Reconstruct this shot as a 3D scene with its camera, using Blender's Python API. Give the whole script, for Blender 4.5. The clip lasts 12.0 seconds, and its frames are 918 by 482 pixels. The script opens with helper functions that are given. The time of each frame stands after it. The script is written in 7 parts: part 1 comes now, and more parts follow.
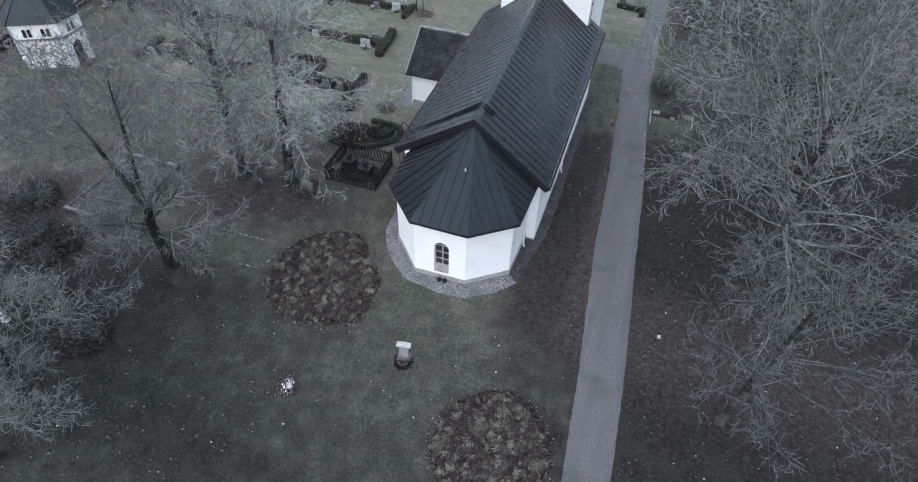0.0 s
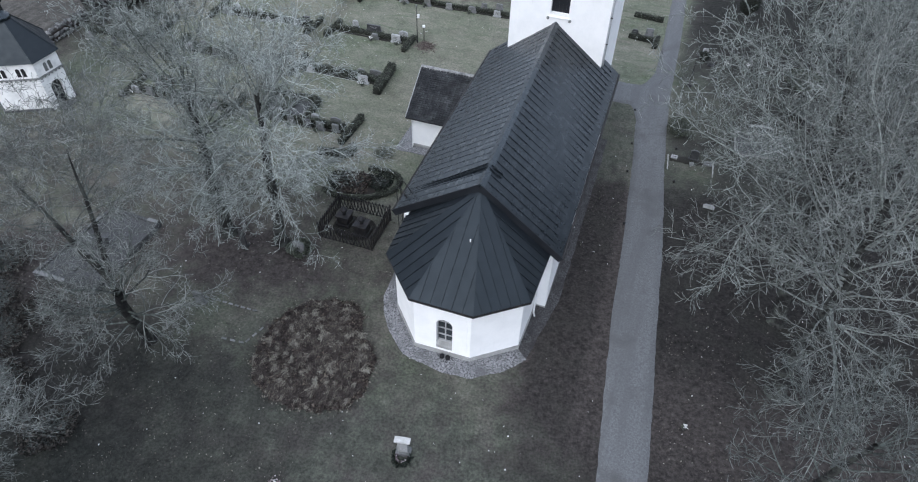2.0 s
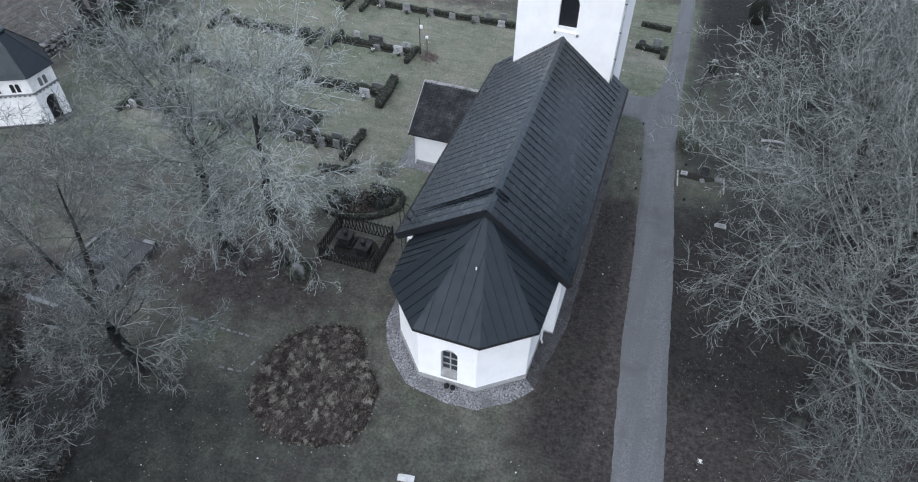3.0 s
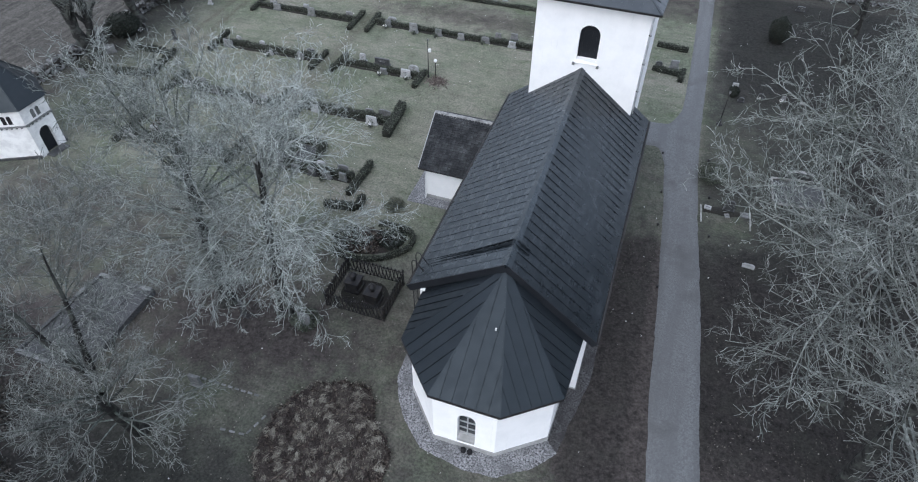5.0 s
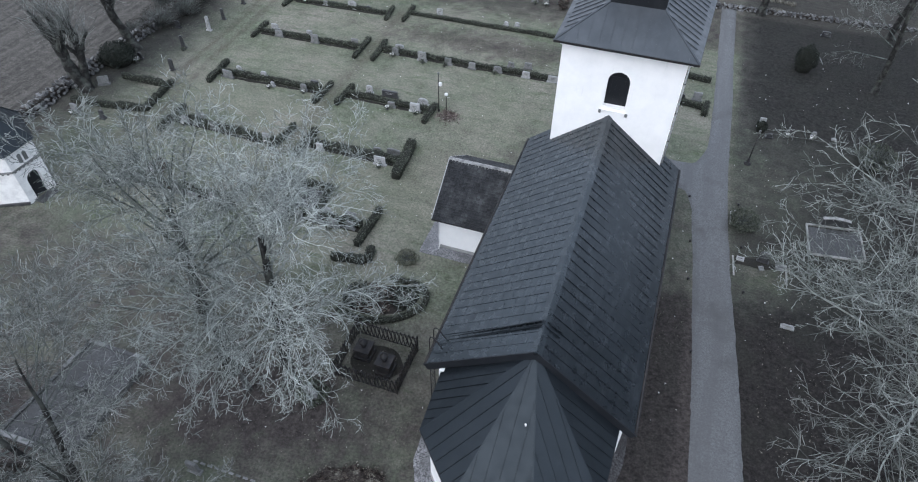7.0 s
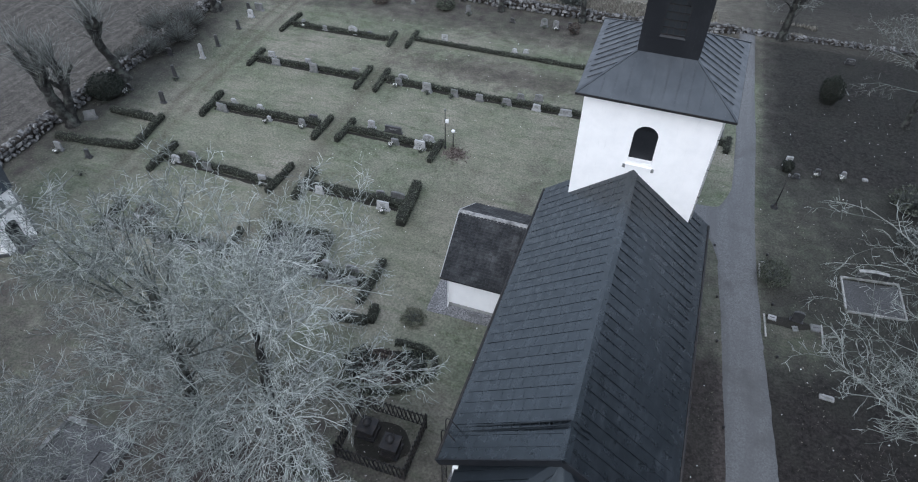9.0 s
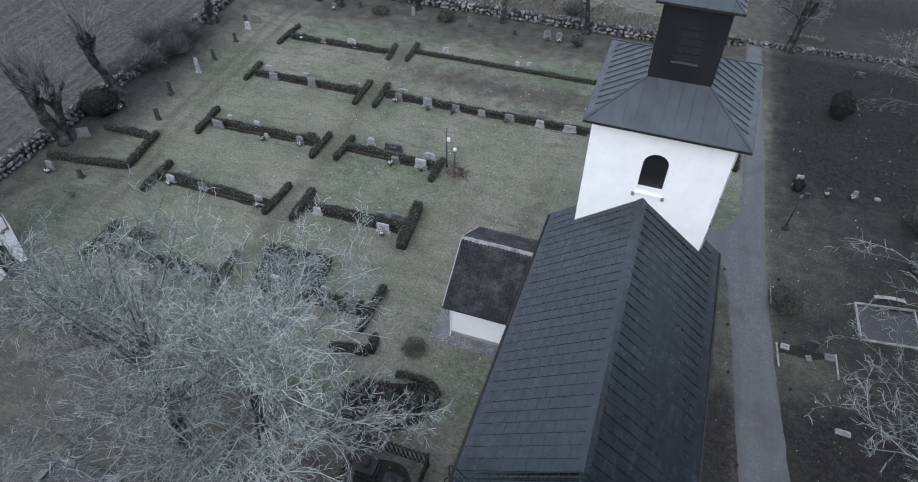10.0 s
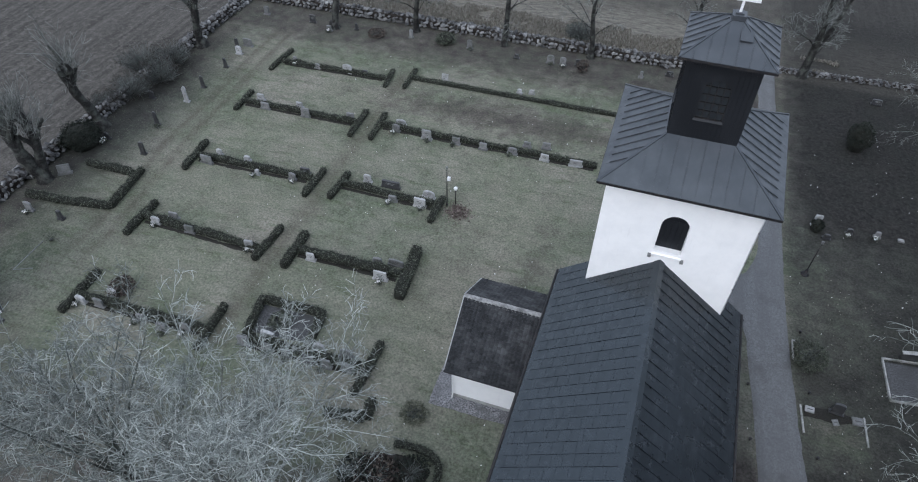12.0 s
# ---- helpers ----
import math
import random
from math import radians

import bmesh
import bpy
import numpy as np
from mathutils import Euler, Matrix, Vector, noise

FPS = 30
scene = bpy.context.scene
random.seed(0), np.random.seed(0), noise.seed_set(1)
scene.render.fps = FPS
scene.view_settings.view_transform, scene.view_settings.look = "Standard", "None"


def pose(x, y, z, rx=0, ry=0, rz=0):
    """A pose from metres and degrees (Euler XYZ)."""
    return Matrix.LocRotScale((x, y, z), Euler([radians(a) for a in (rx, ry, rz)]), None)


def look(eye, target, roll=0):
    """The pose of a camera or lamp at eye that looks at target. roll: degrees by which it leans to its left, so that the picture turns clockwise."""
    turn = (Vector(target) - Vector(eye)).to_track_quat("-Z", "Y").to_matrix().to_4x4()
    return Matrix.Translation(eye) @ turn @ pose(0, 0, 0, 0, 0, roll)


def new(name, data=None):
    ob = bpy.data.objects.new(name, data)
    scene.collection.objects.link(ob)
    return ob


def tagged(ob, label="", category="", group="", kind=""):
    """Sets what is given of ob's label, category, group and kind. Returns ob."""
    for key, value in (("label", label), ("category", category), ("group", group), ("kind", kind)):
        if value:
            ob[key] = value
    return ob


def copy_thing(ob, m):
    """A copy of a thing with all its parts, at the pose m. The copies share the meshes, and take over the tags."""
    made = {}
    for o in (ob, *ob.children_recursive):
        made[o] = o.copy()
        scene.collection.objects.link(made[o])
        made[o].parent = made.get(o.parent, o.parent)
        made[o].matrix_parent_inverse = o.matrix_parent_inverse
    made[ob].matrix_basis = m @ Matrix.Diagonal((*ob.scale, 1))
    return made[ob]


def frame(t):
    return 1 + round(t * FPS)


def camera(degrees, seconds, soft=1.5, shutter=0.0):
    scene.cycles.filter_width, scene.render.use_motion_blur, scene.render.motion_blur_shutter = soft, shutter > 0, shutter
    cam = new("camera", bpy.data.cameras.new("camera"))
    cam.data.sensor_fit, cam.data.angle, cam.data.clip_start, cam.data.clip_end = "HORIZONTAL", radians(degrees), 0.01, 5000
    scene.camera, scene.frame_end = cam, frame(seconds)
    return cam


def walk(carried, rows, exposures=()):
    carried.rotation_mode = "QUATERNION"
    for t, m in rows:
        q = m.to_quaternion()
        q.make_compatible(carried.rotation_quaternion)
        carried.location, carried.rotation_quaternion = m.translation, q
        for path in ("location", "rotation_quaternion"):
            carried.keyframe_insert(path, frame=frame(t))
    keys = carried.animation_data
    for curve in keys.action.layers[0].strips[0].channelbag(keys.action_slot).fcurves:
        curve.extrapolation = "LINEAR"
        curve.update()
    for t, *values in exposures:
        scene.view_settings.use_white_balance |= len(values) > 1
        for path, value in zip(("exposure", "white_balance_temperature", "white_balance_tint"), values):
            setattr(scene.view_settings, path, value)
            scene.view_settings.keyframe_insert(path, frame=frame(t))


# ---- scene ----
cam = camera(70.1, 12.0, 1.1)
PATH = [
    (0, (9.226, -31.394, 31.892), (8.804, -30.064, 30.46), 1.8),
    (0.5, (8.746, -29.959, 31.939), (8.322, -28.628, 30.508), 1.7),
    (1, (8.265, -28.579, 31.962), (7.838, -27.246, 30.533), 1.6),
    (1.5, (7.792, -27.33, 31.947), (7.362, -25.996, 30.521), 1.5),
    (2, (7.336, -26.266, 32.027), (6.905, -24.93, 30.602), 1.5),
    (2.5, (6.924, -25.339, 32.066), (6.49, -24.004, 30.642), 1.4),
    (4.5, (5.241, -22.198, 32.342), (4.799, -20.867, 30.916), 0.9),
    (5, (4.616, -21.313, 32.37), (4.173, -19.979, 30.947), 0.9),
    (5.5, (3.969, -20.339, 32.475), (3.525, -19.005, 31.051), 0.9),
    (6, (3.357, -19.344, 32.62), (2.913, -18.011, 31.197), 0.8),
    (6.5, (2.679, -18.261, 32.698), (2.235, -16.928, 31.275), 0.8),
    (7, (1.995, -17.12, 32.824), (1.553, -15.786, 31.401), 0.8),
    (9, (-0.261, -12.734, 33.096), (-0.701, -11.398, 31.675), 0.8),
    (9.5, (-0.715, -11.746, 33.228), (-1.154, -10.409, 31.807), 0.8),
    (10, (-1.098, -10.779, 33.362), (-1.538, -9.443, 31.94), 0.7),
    (10.5, (-1.539, -9.832, 33.436), (-1.976, -8.494, 32.015), 0.8),
    (11, (-1.94, -8.833, 33.624), (-2.376, -7.497, 32.201), 0.7),
    (11.5, (-2.29, -7.824, 33.7), (-2.726, -6.487, 32.278), 0.7),
    (12, (-2.681, -6.857, 33.793), (-3.115, -5.519, 32.371), 0.7),
]
walk(cam, [(t, look(eye, target, roll)) for t, eye, target, roll in PATH], [(0, 0.5, 6000, 10), (7, 0.55, 6000, 10), (9.5, 0.42, 6000, 10), (12, 0.28, 6000, 10)])

# ---- light ----
world = bpy.data.worlds.new("overcast_sky")
scene.world = world
world.use_nodes = True
wn = world.node_tree.nodes
sky = wn.new("ShaderNodeTexSky")
sky.sky_type = "NISHITA"
sky.sun_disc = False
sky.sun_elevation = radians(38)
sky.sun_rotation = radians(200)
sky.dust_density = 4.0
sky.ozone_density = 2.0
haze = wn.new("ShaderNodeMix")
haze.data_type = "RGBA"
haze.inputs[0].default_value = 0.75
haze.inputs[7].default_value = (6.2, 6.6, 7.3, 1)
world.node_tree.links.new(sky.outputs[0], haze.inputs[6])
world.node_tree.links.new(haze.outputs[2], wn["Background"].inputs[0])
wn["Background"].inputs[1].default_value = 0.15

sun_data = bpy.data.lights.new("sun", "SUN")
sun_data.energy = 1.0
sun_data.angle = radians(70)
sun_data.color = (1.0, 0.995, 0.985)
sun = new("sun", sun_data)
sun.matrix_world = look((-7, -30, 44), (0, 8, 0))


# ---- ground height ----
def smooth(a, b, v):
    u = min(max((v - a) / (b - a), 0.0), 1.0)
    return u * u * (3 - 2 * u)


def gz(x, y):
    return 0.25 - 0.37 * smooth(-6, 16, y) + 0.12 * smooth(30, 50, y)


# ---- materials ----
class Nodes:
    def __init__(self, name, rough=0.8, metal=0.0, spec=0.3):
        self.mat = bpy.data.materials.new(name)
        self.mat.use_nodes = True
        self.t = self.mat.node_tree
        self.b = self.t.nodes["Principled BSDF"]
        self.b.inputs["Roughness"].default_value = rough
        self.b.inputs["Metallic"].default_value = metal
        self.b.inputs["Specular IOR Level"].default_value = spec
        self.c = self.t.nodes.new("ShaderNodeTexCoord")
        self.pos = self.t.nodes.new("ShaderNodeNewGeometry").outputs["Position"]

    def link(self, a, b):
        self.t.links.new(a, b)

    def noise(self, scale, detail=4.0, rough=0.55, vec=None, dist=0.0):
        n = self.t.nodes.new("ShaderNodeTexNoise")
        n.inputs["Scale"].default_value = scale
        n.inputs["Detail"].default_value = detail
        n.inputs["Roughness"].default_value = rough
        n.inputs["Distortion"].default_value = dist
        self.link(vec if vec else self.pos, n.inputs["Vector"])
        return n.outputs[0]

    def stretch(self, sx, sy, sz):
        n = self.t.nodes.new("ShaderNodeMapping")
        n.inputs["Scale"].default_value = (sx, sy, sz)
        self.link(self.pos, n.inputs["Vector"])
        return n.outputs[0]

    def ramp(self, fac, stops):
        n = self.t.nodes.new("ShaderNodeValToRGB")
        e = n.color_ramp.elements
        while len(e) < len(stops):
            e.new(0.5)
        for k, (p, col) in zip(e, stops):
            k.position = p
            k.color = (*col, 1) if len(col) == 3 else col
        self.link(fac, n.inputs[0])
        return n.outputs[0]

    def mix(self, fac, a, b, mode="MIX"):
        n = self.t.nodes.new("ShaderNodeMix")
        n.data_type = "RGBA"
        n.blend_type = mode
        for s, v in ((n.inputs[0], fac), (n.inputs[6], a), (n.inputs[7], b)):
            if isinstance(v, (int, float)):
                s.default_value = v
            elif isinstance(v, tuple):
                s.default_value = (*v, 1)
            else:
                self.link(v, s)
        return n.outputs[2]

    def math(self, op, a, b=0.0):
        n = self.t.nodes.new("ShaderNodeMath")
        n.operation = op
        for s, v in ((n.inputs[0], a), (n.inputs[1], b)):
            if isinstance(v, (int, float)):
                s.default_value = v
            else:
                self.link(v, s)
        return n.outputs[0]

    def attribute(self, name):
        n = self.t.nodes.new("ShaderNodeAttribute")
        n.attribute_name = name
        return n.outputs["Fac"]

    def random(self):
        return self.t.nodes.new("ShaderNodeObjectInfo").outputs["Random"]

    def island(self):
        return self.t.nodes.new("ShaderNodeNewGeometry").outputs["Random Per Island"]

    def colour(self, out):
        if isinstance(out, tuple):
            self.b.inputs["Base Color"].default_value = (*out, 1)
        else:
            self.link(out, self.b.inputs["Base Color"])
        return self

    def roughness(self, out):
        self.link(out, self.b.inputs["Roughness"])
        return self

    def bump(self, height, strength=0.4, distance=0.02):
        n = self.t.nodes.new("ShaderNodeBump")
        n.inputs["Strength"].default_value = strength
        n.inputs["Distance"].default_value = distance
        self.link(height, n.inputs["Height"])
        self.link(n.outputs[0], self.b.inputs["Normal"])
        return self


def two_scale(name, a, b, c, small, large, rough=0.85, bump=0.3, dist=0.02, metal=0.0, spec=0.3, vary=0.0, island=False):
    """Fine grain between a and b, larger stains towards c, and a shift from piece to piece."""
    m = Nodes(name, rough, metal, spec)
    fine = m.noise(small, 6)
    col = m.mix(m.ramp(fine, [(0.35, (0, 0, 0)), (0.65, (1, 1, 1))]), a, b)
    col = m.mix(m.ramp(m.noise(large, 4), [(0.45, (0, 0, 0)), (0.7, (1, 1, 1))]), col, c)
    if vary:
        r = m.island() if island else m.random()
        col = m.mix(1.0, col, m.ramp(r, [(0.0, (1 - vary,) * 3), (1.0, (1 + vary,) * 3)]), "MULTIPLY")
    m.colour(col)
    m.bump(fine, bump, dist)
    return m.mat


def ground_material():
    m = Nodes("grass_and_leaf_litter", 0.95, 0, 0.15)
    big, mid, fine = m.noise(0.16, 5, 0.6), m.noise(1.1, 6, 0.65), m.noise(7.0, 8, 0.72)
    streak = m.noise(1.0, 5, 0.6, m.stretch(0.35, 1.6, 1), 0.5)
    grass = m.mix(m.ramp(mid, [(0.3, (0, 0, 0)), (0.7, (1, 1, 1))]), (0.070, 0.083, 0.058), (0.158, 0.174, 0.128))
    grass = m.mix(m.ramp(big, [(0.42, (0, 0, 0)), (0.66, (1, 1, 1))]), grass, (0.205, 0.196, 0.165))
    grass = m.mix(m.ramp(streak, [(0.5, (0, 0, 0)), (0.72, (1, 1, 1))]), grass, (0.084, 0.106, 0.064))
    grass = m.mix(m.ramp(m.noise(0.55, 7, 0.7), [(0.5, (0, 0, 0)), (0.72, (0.8, 0.8, 0.8))]), grass, (0.098, 0.092, 0.076))
    grass = m.mix(m.ramp(m.noise(2.6, 7, 0.75), [(0.52, (0, 0, 0)), (0.7, (0.7, 0.7, 0.7))]), grass, (0.205, 0.205, 0.165))
    # Darker variants of the grass and litter, blended in by vertex attributes.
    dark_tone = m.mix(m.ramp(m.noise(1.7, 7, 0.7), [(0.32, (0, 0, 0)), (0.68, (1, 1, 1))]), (0.040, 0.043, 0.036), (0.098, 0.103, 0.085))
    dark_tone = m.mix(m.ramp(m.noise(0.6, 6, 0.65), [(0.45, (0, 0, 0)), (0.7, (1, 1, 1))]), dark_tone, (0.074, 0.066, 0.062))
    darker = m.math("ADD", m.attribute("dark_tone"), m.math("MULTIPLY", m.math("SUBTRACT", m.noise(0.45, 6, 0.65), 0.5), 0.9))
    grass = m.mix(m.ramp(darker, [(0.2, (0, 0, 0)), (0.85, (1, 1, 1))]), grass, dark_tone)
    trod = m.math("MULTIPLY", m.attribute("worn"), m.ramp(m.noise(0.9, 6, 0.7), [(0.3, (0.3, 0.3, 0.3)), (0.7, (1, 1, 1))]))
    grass = m.mix(trod, grass, (0.078, 0.073, 0.058))
    pale = m.math("MULTIPLY", m.attribute("dry"), m.ramp(m.noise(0.7, 6, 0.7, m.stretch(0.8, 1.3, 1)), [(0.35, (0.1, 0.1, 0.1)), (0.62, (1, 1, 1))]))
    grass = m.mix(pale, grass, (0.205, 0.198, 0.160))
    sunk = m.math("MULTIPLY", m.attribute("deep_dark"), m.ramp(m.noise(0.6, 6, 0.7), [(0.3, (0.35, 0.35, 0.35)), (0.6, (1, 1, 1))]))
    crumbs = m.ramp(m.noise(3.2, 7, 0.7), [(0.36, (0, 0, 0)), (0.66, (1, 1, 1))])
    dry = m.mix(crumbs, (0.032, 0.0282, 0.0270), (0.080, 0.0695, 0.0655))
    dark_litter = m.mix(crumbs, (0.0140, 0.0127, 0.0124), (0.040, 0.0362, 0.0345))
    dark_litter = m.mix(m.ramp(m.noise(0.5, 5), [(0.46, (0, 0, 0)), (0.64, (1, 1, 1))]), dark_litter, (0.030, 0.029, 0.026))
    litter = m.mix(m.ramp(m.attribute("dark_tone"), [(0.45, (0, 0, 0)), (0.9, (1, 1, 1))]), dry, dark_litter)
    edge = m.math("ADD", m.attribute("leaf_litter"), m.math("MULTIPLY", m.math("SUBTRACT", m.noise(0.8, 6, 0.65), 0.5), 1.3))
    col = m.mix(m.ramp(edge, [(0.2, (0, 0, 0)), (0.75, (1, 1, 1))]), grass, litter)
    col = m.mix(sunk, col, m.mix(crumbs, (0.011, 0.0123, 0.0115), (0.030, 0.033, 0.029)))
    turn = m.t.nodes.new("ShaderNodeMapping")
    turn.inputs["Rotation"].default_value = (0, 0, radians(-38))
    turn.inputs["Scale"].default_value = (1.7, 0.09, 1)
    m.link(m.pos, turn.inputs["Vector"])
    furrow = m.noise(1.0, 3, 0.6, turn.outputs[0])
    soil = m.mix(m.ramp(furrow, [(0.38, (0, 0, 0)), (0.62, (1, 1, 1))]), (0.048, 0.045, 0.041), (0.082, 0.077, 0.070))
    soil = m.mix(m.ramp(m.noise(1.6, 8, 0.75), [(0.48, (0, 0, 0)), (0.75, (1, 1, 1))]), soil, (0.135, 0.128, 0.115))
    col = m.mix(m.attribute("ploughed"), col, soil)
    straw = m.mix(m.ramp(m.noise(2.0, 6, 0.7, m.stretch(0.4, 1.4, 1)), [(0.35, (0, 0, 0)), (0.65, (1, 1, 1))]), (0.080, 0.074, 0.063), (0.21, 0.197, 0.168))
    col = m.mix(m.attribute("straw"), col, straw)
    col = m.mix(1.0, col, m.ramp(fine, [(0.36, (0.64, 0.64, 0.64)), (0.64, (1.4, 1.4, 1.4))]), "MULTIPLY")
    m.colour(col)
    m.bump(m.math("ADD", fine, mid), 0.9, 0.07)
    return m.mat


def path_material():
    m = Nodes("gravel_path", 0.9, 0, 0.25)
    fine = m.noise(38.0, 6, 0.7)
    col = m.mix(m.ramp(fine, [(0.3, (0, 0, 0)), (0.7, (1, 1, 1))]), (0.082, 0.084, 0.088), (0.172, 0.176, 0.183))
    col = m.mix(1.0, col, m.ramp(m.noise(9.0, 8, 0.75), [(0.36, (0.72, 0.72, 0.72)), (0.64, (1.28, 1.28, 1.28))]), "MULTIPLY")
    wear = m.noise(1.0, 5, 0.6, m.stretch(1.3, 0.12, 1))
    col = m.mix(m.ramp(wear, [(0.42, (0, 0, 0)), (0.62, (0.6, 0.6, 0.6))]), col, (0.100, 0.102, 0.106))
    col = m.mix(m.ramp(m.noise(0.35, 5), [(0.55, (0, 0, 0)), (0.75, (1, 1, 1))]), col, (0.080, 0.080, 0.080))
    m.colour(col).bump(fine, 0.5, 0.02)
    return m.mat


def roof_material(name, a, b, worn, rough=0.5, sheen=0.15, vary=0.16, streaks=0.25):
    m = Nodes(name, rough, 0.0, sheen)
    fine = m.noise(14.0, 6, 0.65)
    col = m.mix(m.ramp(m.noise(0.7, 6, 0.6), [(0.35, (0, 0, 0)), (0.68, (1, 1, 1))]), a, b)
    col = m.mix(m.ramp(m.noise(1.6, 6, 0.7), [(0.62, (0, 0, 0)), (0.74, (0.7, 0.7, 0.7))]), col, worn)
    streak = m.noise(1.0, 7, 0.75, m.stretch(3.6, 0.9, 3.6))
    col = m.mix(m.ramp(streak, [(0.5, (0, 0, 0)), (0.66, (streaks,) * 3)]), col, worn)
    col = m.mix(1.0, col, m.ramp(m.random(), [(0.0, (1 - vary,) * 3), (1.0, (1 + vary,) * 3)]), "MULTIPLY")
    m.colour(col)
    m.b.inputs["Specular Tint"].default_value = (0.80, 0.92, 1.0, 1)
    m.roughness(m.ramp(m.noise(2.2, 5), [(0.3, (rough - 0.1,) * 3), (0.7, (rough + 0.16,) * 3)]))
    m.bump(m.noise(2.6, 3), 0.18, 0.03)
    return m.mat


def plaster_material():
    m = Nodes("white_limewash", 0.9, 0, 0.2)
    col = m.mix(m.ramp(m.noise(0.9, 6, 0.65), [(0.4, (0, 0, 0)), (0.75, (1, 1, 1))]), (0.89, 0.89, 0.89), (0.81, 0.815, 0.82))
    col = m.mix(m.ramp(m.noise(2.0, 6, 0.7, m.stretch(2.6, 2.6, 0.3)), [(0.6, (0, 0, 0)), (0.85, (0.5, 0.5, 0.5))]), col, (0.62, 0.62, 0.61))
    m.colour(col).bump(m.noise(11, 5), 0.22, 0.02)
    return m.mat


def chapel_plaster_material():
    m = Nodes("weathered_white_plaster", 0.9, 0, 0.2)
    col = m.mix(m.ramp(m.noise(1.3, 7, 0.7), [(0.42, (0, 0, 0)), (0.7, (1, 1, 1))]), (0.82, 0.82, 0.81), (0.60, 0.60, 0.60))
    m.colour(col).bump(m.noise(8, 5), 0.3, 0.02)
    return m.mat


def leaf_material(name, a, b, c=None):
    m = Nodes(name, 0.85, 0, 0.2)
    stops = [(0.0, a), (0.6, b)] + ([(1.0, c)] if c else [])
    m.colour(m.ramp(m.island(), stops))
    return m.mat


def tuft_material():
    m = Nodes("withered_tuft_blade", 0.85, 0, 0.2)
    f = m.math("ADD", m.attribute("tone"), m.math("MULTIPLY", m.math("SUBTRACT", m.island(), 0.5), 0.45))
    m.colour(m.ramp(f, [(0.1, (0.026, 0.021, 0.020)), (0.48, (0.060, 0.051, 0.046)), (0.75, (0.150, 0.140, 0.118)), (1.0, (0.25, 0.24, 0.205))]))
    return m.mat


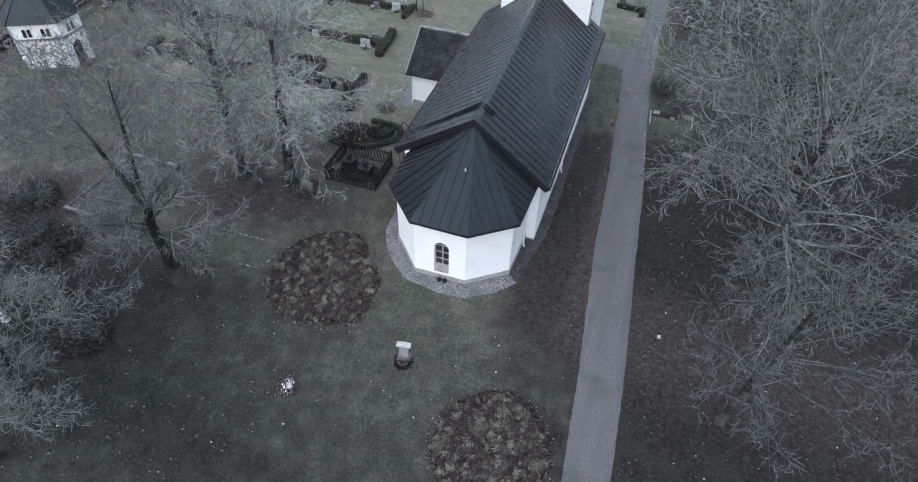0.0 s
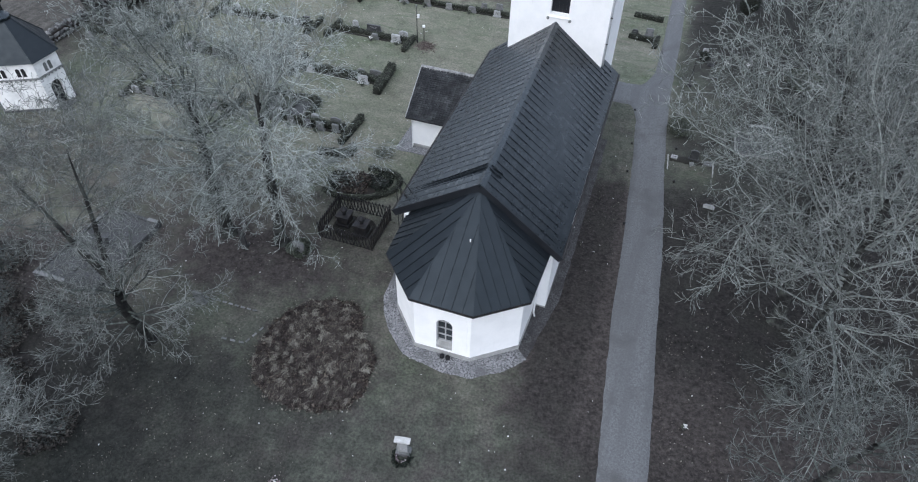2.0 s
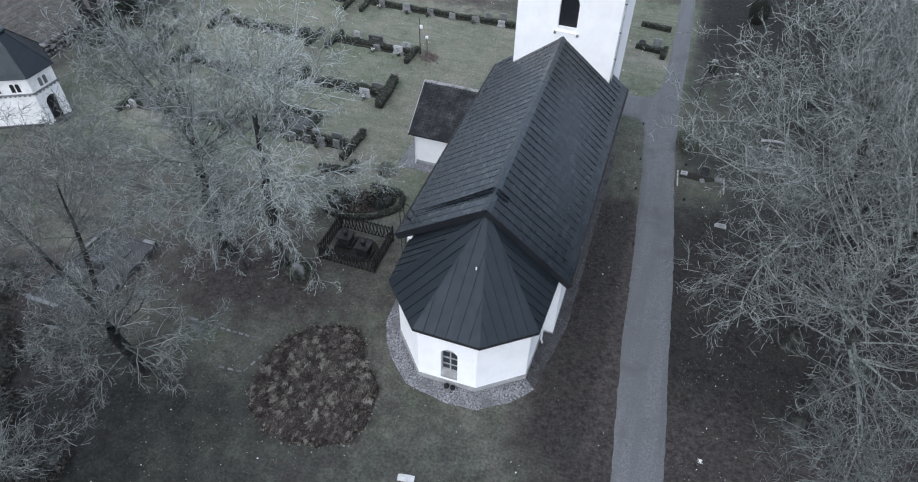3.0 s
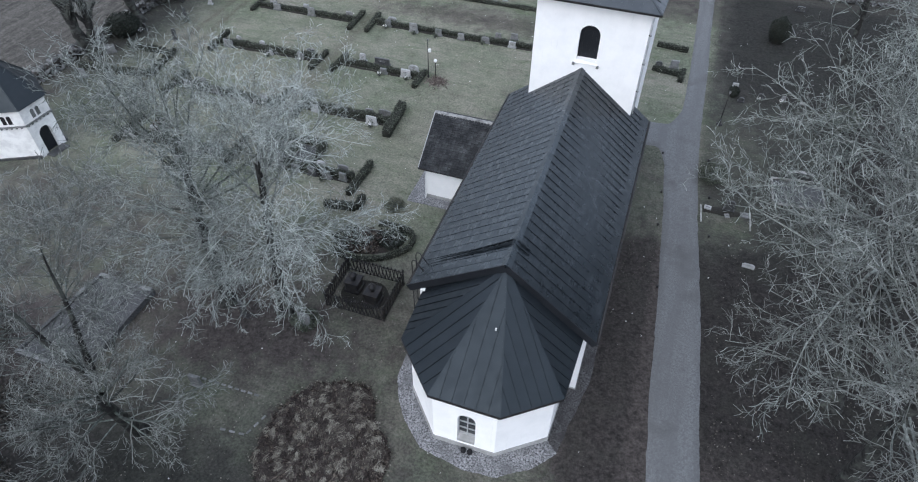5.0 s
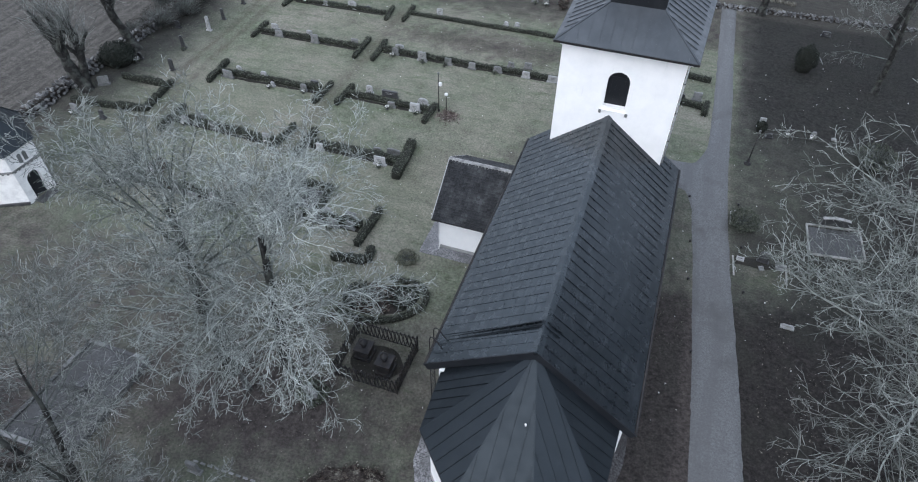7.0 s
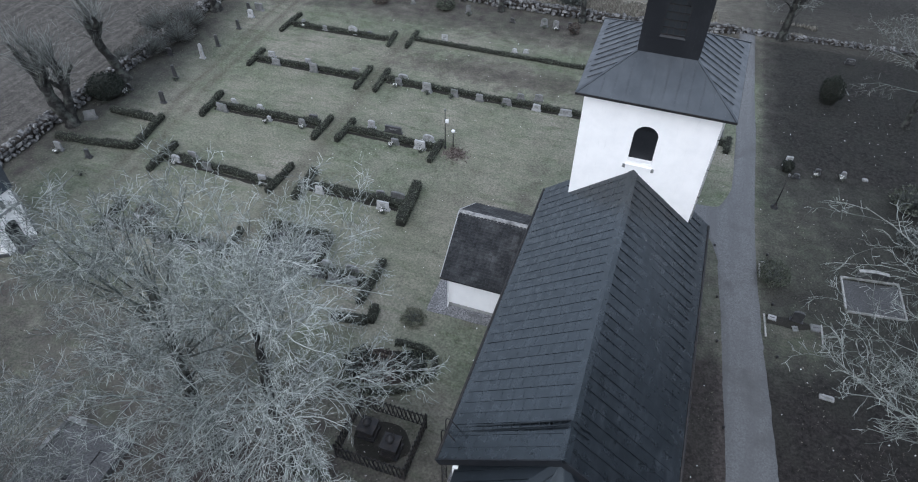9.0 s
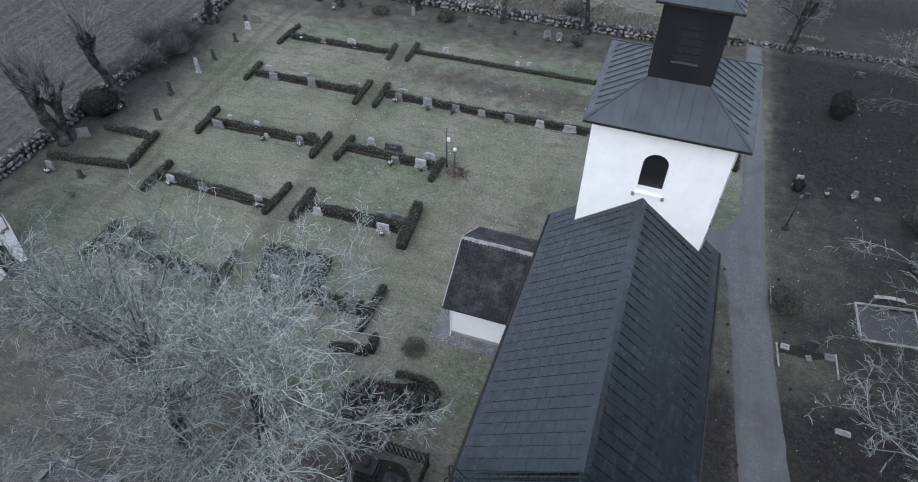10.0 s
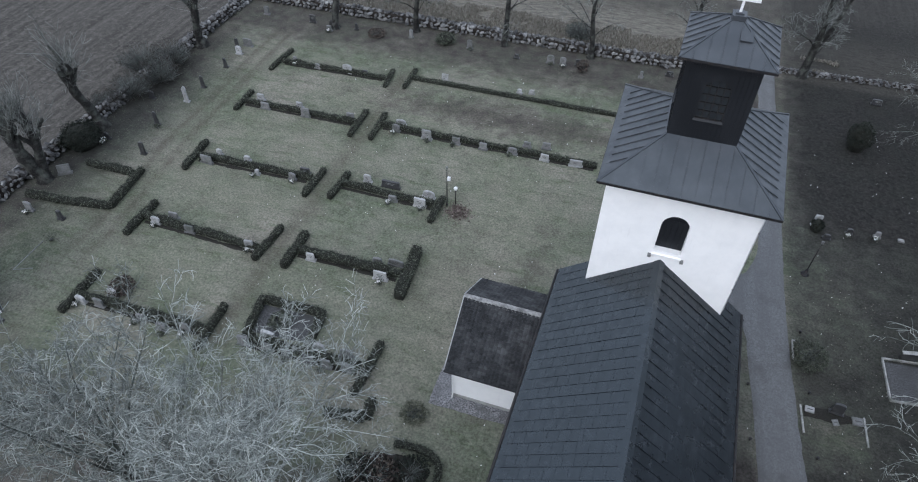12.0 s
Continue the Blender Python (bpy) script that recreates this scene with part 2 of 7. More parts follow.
MAT = {
    "bed_tuft": tuft_material(),
    "ground": ground_material(),
    "path": path_material(),
    "gravel": two_scale("grey_shingle", (0.035, 0.035, 0.038), (0.34, 0.34, 0.352), (0.11, 0.11, 0.115), 13, 0.9, 0.9, 1.0, 0.06),
    "plaster": plaster_material(),
    "chapel": chapel_plaster_material(),
    "plinth": two_scale("grey_stone_plinth", (0.30, 0.30, 0.30), (0.42, 0.42, 0.41), (0.24, 0.24, 0.235), 12, 1.2),
    "roof": roof_material("black_sheet_metal", (0.0055, 0.0072, 0.0095), (0.0100, 0.0125, 0.0160), (0.020, 0.024, 0.029), 0.27, 0.78),
    "roof_worn": roof_material("worn_black_sheet_metal", (0.0055, 0.0072, 0.0095), (0.0100, 0.0125, 0.0160), (0.040, 0.045, 0.052), 0.3, 0.42, 0.16, 0.5),
    "roof_plain": roof_material("matt_black_sheet_metal", (0.006, 0.008, 0.0105), (0.011, 0.0135, 0.017), (0.022, 0.026, 0.031), 0.42, 0.42, 0.1, 0.15),
    "roof_grey": roof_material("grey_sheet_metal", (0.036, 0.039, 0.045), (0.058, 0.062, 0.069), (0.085, 0.090, 0.098), 0.38, 0.55, 0.05),
    "tile": two_scale("old_dark_tile", (0.015, 0.016, 0.018), (0.034, 0.036, 0.039), (0.066, 0.068, 0.071), 9, 1.1, 0.75, 0.4, 0.02, vary=0.3, island=True),
    "ridge": two_scale("lichened_ridge_tile", (0.20, 0.20, 0.20), (0.33, 0.33, 0.32), (0.10, 0.10, 0.10), 7, 2.4, vary=0.3, island=True),
    "black": two_scale("tarred_black_board", (0.0065, 0.0078, 0.0105), (0.011, 0.0128, 0.0165), (0.015, 0.017, 0.021), 20, 1.0, 0.55, 0.2, 0.01, spec=0.35),
    "iron": two_scale("black_wrought_iron", (0.010, 0.010, 0.012), (0.022, 0.022, 0.024), (0.035, 0.030, 0.028), 30, 3, 0.55),
    "white_metal": two_scale("white_painted_metal", (0.72, 0.72, 0.73), (0.78, 0.78, 0.79), (0.6, 0.6, 0.6), 14, 2, 0.45, 0.1),
    "grey_frame": two_scale("grey_painted_wood", (0.34, 0.35, 0.36), (0.42, 0.43, 0.44), (0.3, 0.3, 0.3), 22, 2, 0.6),
    "granite": two_scale("light_grey_granite", (0.24, 0.245, 0.25), (0.40, 0.405, 0.41), (0.20, 0.21, 0.20), 40, 2.5, 0.7, 0.3, 0.01, vary=0.25),
    "granite_mid": two_scale("mid_grey_granite", (0.12, 0.122, 0.125), (0.22, 0.222, 0.225), (0.10, 0.11, 0.10), 40, 2.5, 0.6, 0.3, 0.01, vary=0.25),
    "granite_dark": two_scale("dark_polished_granite", (0.022, 0.023, 0.026), (0.05, 0.05, 0.054), (0.07, 0.072, 0.07), 40, 2.5, 0.3, 0.1, 0.01, spec=0.5, vary=0.25),
    "rubble": two_scale("lichened_fieldstone", (0.026, 0.026, 0.027), (0.125, 0.126, 0.128), (0.25, 0.25, 0.245), 4, 1.3, 0.9, 0.8, 0.04, vary=0.45),
    "rubble_joined": two_scale("lichened_fieldstones", (0.026, 0.026, 0.027), (0.125, 0.126, 0.128), (0.25, 0.25, 0.245), 4, 1.3, 0.9, 0.8, 0.04, vary=0.45, island=True),
    "pale_stone": two_scale("smooth_pale_stone", (0.44, 0.44, 0.44), (0.56, 0.56, 0.555), (0.38, 0.38, 0.37), 18, 2.2, 0.8),
    "kerb": two_scale("pale_stone_kerb", (0.24, 0.24, 0.24), (0.40, 0.40, 0.39), (0.15, 0.16, 0.14), 15, 1.6),
    "bark": two_scale("dark_wet_bark", (0.009, 0.009, 0.009), (0.026, 0.025, 0.024), (0.080, 0.086, 0.076), 9, 1.9, 0.95, 0.9, 0.05),
    "limb": two_scale("lichened_bark", (0.125, 0.135, 0.125), (0.325, 0.35, 0.328), (0.058, 0.060, 0.056), 5, 0.8, 0.95, 0.5, 0.02),
    "twig": leaf_material("grey_lichened_twig", (0.105, 0.116, 0.109), (0.298, 0.325, 0.308), (0.54, 0.575, 0.55)),
    "limb_mid": two_scale("dull_lichened_bark", (0.046, 0.053, 0.048), (0.155, 0.177, 0.163), (0.028, 0.030, 0.028), 5, 0.8, 0.95, 0.5, 0.02),
    "twig_soft": leaf_material("soft_grey_lichened_twig", (0.076, 0.084, 0.079), (0.216, 0.236, 0.223), (0.435, 0.465, 0.443)),
    "twig_mid": leaf_material("dull_lichened_twig", (0.058, 0.062, 0.058), (0.165, 0.175, 0.166), (0.32, 0.337, 0.32)),
    "twig_dull": leaf_material("brown_grey_twig", (0.048, 0.053, 0.051), (0.110, 0.120, 0.114), (0.20, 0.217, 0.207)),
    "hedge": leaf_material("clipped_hedge_leaf", (0.034, 0.039, 0.031), (0.078, 0.088, 0.069), (0.130, 0.142, 0.113)),
    "evergreen": leaf_material("dark_evergreen_leaf", (0.010, 0.013, 0.011), (0.021, 0.026, 0.021), (0.042, 0.049, 0.040)),
    # Very dark body colour stands in for the shade between the leaves.
    "hedge_shade_core": two_scale("hedge_inside_shade", (0.012, 0.013, 0.010), (0.030, 0.033, 0.026), (0.018, 0.018, 0.015), 16, 2, 0.95, 1.0, 0.06),
    "bed": leaf_material("withered_perennial_leaf", (0.024, 0.019, 0.018), (0.070, 0.055, 0.050), (0.16, 0.138, 0.115)),
    "undergrowth": leaf_material("dark_withered_leaf", (0.020, 0.018, 0.017), (0.050, 0.045, 0.040), (0.11, 0.10, 0.09)),
    "bed_core": two_scale("bed_soil", (0.024, 0.021, 0.019), (0.060, 0.053, 0.046), (0.026, 0.024, 0.021), 12, 2, 0.95, 0.8, 0.05),
    # Dark earth tone, also used as painted shade along the hedge feet.
    "soil_and_shade": two_scale("dark_soil_and_shade", (0.013, 0.0125, 0.011), (0.030, 0.028, 0.024), (0.019, 0.019, 0.016), 14, 1.5, 0.95, 0.8, 0.05),
    "soil": two_scale("raked_soil", (0.022, 0.019, 0.017), (0.044, 0.038, 0.034), (0.030, 0.027, 0.023), 14, 1.5, 0.95, 0.8, 0.05),
    "flower": leaf_material("white_flower", (0.60, 0.60, 0.60), (0.80, 0.80, 0.80)),
    "heather": leaf_material("pink_grey_heather", (0.05, 0.04, 0.045), (0.20, 0.16, 0.17), (0.62, 0.58, 0.60)),
    "fallen": leaf_material("fallen_leaf", (0.050, 0.045, 0.038), (0.105, 0.095, 0.080), (0.26, 0.25, 0.22)),
    "raked": leaf_material("raked_beech_leaf", (0.07, 0.055, 0.05), (0.15, 0.125, 0.115), (0.25, 0.22, 0.20)),
    "tuft": leaf_material("winter_grass_blade", (0.075, 0.083, 0.060), (0.125, 0.132, 0.098), (0.19, 0.185, 0.15)),
    "reed": leaf_material("dry_straw_blade", (0.11, 0.103, 0.088), (0.24, 0.228, 0.198), (0.38, 0.365, 0.325)),
    "dark_gravel": two_scale("dark_speckled_gravel", (0.022, 0.021, 0.022), (0.115, 0.113, 0.115), (0.036, 0.034, 0.035), 13, 1.2, 0.95, 0.8, 0.04),
    "plot_gravel": two_scale("dull_grey_gravel", (0.034, 0.035, 0.037), (0.105, 0.107, 0.111), (0.052, 0.053, 0.054), 12, 0.7, 0.95, 0.8, 0.04),
    "lamp_glass": two_scale("opal_lamp_glass", (0.75, 0.75, 0.76), (0.82, 0.82, 0.83), (0.7, 0.7, 0.7), 10, 2, 0.25, 0.0),
    "void": two_scale("dark_interior", (0.010, 0.010, 0.012), (0.016, 0.016, 0.018), (0.012, 0.012, 0.013), 8, 1, 0.9),
}
glass = Nodes("window_glass", 0.08, 0, 0.5)
glass.colour((0.03, 0.035, 0.04))
MAT["glass"] = glass.mat


# ---- mesh tools ----
class Geo:
    """Vertices and faces gathered for one mesh."""

    def __init__(self):
        self.v, self.f = [], []

    def add(self, verts, faces):
        n = len(self.v)
        self.v.extend(tuple(p) for p in verts)
        self.f.extend([i + n for i in f] for f in faces)
        return self

    def box(self, x0, y0, z0, x1, y1, z1, m=None):
        p = [(x, y, z) for z in (z0, z1) for y in (y0, y1) for x in (x0, x1)]
        if m:
            p = [m @ Vector(q) for q in p]
        return self.add(p, [(0, 2, 3, 1), (4, 5, 7, 6), (0, 1, 5, 4), (2, 6, 7, 3), (0, 4, 6, 2), (1, 3, 7, 5)])

    def beam(self, a, b, w, h, up=(0, 0, 1)):
        a, b = Vector(a), Vector(b)
        d = (b - a).normalized()
        s = d.cross(Vector(up))
        s = s.normalized() if s.length > 1e-6 else Vector((1, 0, 0))
        u = s.cross(d)
        q = [o + s * i * w / 2 + u * j * h / 2 for o in (a, b) for i, j in ((-1, -1), (1, -1), (1, 1), (-1, 1))]
        return self.add(q, [(3, 2, 1, 0), (4, 5, 6, 7), (0, 1, 5, 4), (1, 2, 6, 5), (2, 3, 7, 6), (3, 0, 4, 7)])

    def prism(self, poly, down):
        """A flat polygon extruded by the vector down."""
        n, d = len(poly), Vector(down)
        q = [Vector(p) for p in poly] + [Vector(p) + d for p in poly]
        return self.add(q, [list(range(n)), list(range(2 * n - 1, n - 1, -1))] + [(i, i + n, (i + 1) % n + n, (i + 1) % n) for i in range(n)])

    def tube(self, pts, radii, sides=8, cap=True):
        pts = [Vector(p) for p in pts]
        rings, base = [], len(self.v)
        side = None
        for i, p in enumerate(pts):
            d = (pts[min(i + 1, len(pts) - 1)] - pts[max(i - 1, 0)]).normalized()
            if side is None:
                side = d.orthogonal().normalized()
            side = (side - d * side.dot(d)).normalized()
            w = d.cross(side)
            r = radii[i] if isinstance(radii, (list, tuple)) else radii
            rings.append([p + (side * math.cos(a) + w * math.sin(a)) * r for a in (2 * math.pi * k / sides for k in range(sides))])
        verts = [q for ring in rings for q in ring]
        faces = [(i * sides + k, i * sides + (k + 1) % sides, (i + 1) * sides + (k + 1) % sides, (i + 1) * sides + k) for i in range(len(pts) - 1) for k in range(sides)]
        if cap:
            faces += [list(range(sides))[::-1], list(range(len(verts) - sides, len(verts)))]
        return self.add(verts, faces)

    def lathe(self, c, profile, sides=12):
        """profile: rows of radius and height over c."""
        verts = [(c[0] + r * math.cos(2 * math.pi * k / sides), c[1] + r * math.sin(2 * math.pi * k / sides), c[2] + h) for r, h in profile for k in range(sides)]
        faces = [(i * sides + k, i * sides + (k + 1) % sides, (i + 1) * sides + (k + 1) % sides, (i + 1) * sides + k) for i in range(len(profile) - 1) for k in range(sides)]
        faces += [list(range(sides))[::-1], list(range(len(verts) - sides, len(verts)))]
        return self.add(verts, faces)

    def weld(self):
        """Joins vertices that lie together."""
        seen, index = {}, []
        for p in self.v:
            index.append(seen.setdefault(tuple(round(c, 4) for c in p), len(seen)))
        self.v = list(seen)
        self.f = [[index[i] for i in f] for f in self.f]
        return self

    def mesh(self, name, material, smooth_shade=False):
        me = bpy.data.meshes.new(name)
        me.from_pydata(self.v, [], self.f)
        me.materials.append(material)
        if smooth_shade:
            me.polygons.foreach_set("use_smooth", [True] * len(me.polygons))
        me.update()
        return me


def part(name, geo, material, parent, label="", soft=False, kind=""):
    me = geo if isinstance(geo, bpy.types.Mesh) else geo.mesh(name, material, soft)
    ob = new(name, me)
    ob.parent = parent
    return tagged(ob, label, kind=kind)


def thing(name, at, label, category, group="", kind="", turn=0.0):
    ob = new(name)
    ob.empty_display_size = 0.3
    ob.matrix_basis = pose(*at, 0, 0, turn)
    return tagged(ob, label, category, group, kind)


def single(name, geo, material, label, category, group="", kind="", soft=False, at=(0, 0, 0), turn=0.0):
    ob = new(name, geo if isinstance(geo, bpy.types.Mesh) else geo.mesh(name, material, soft))
    ob.matrix_basis = pose(*at, 0, 0, turn)
    return tagged(ob, label, category, group, kind)


def fast_mesh(name, verts, quads, material):
    """A mesh of quads from numpy arrays."""
    me = bpy.data.meshes.new(name)
    me.vertices.add(len(verts))
    me.vertices.foreach_set("co", np.asarray(verts, np.float32).ravel())
    me.loops.add(quads.size)
    me.loops.foreach_set("vertex_index", quads.astype(np.int32).ravel())
    me.polygons.add(len(quads))
    me.polygons.foreach_set("loop_start", np.arange(0, quads.size, 4, dtype=np.int32))
    me.update(calc_edges=True)
    me.materials.append(material)
    return me


def leaf_cloud(name, points, size, rng, material, stretch=1.0, upright=0.0):
    """Small folded leaves, one at each point, turned at random."""
    n = len(points)
    a, b = rng.normal(size=(n, 3)), rng.normal(size=(n, 3))
    a[:, 2] += upright * np.sign(a[:, 2] + 1e-6) * 2
    a /= np.linalg.norm(a, axis=1, keepdims=True)
    b -= a * (a * b).sum(1, keepdims=True)
    b /= np.linalg.norm(b, axis=1, keepdims=True)
    s = size * rng.uniform(0.6, 1.4, (n, 1))
    a, b = a * s * stretch, b * s
    fold = np.cross(a, b) / s * 0.35
    p = np.asarray(points)
    verts = np.stack([p - a, p + b + fold, p + a, p - b + fold], 1).reshape(-1, 3)
    return fast_mesh(name, verts, np.arange(4 * n).reshape(-1, 4), material)


# ---- ground ----
def blob(x, y, cx, cy, rx, ry):
    return np.exp(-(((x - cx) / rx) ** 2 + ((y - cy) / ry) ** 2) * 0.9)


def ramp_np(a, b, v):
    u = np.clip((v - a) / (b - a), 0, 1)
    return u * u * (3 - 2 * u)


# the mown lane along the north side
LANE_Y, LANE_X = (0, 18, 28, 44, 60), (-39, -38.3, -39.6, -40.2, -40.5)


def ground():
    xs = np.concatenate([[-1500, -700, -350, -200, -140, -110], np.arange(-90, -50, 1.0), np.arange(-50, 24, 0.5), np.arange(24, 71, 1.0), [90, 120, 180, 350, 700, 1500]])
    ys = np.concatenate([[-1500, -700, -350, -180, -110, -80], np.arange(-60, -30, 1.0), np.arange(-30, 60, 0.5), np.arange(60, 101, 1.0), [120, 150, 220, 400, 800, 1500]])
    X, Y = np.meshgrid(xs, ys)
    x, y = X.ravel(), Y.ravel()
    z = 0.25 - 0.37 * ramp_np(-6, 16, y) + 0.12 * ramp_np(30, 50, y)
    rough = np.array([noise.noise((a * 0.35, b * 0.35, 0.3)) + 0.5 * noise.noise((a * 0.9, b * 0.9, 4.0)) for a, b in zip(x, y)])
    z = z + 0.035 * rough * ramp_np(0, 1, np.hypot(x, y - 8) / 14)
    nx, ny = len(xs), len(ys)
    i = np.arange(nx * ny).reshape(ny, nx)
    quads = np.stack([i[:-1, :-1], i[:-1, 1:], i[1:, 1:], i[1:, :-1]], -1).reshape(-1, 4)
    me = fast_mesh("ground", np.stack([x, y, z], 1), quads, MAT["ground"])
    me.polygons.foreach_set("use_smooth", [True] * len(me.polygons))
    lawn = ramp_np(8.8, 10.0, x) * (1 - ramp_np(18, 24, x)) * ramp_np(11, 17, y) * (1 - ramp_np(33, 38, y))
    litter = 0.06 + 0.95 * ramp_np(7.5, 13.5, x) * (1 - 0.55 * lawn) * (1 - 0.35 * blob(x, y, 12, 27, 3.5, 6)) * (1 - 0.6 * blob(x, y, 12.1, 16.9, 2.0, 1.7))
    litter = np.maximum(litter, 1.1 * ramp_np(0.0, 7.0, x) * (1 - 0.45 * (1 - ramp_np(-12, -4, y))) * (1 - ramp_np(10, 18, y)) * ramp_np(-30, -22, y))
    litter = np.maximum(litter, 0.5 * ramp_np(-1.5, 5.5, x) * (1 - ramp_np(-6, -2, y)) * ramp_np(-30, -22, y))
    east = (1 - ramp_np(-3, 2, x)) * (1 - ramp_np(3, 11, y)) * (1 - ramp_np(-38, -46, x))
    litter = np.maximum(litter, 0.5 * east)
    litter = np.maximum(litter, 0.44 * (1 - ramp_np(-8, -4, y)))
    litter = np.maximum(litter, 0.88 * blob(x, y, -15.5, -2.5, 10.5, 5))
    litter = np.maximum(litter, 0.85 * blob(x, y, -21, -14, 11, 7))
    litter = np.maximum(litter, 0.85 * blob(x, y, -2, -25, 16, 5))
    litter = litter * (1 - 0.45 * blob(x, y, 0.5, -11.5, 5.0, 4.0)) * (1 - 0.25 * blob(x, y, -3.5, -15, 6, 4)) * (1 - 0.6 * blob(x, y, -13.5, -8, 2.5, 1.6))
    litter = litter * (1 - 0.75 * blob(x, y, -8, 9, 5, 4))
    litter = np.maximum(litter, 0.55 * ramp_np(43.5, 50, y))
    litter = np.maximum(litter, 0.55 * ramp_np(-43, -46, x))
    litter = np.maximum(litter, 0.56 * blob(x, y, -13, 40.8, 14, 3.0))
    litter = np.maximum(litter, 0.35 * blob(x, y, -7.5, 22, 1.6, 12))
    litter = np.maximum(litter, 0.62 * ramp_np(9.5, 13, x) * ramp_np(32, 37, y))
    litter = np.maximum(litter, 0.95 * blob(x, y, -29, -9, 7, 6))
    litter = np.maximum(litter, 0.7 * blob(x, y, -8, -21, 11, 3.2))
    # Where grass and litter take their darker tone.
    dark_tone = (1 - ramp_np(4, 13, y)) * (0.5 + 0.5 * (1 - ramp_np(-14, -5, y)))
    dark_tone = np.maximum(dark_tone, 1.05 * ramp_np(8.6, 10.6, x) * (1 - 0.15 * lawn) * (0.5 + 0.5 * ramp_np(-6, 3, y)) * (1 - 0.35 * blob(x, y, 12, 27, 3, 6)) * (1 - 0.75 * blob(x, y, 12.1, 16.9, 1.9, 1.6)))
    dark_tone = np.maximum(dark_tone, 1.0 * blob(x, y, -46.5, 31, 5.0, 16))
    dark_tone = np.maximum(dark_tone, 0.55 * ramp_np(45, 51, y))
    dark_tone = np.maximum(dark_tone, 0.9 * blob(x, y, -13, -19, 10, 5)) * (1 - 0.5 * blob(x, y, -29, -9, 7, 6))
    dark_tone = np.maximum(dark_tone, 1.3 * blob(x, y, -9, -20.5, 11, 3.5))
    dark_tone = np.maximum(dark_tone, 0.75 * ramp_np(3.5, 5.0, x) * (1 - ramp_np(7.5, 8.5, x)) * (1 - ramp_np(26, 29, y)))
    worn = np.zeros_like(x)
    for off in (-0.75, 0.75):
        lane = np.interp(y, LANE_Y, LANE_X) + off
        worn = np.maximum(worn, 1.0 * np.exp(-((x - lane) / 0.42) ** 2) * ramp_np(12, 18, y) * (1 - ramp_np(48, 51, y)))
    worn = np.maximum(worn, 0.9 * np.exp(-((x + 25.1) / 0.7) ** 2) * ramp_np(9, 13, y) * (1 - ramp_np(44, 47, y)))
    worn = np.maximum(worn, 0.7 * blob(x, y, -14, 40.5, 13, 1.6))
    worn = np.maximum(worn, 0.5 * blob(x, y, -12.5, 20, 3, 6))
    outside = np.maximum(ramp_np(-48.2, -49.5, x), 0)
    beyond = ramp_np(55.6, 56.6, y) * (1 - outside) * (1 - 0.8 * ramp_np(2, 8, x))
    dry = np.zeros_like(x)
    for cx, cy, rx, ry, k in ((-11.5, 16.5, 3.6, 7, 0.85), (-9, 29, 5, 5, 0.7), (-31, 24, 6, 2.2, 0.6), (-31, 32, 7, 2.2, 0.6), (-13, 33, 6, 2, 0.6), (-20, 17, 4, 1.2, 0.6), (-15, 38.8, 9, 1.1, 0.6), (-29, 39.5, 6, 1.5, 0.5), (-31, 16, 5, 2, 0.5)):
        dry = np.maximum(dry, k * blob(x, y, cx, cy, rx, ry))
    # Where the ground goes darkest, over grass and litter alike.
    deep_dark = np.maximum(0.95 * blob(x, y, -15, -19, 12, 5.0), 0.7 * blob(x, y, -15, -12, 9, 3))
    deep_dark = np.maximum(deep_dark, np.maximum(0.55 * lawn, 0.55 * ramp_np(9.5, 12, x) * ramp_np(34, 38, y)))
    deep_dark = np.clip(np.maximum(deep_dark, np.maximum(0.6 * blob(x, y, -45, 30, 3, 14), 0.4 * blob(x, y, -43.5, 15.5, 5, 6))), 0, 1)
    for key, values in (("dry", dry), ("deep_dark", deep_dark), ("leaf_litter", litter), ("dark_tone", dark_tone), ("worn", worn), ("ploughed", np.maximum(outside, 0.75 * ramp_np(66, 74, y) * (1 - 0.6 * ramp_np(4, 11, x)))), ("straw", beyond * (1 - ramp_np(62, 70, y)) * 0.9)):
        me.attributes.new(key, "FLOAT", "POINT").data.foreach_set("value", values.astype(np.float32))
    return tagged(new("ground", me), "grey-green winter grass with patches of brown leaves, darkened in places", "ground", kind="structure")


ground()


def lerp_line(line, y):
    for (xa, ya), (xb, yb) in zip(line, line[1:]):
        if ya <= y <= yb:
            return xa + (xb - xa) * (y - ya) / (yb - ya)
    return line[0][0] if y < line[0][1] else line[-1][0]


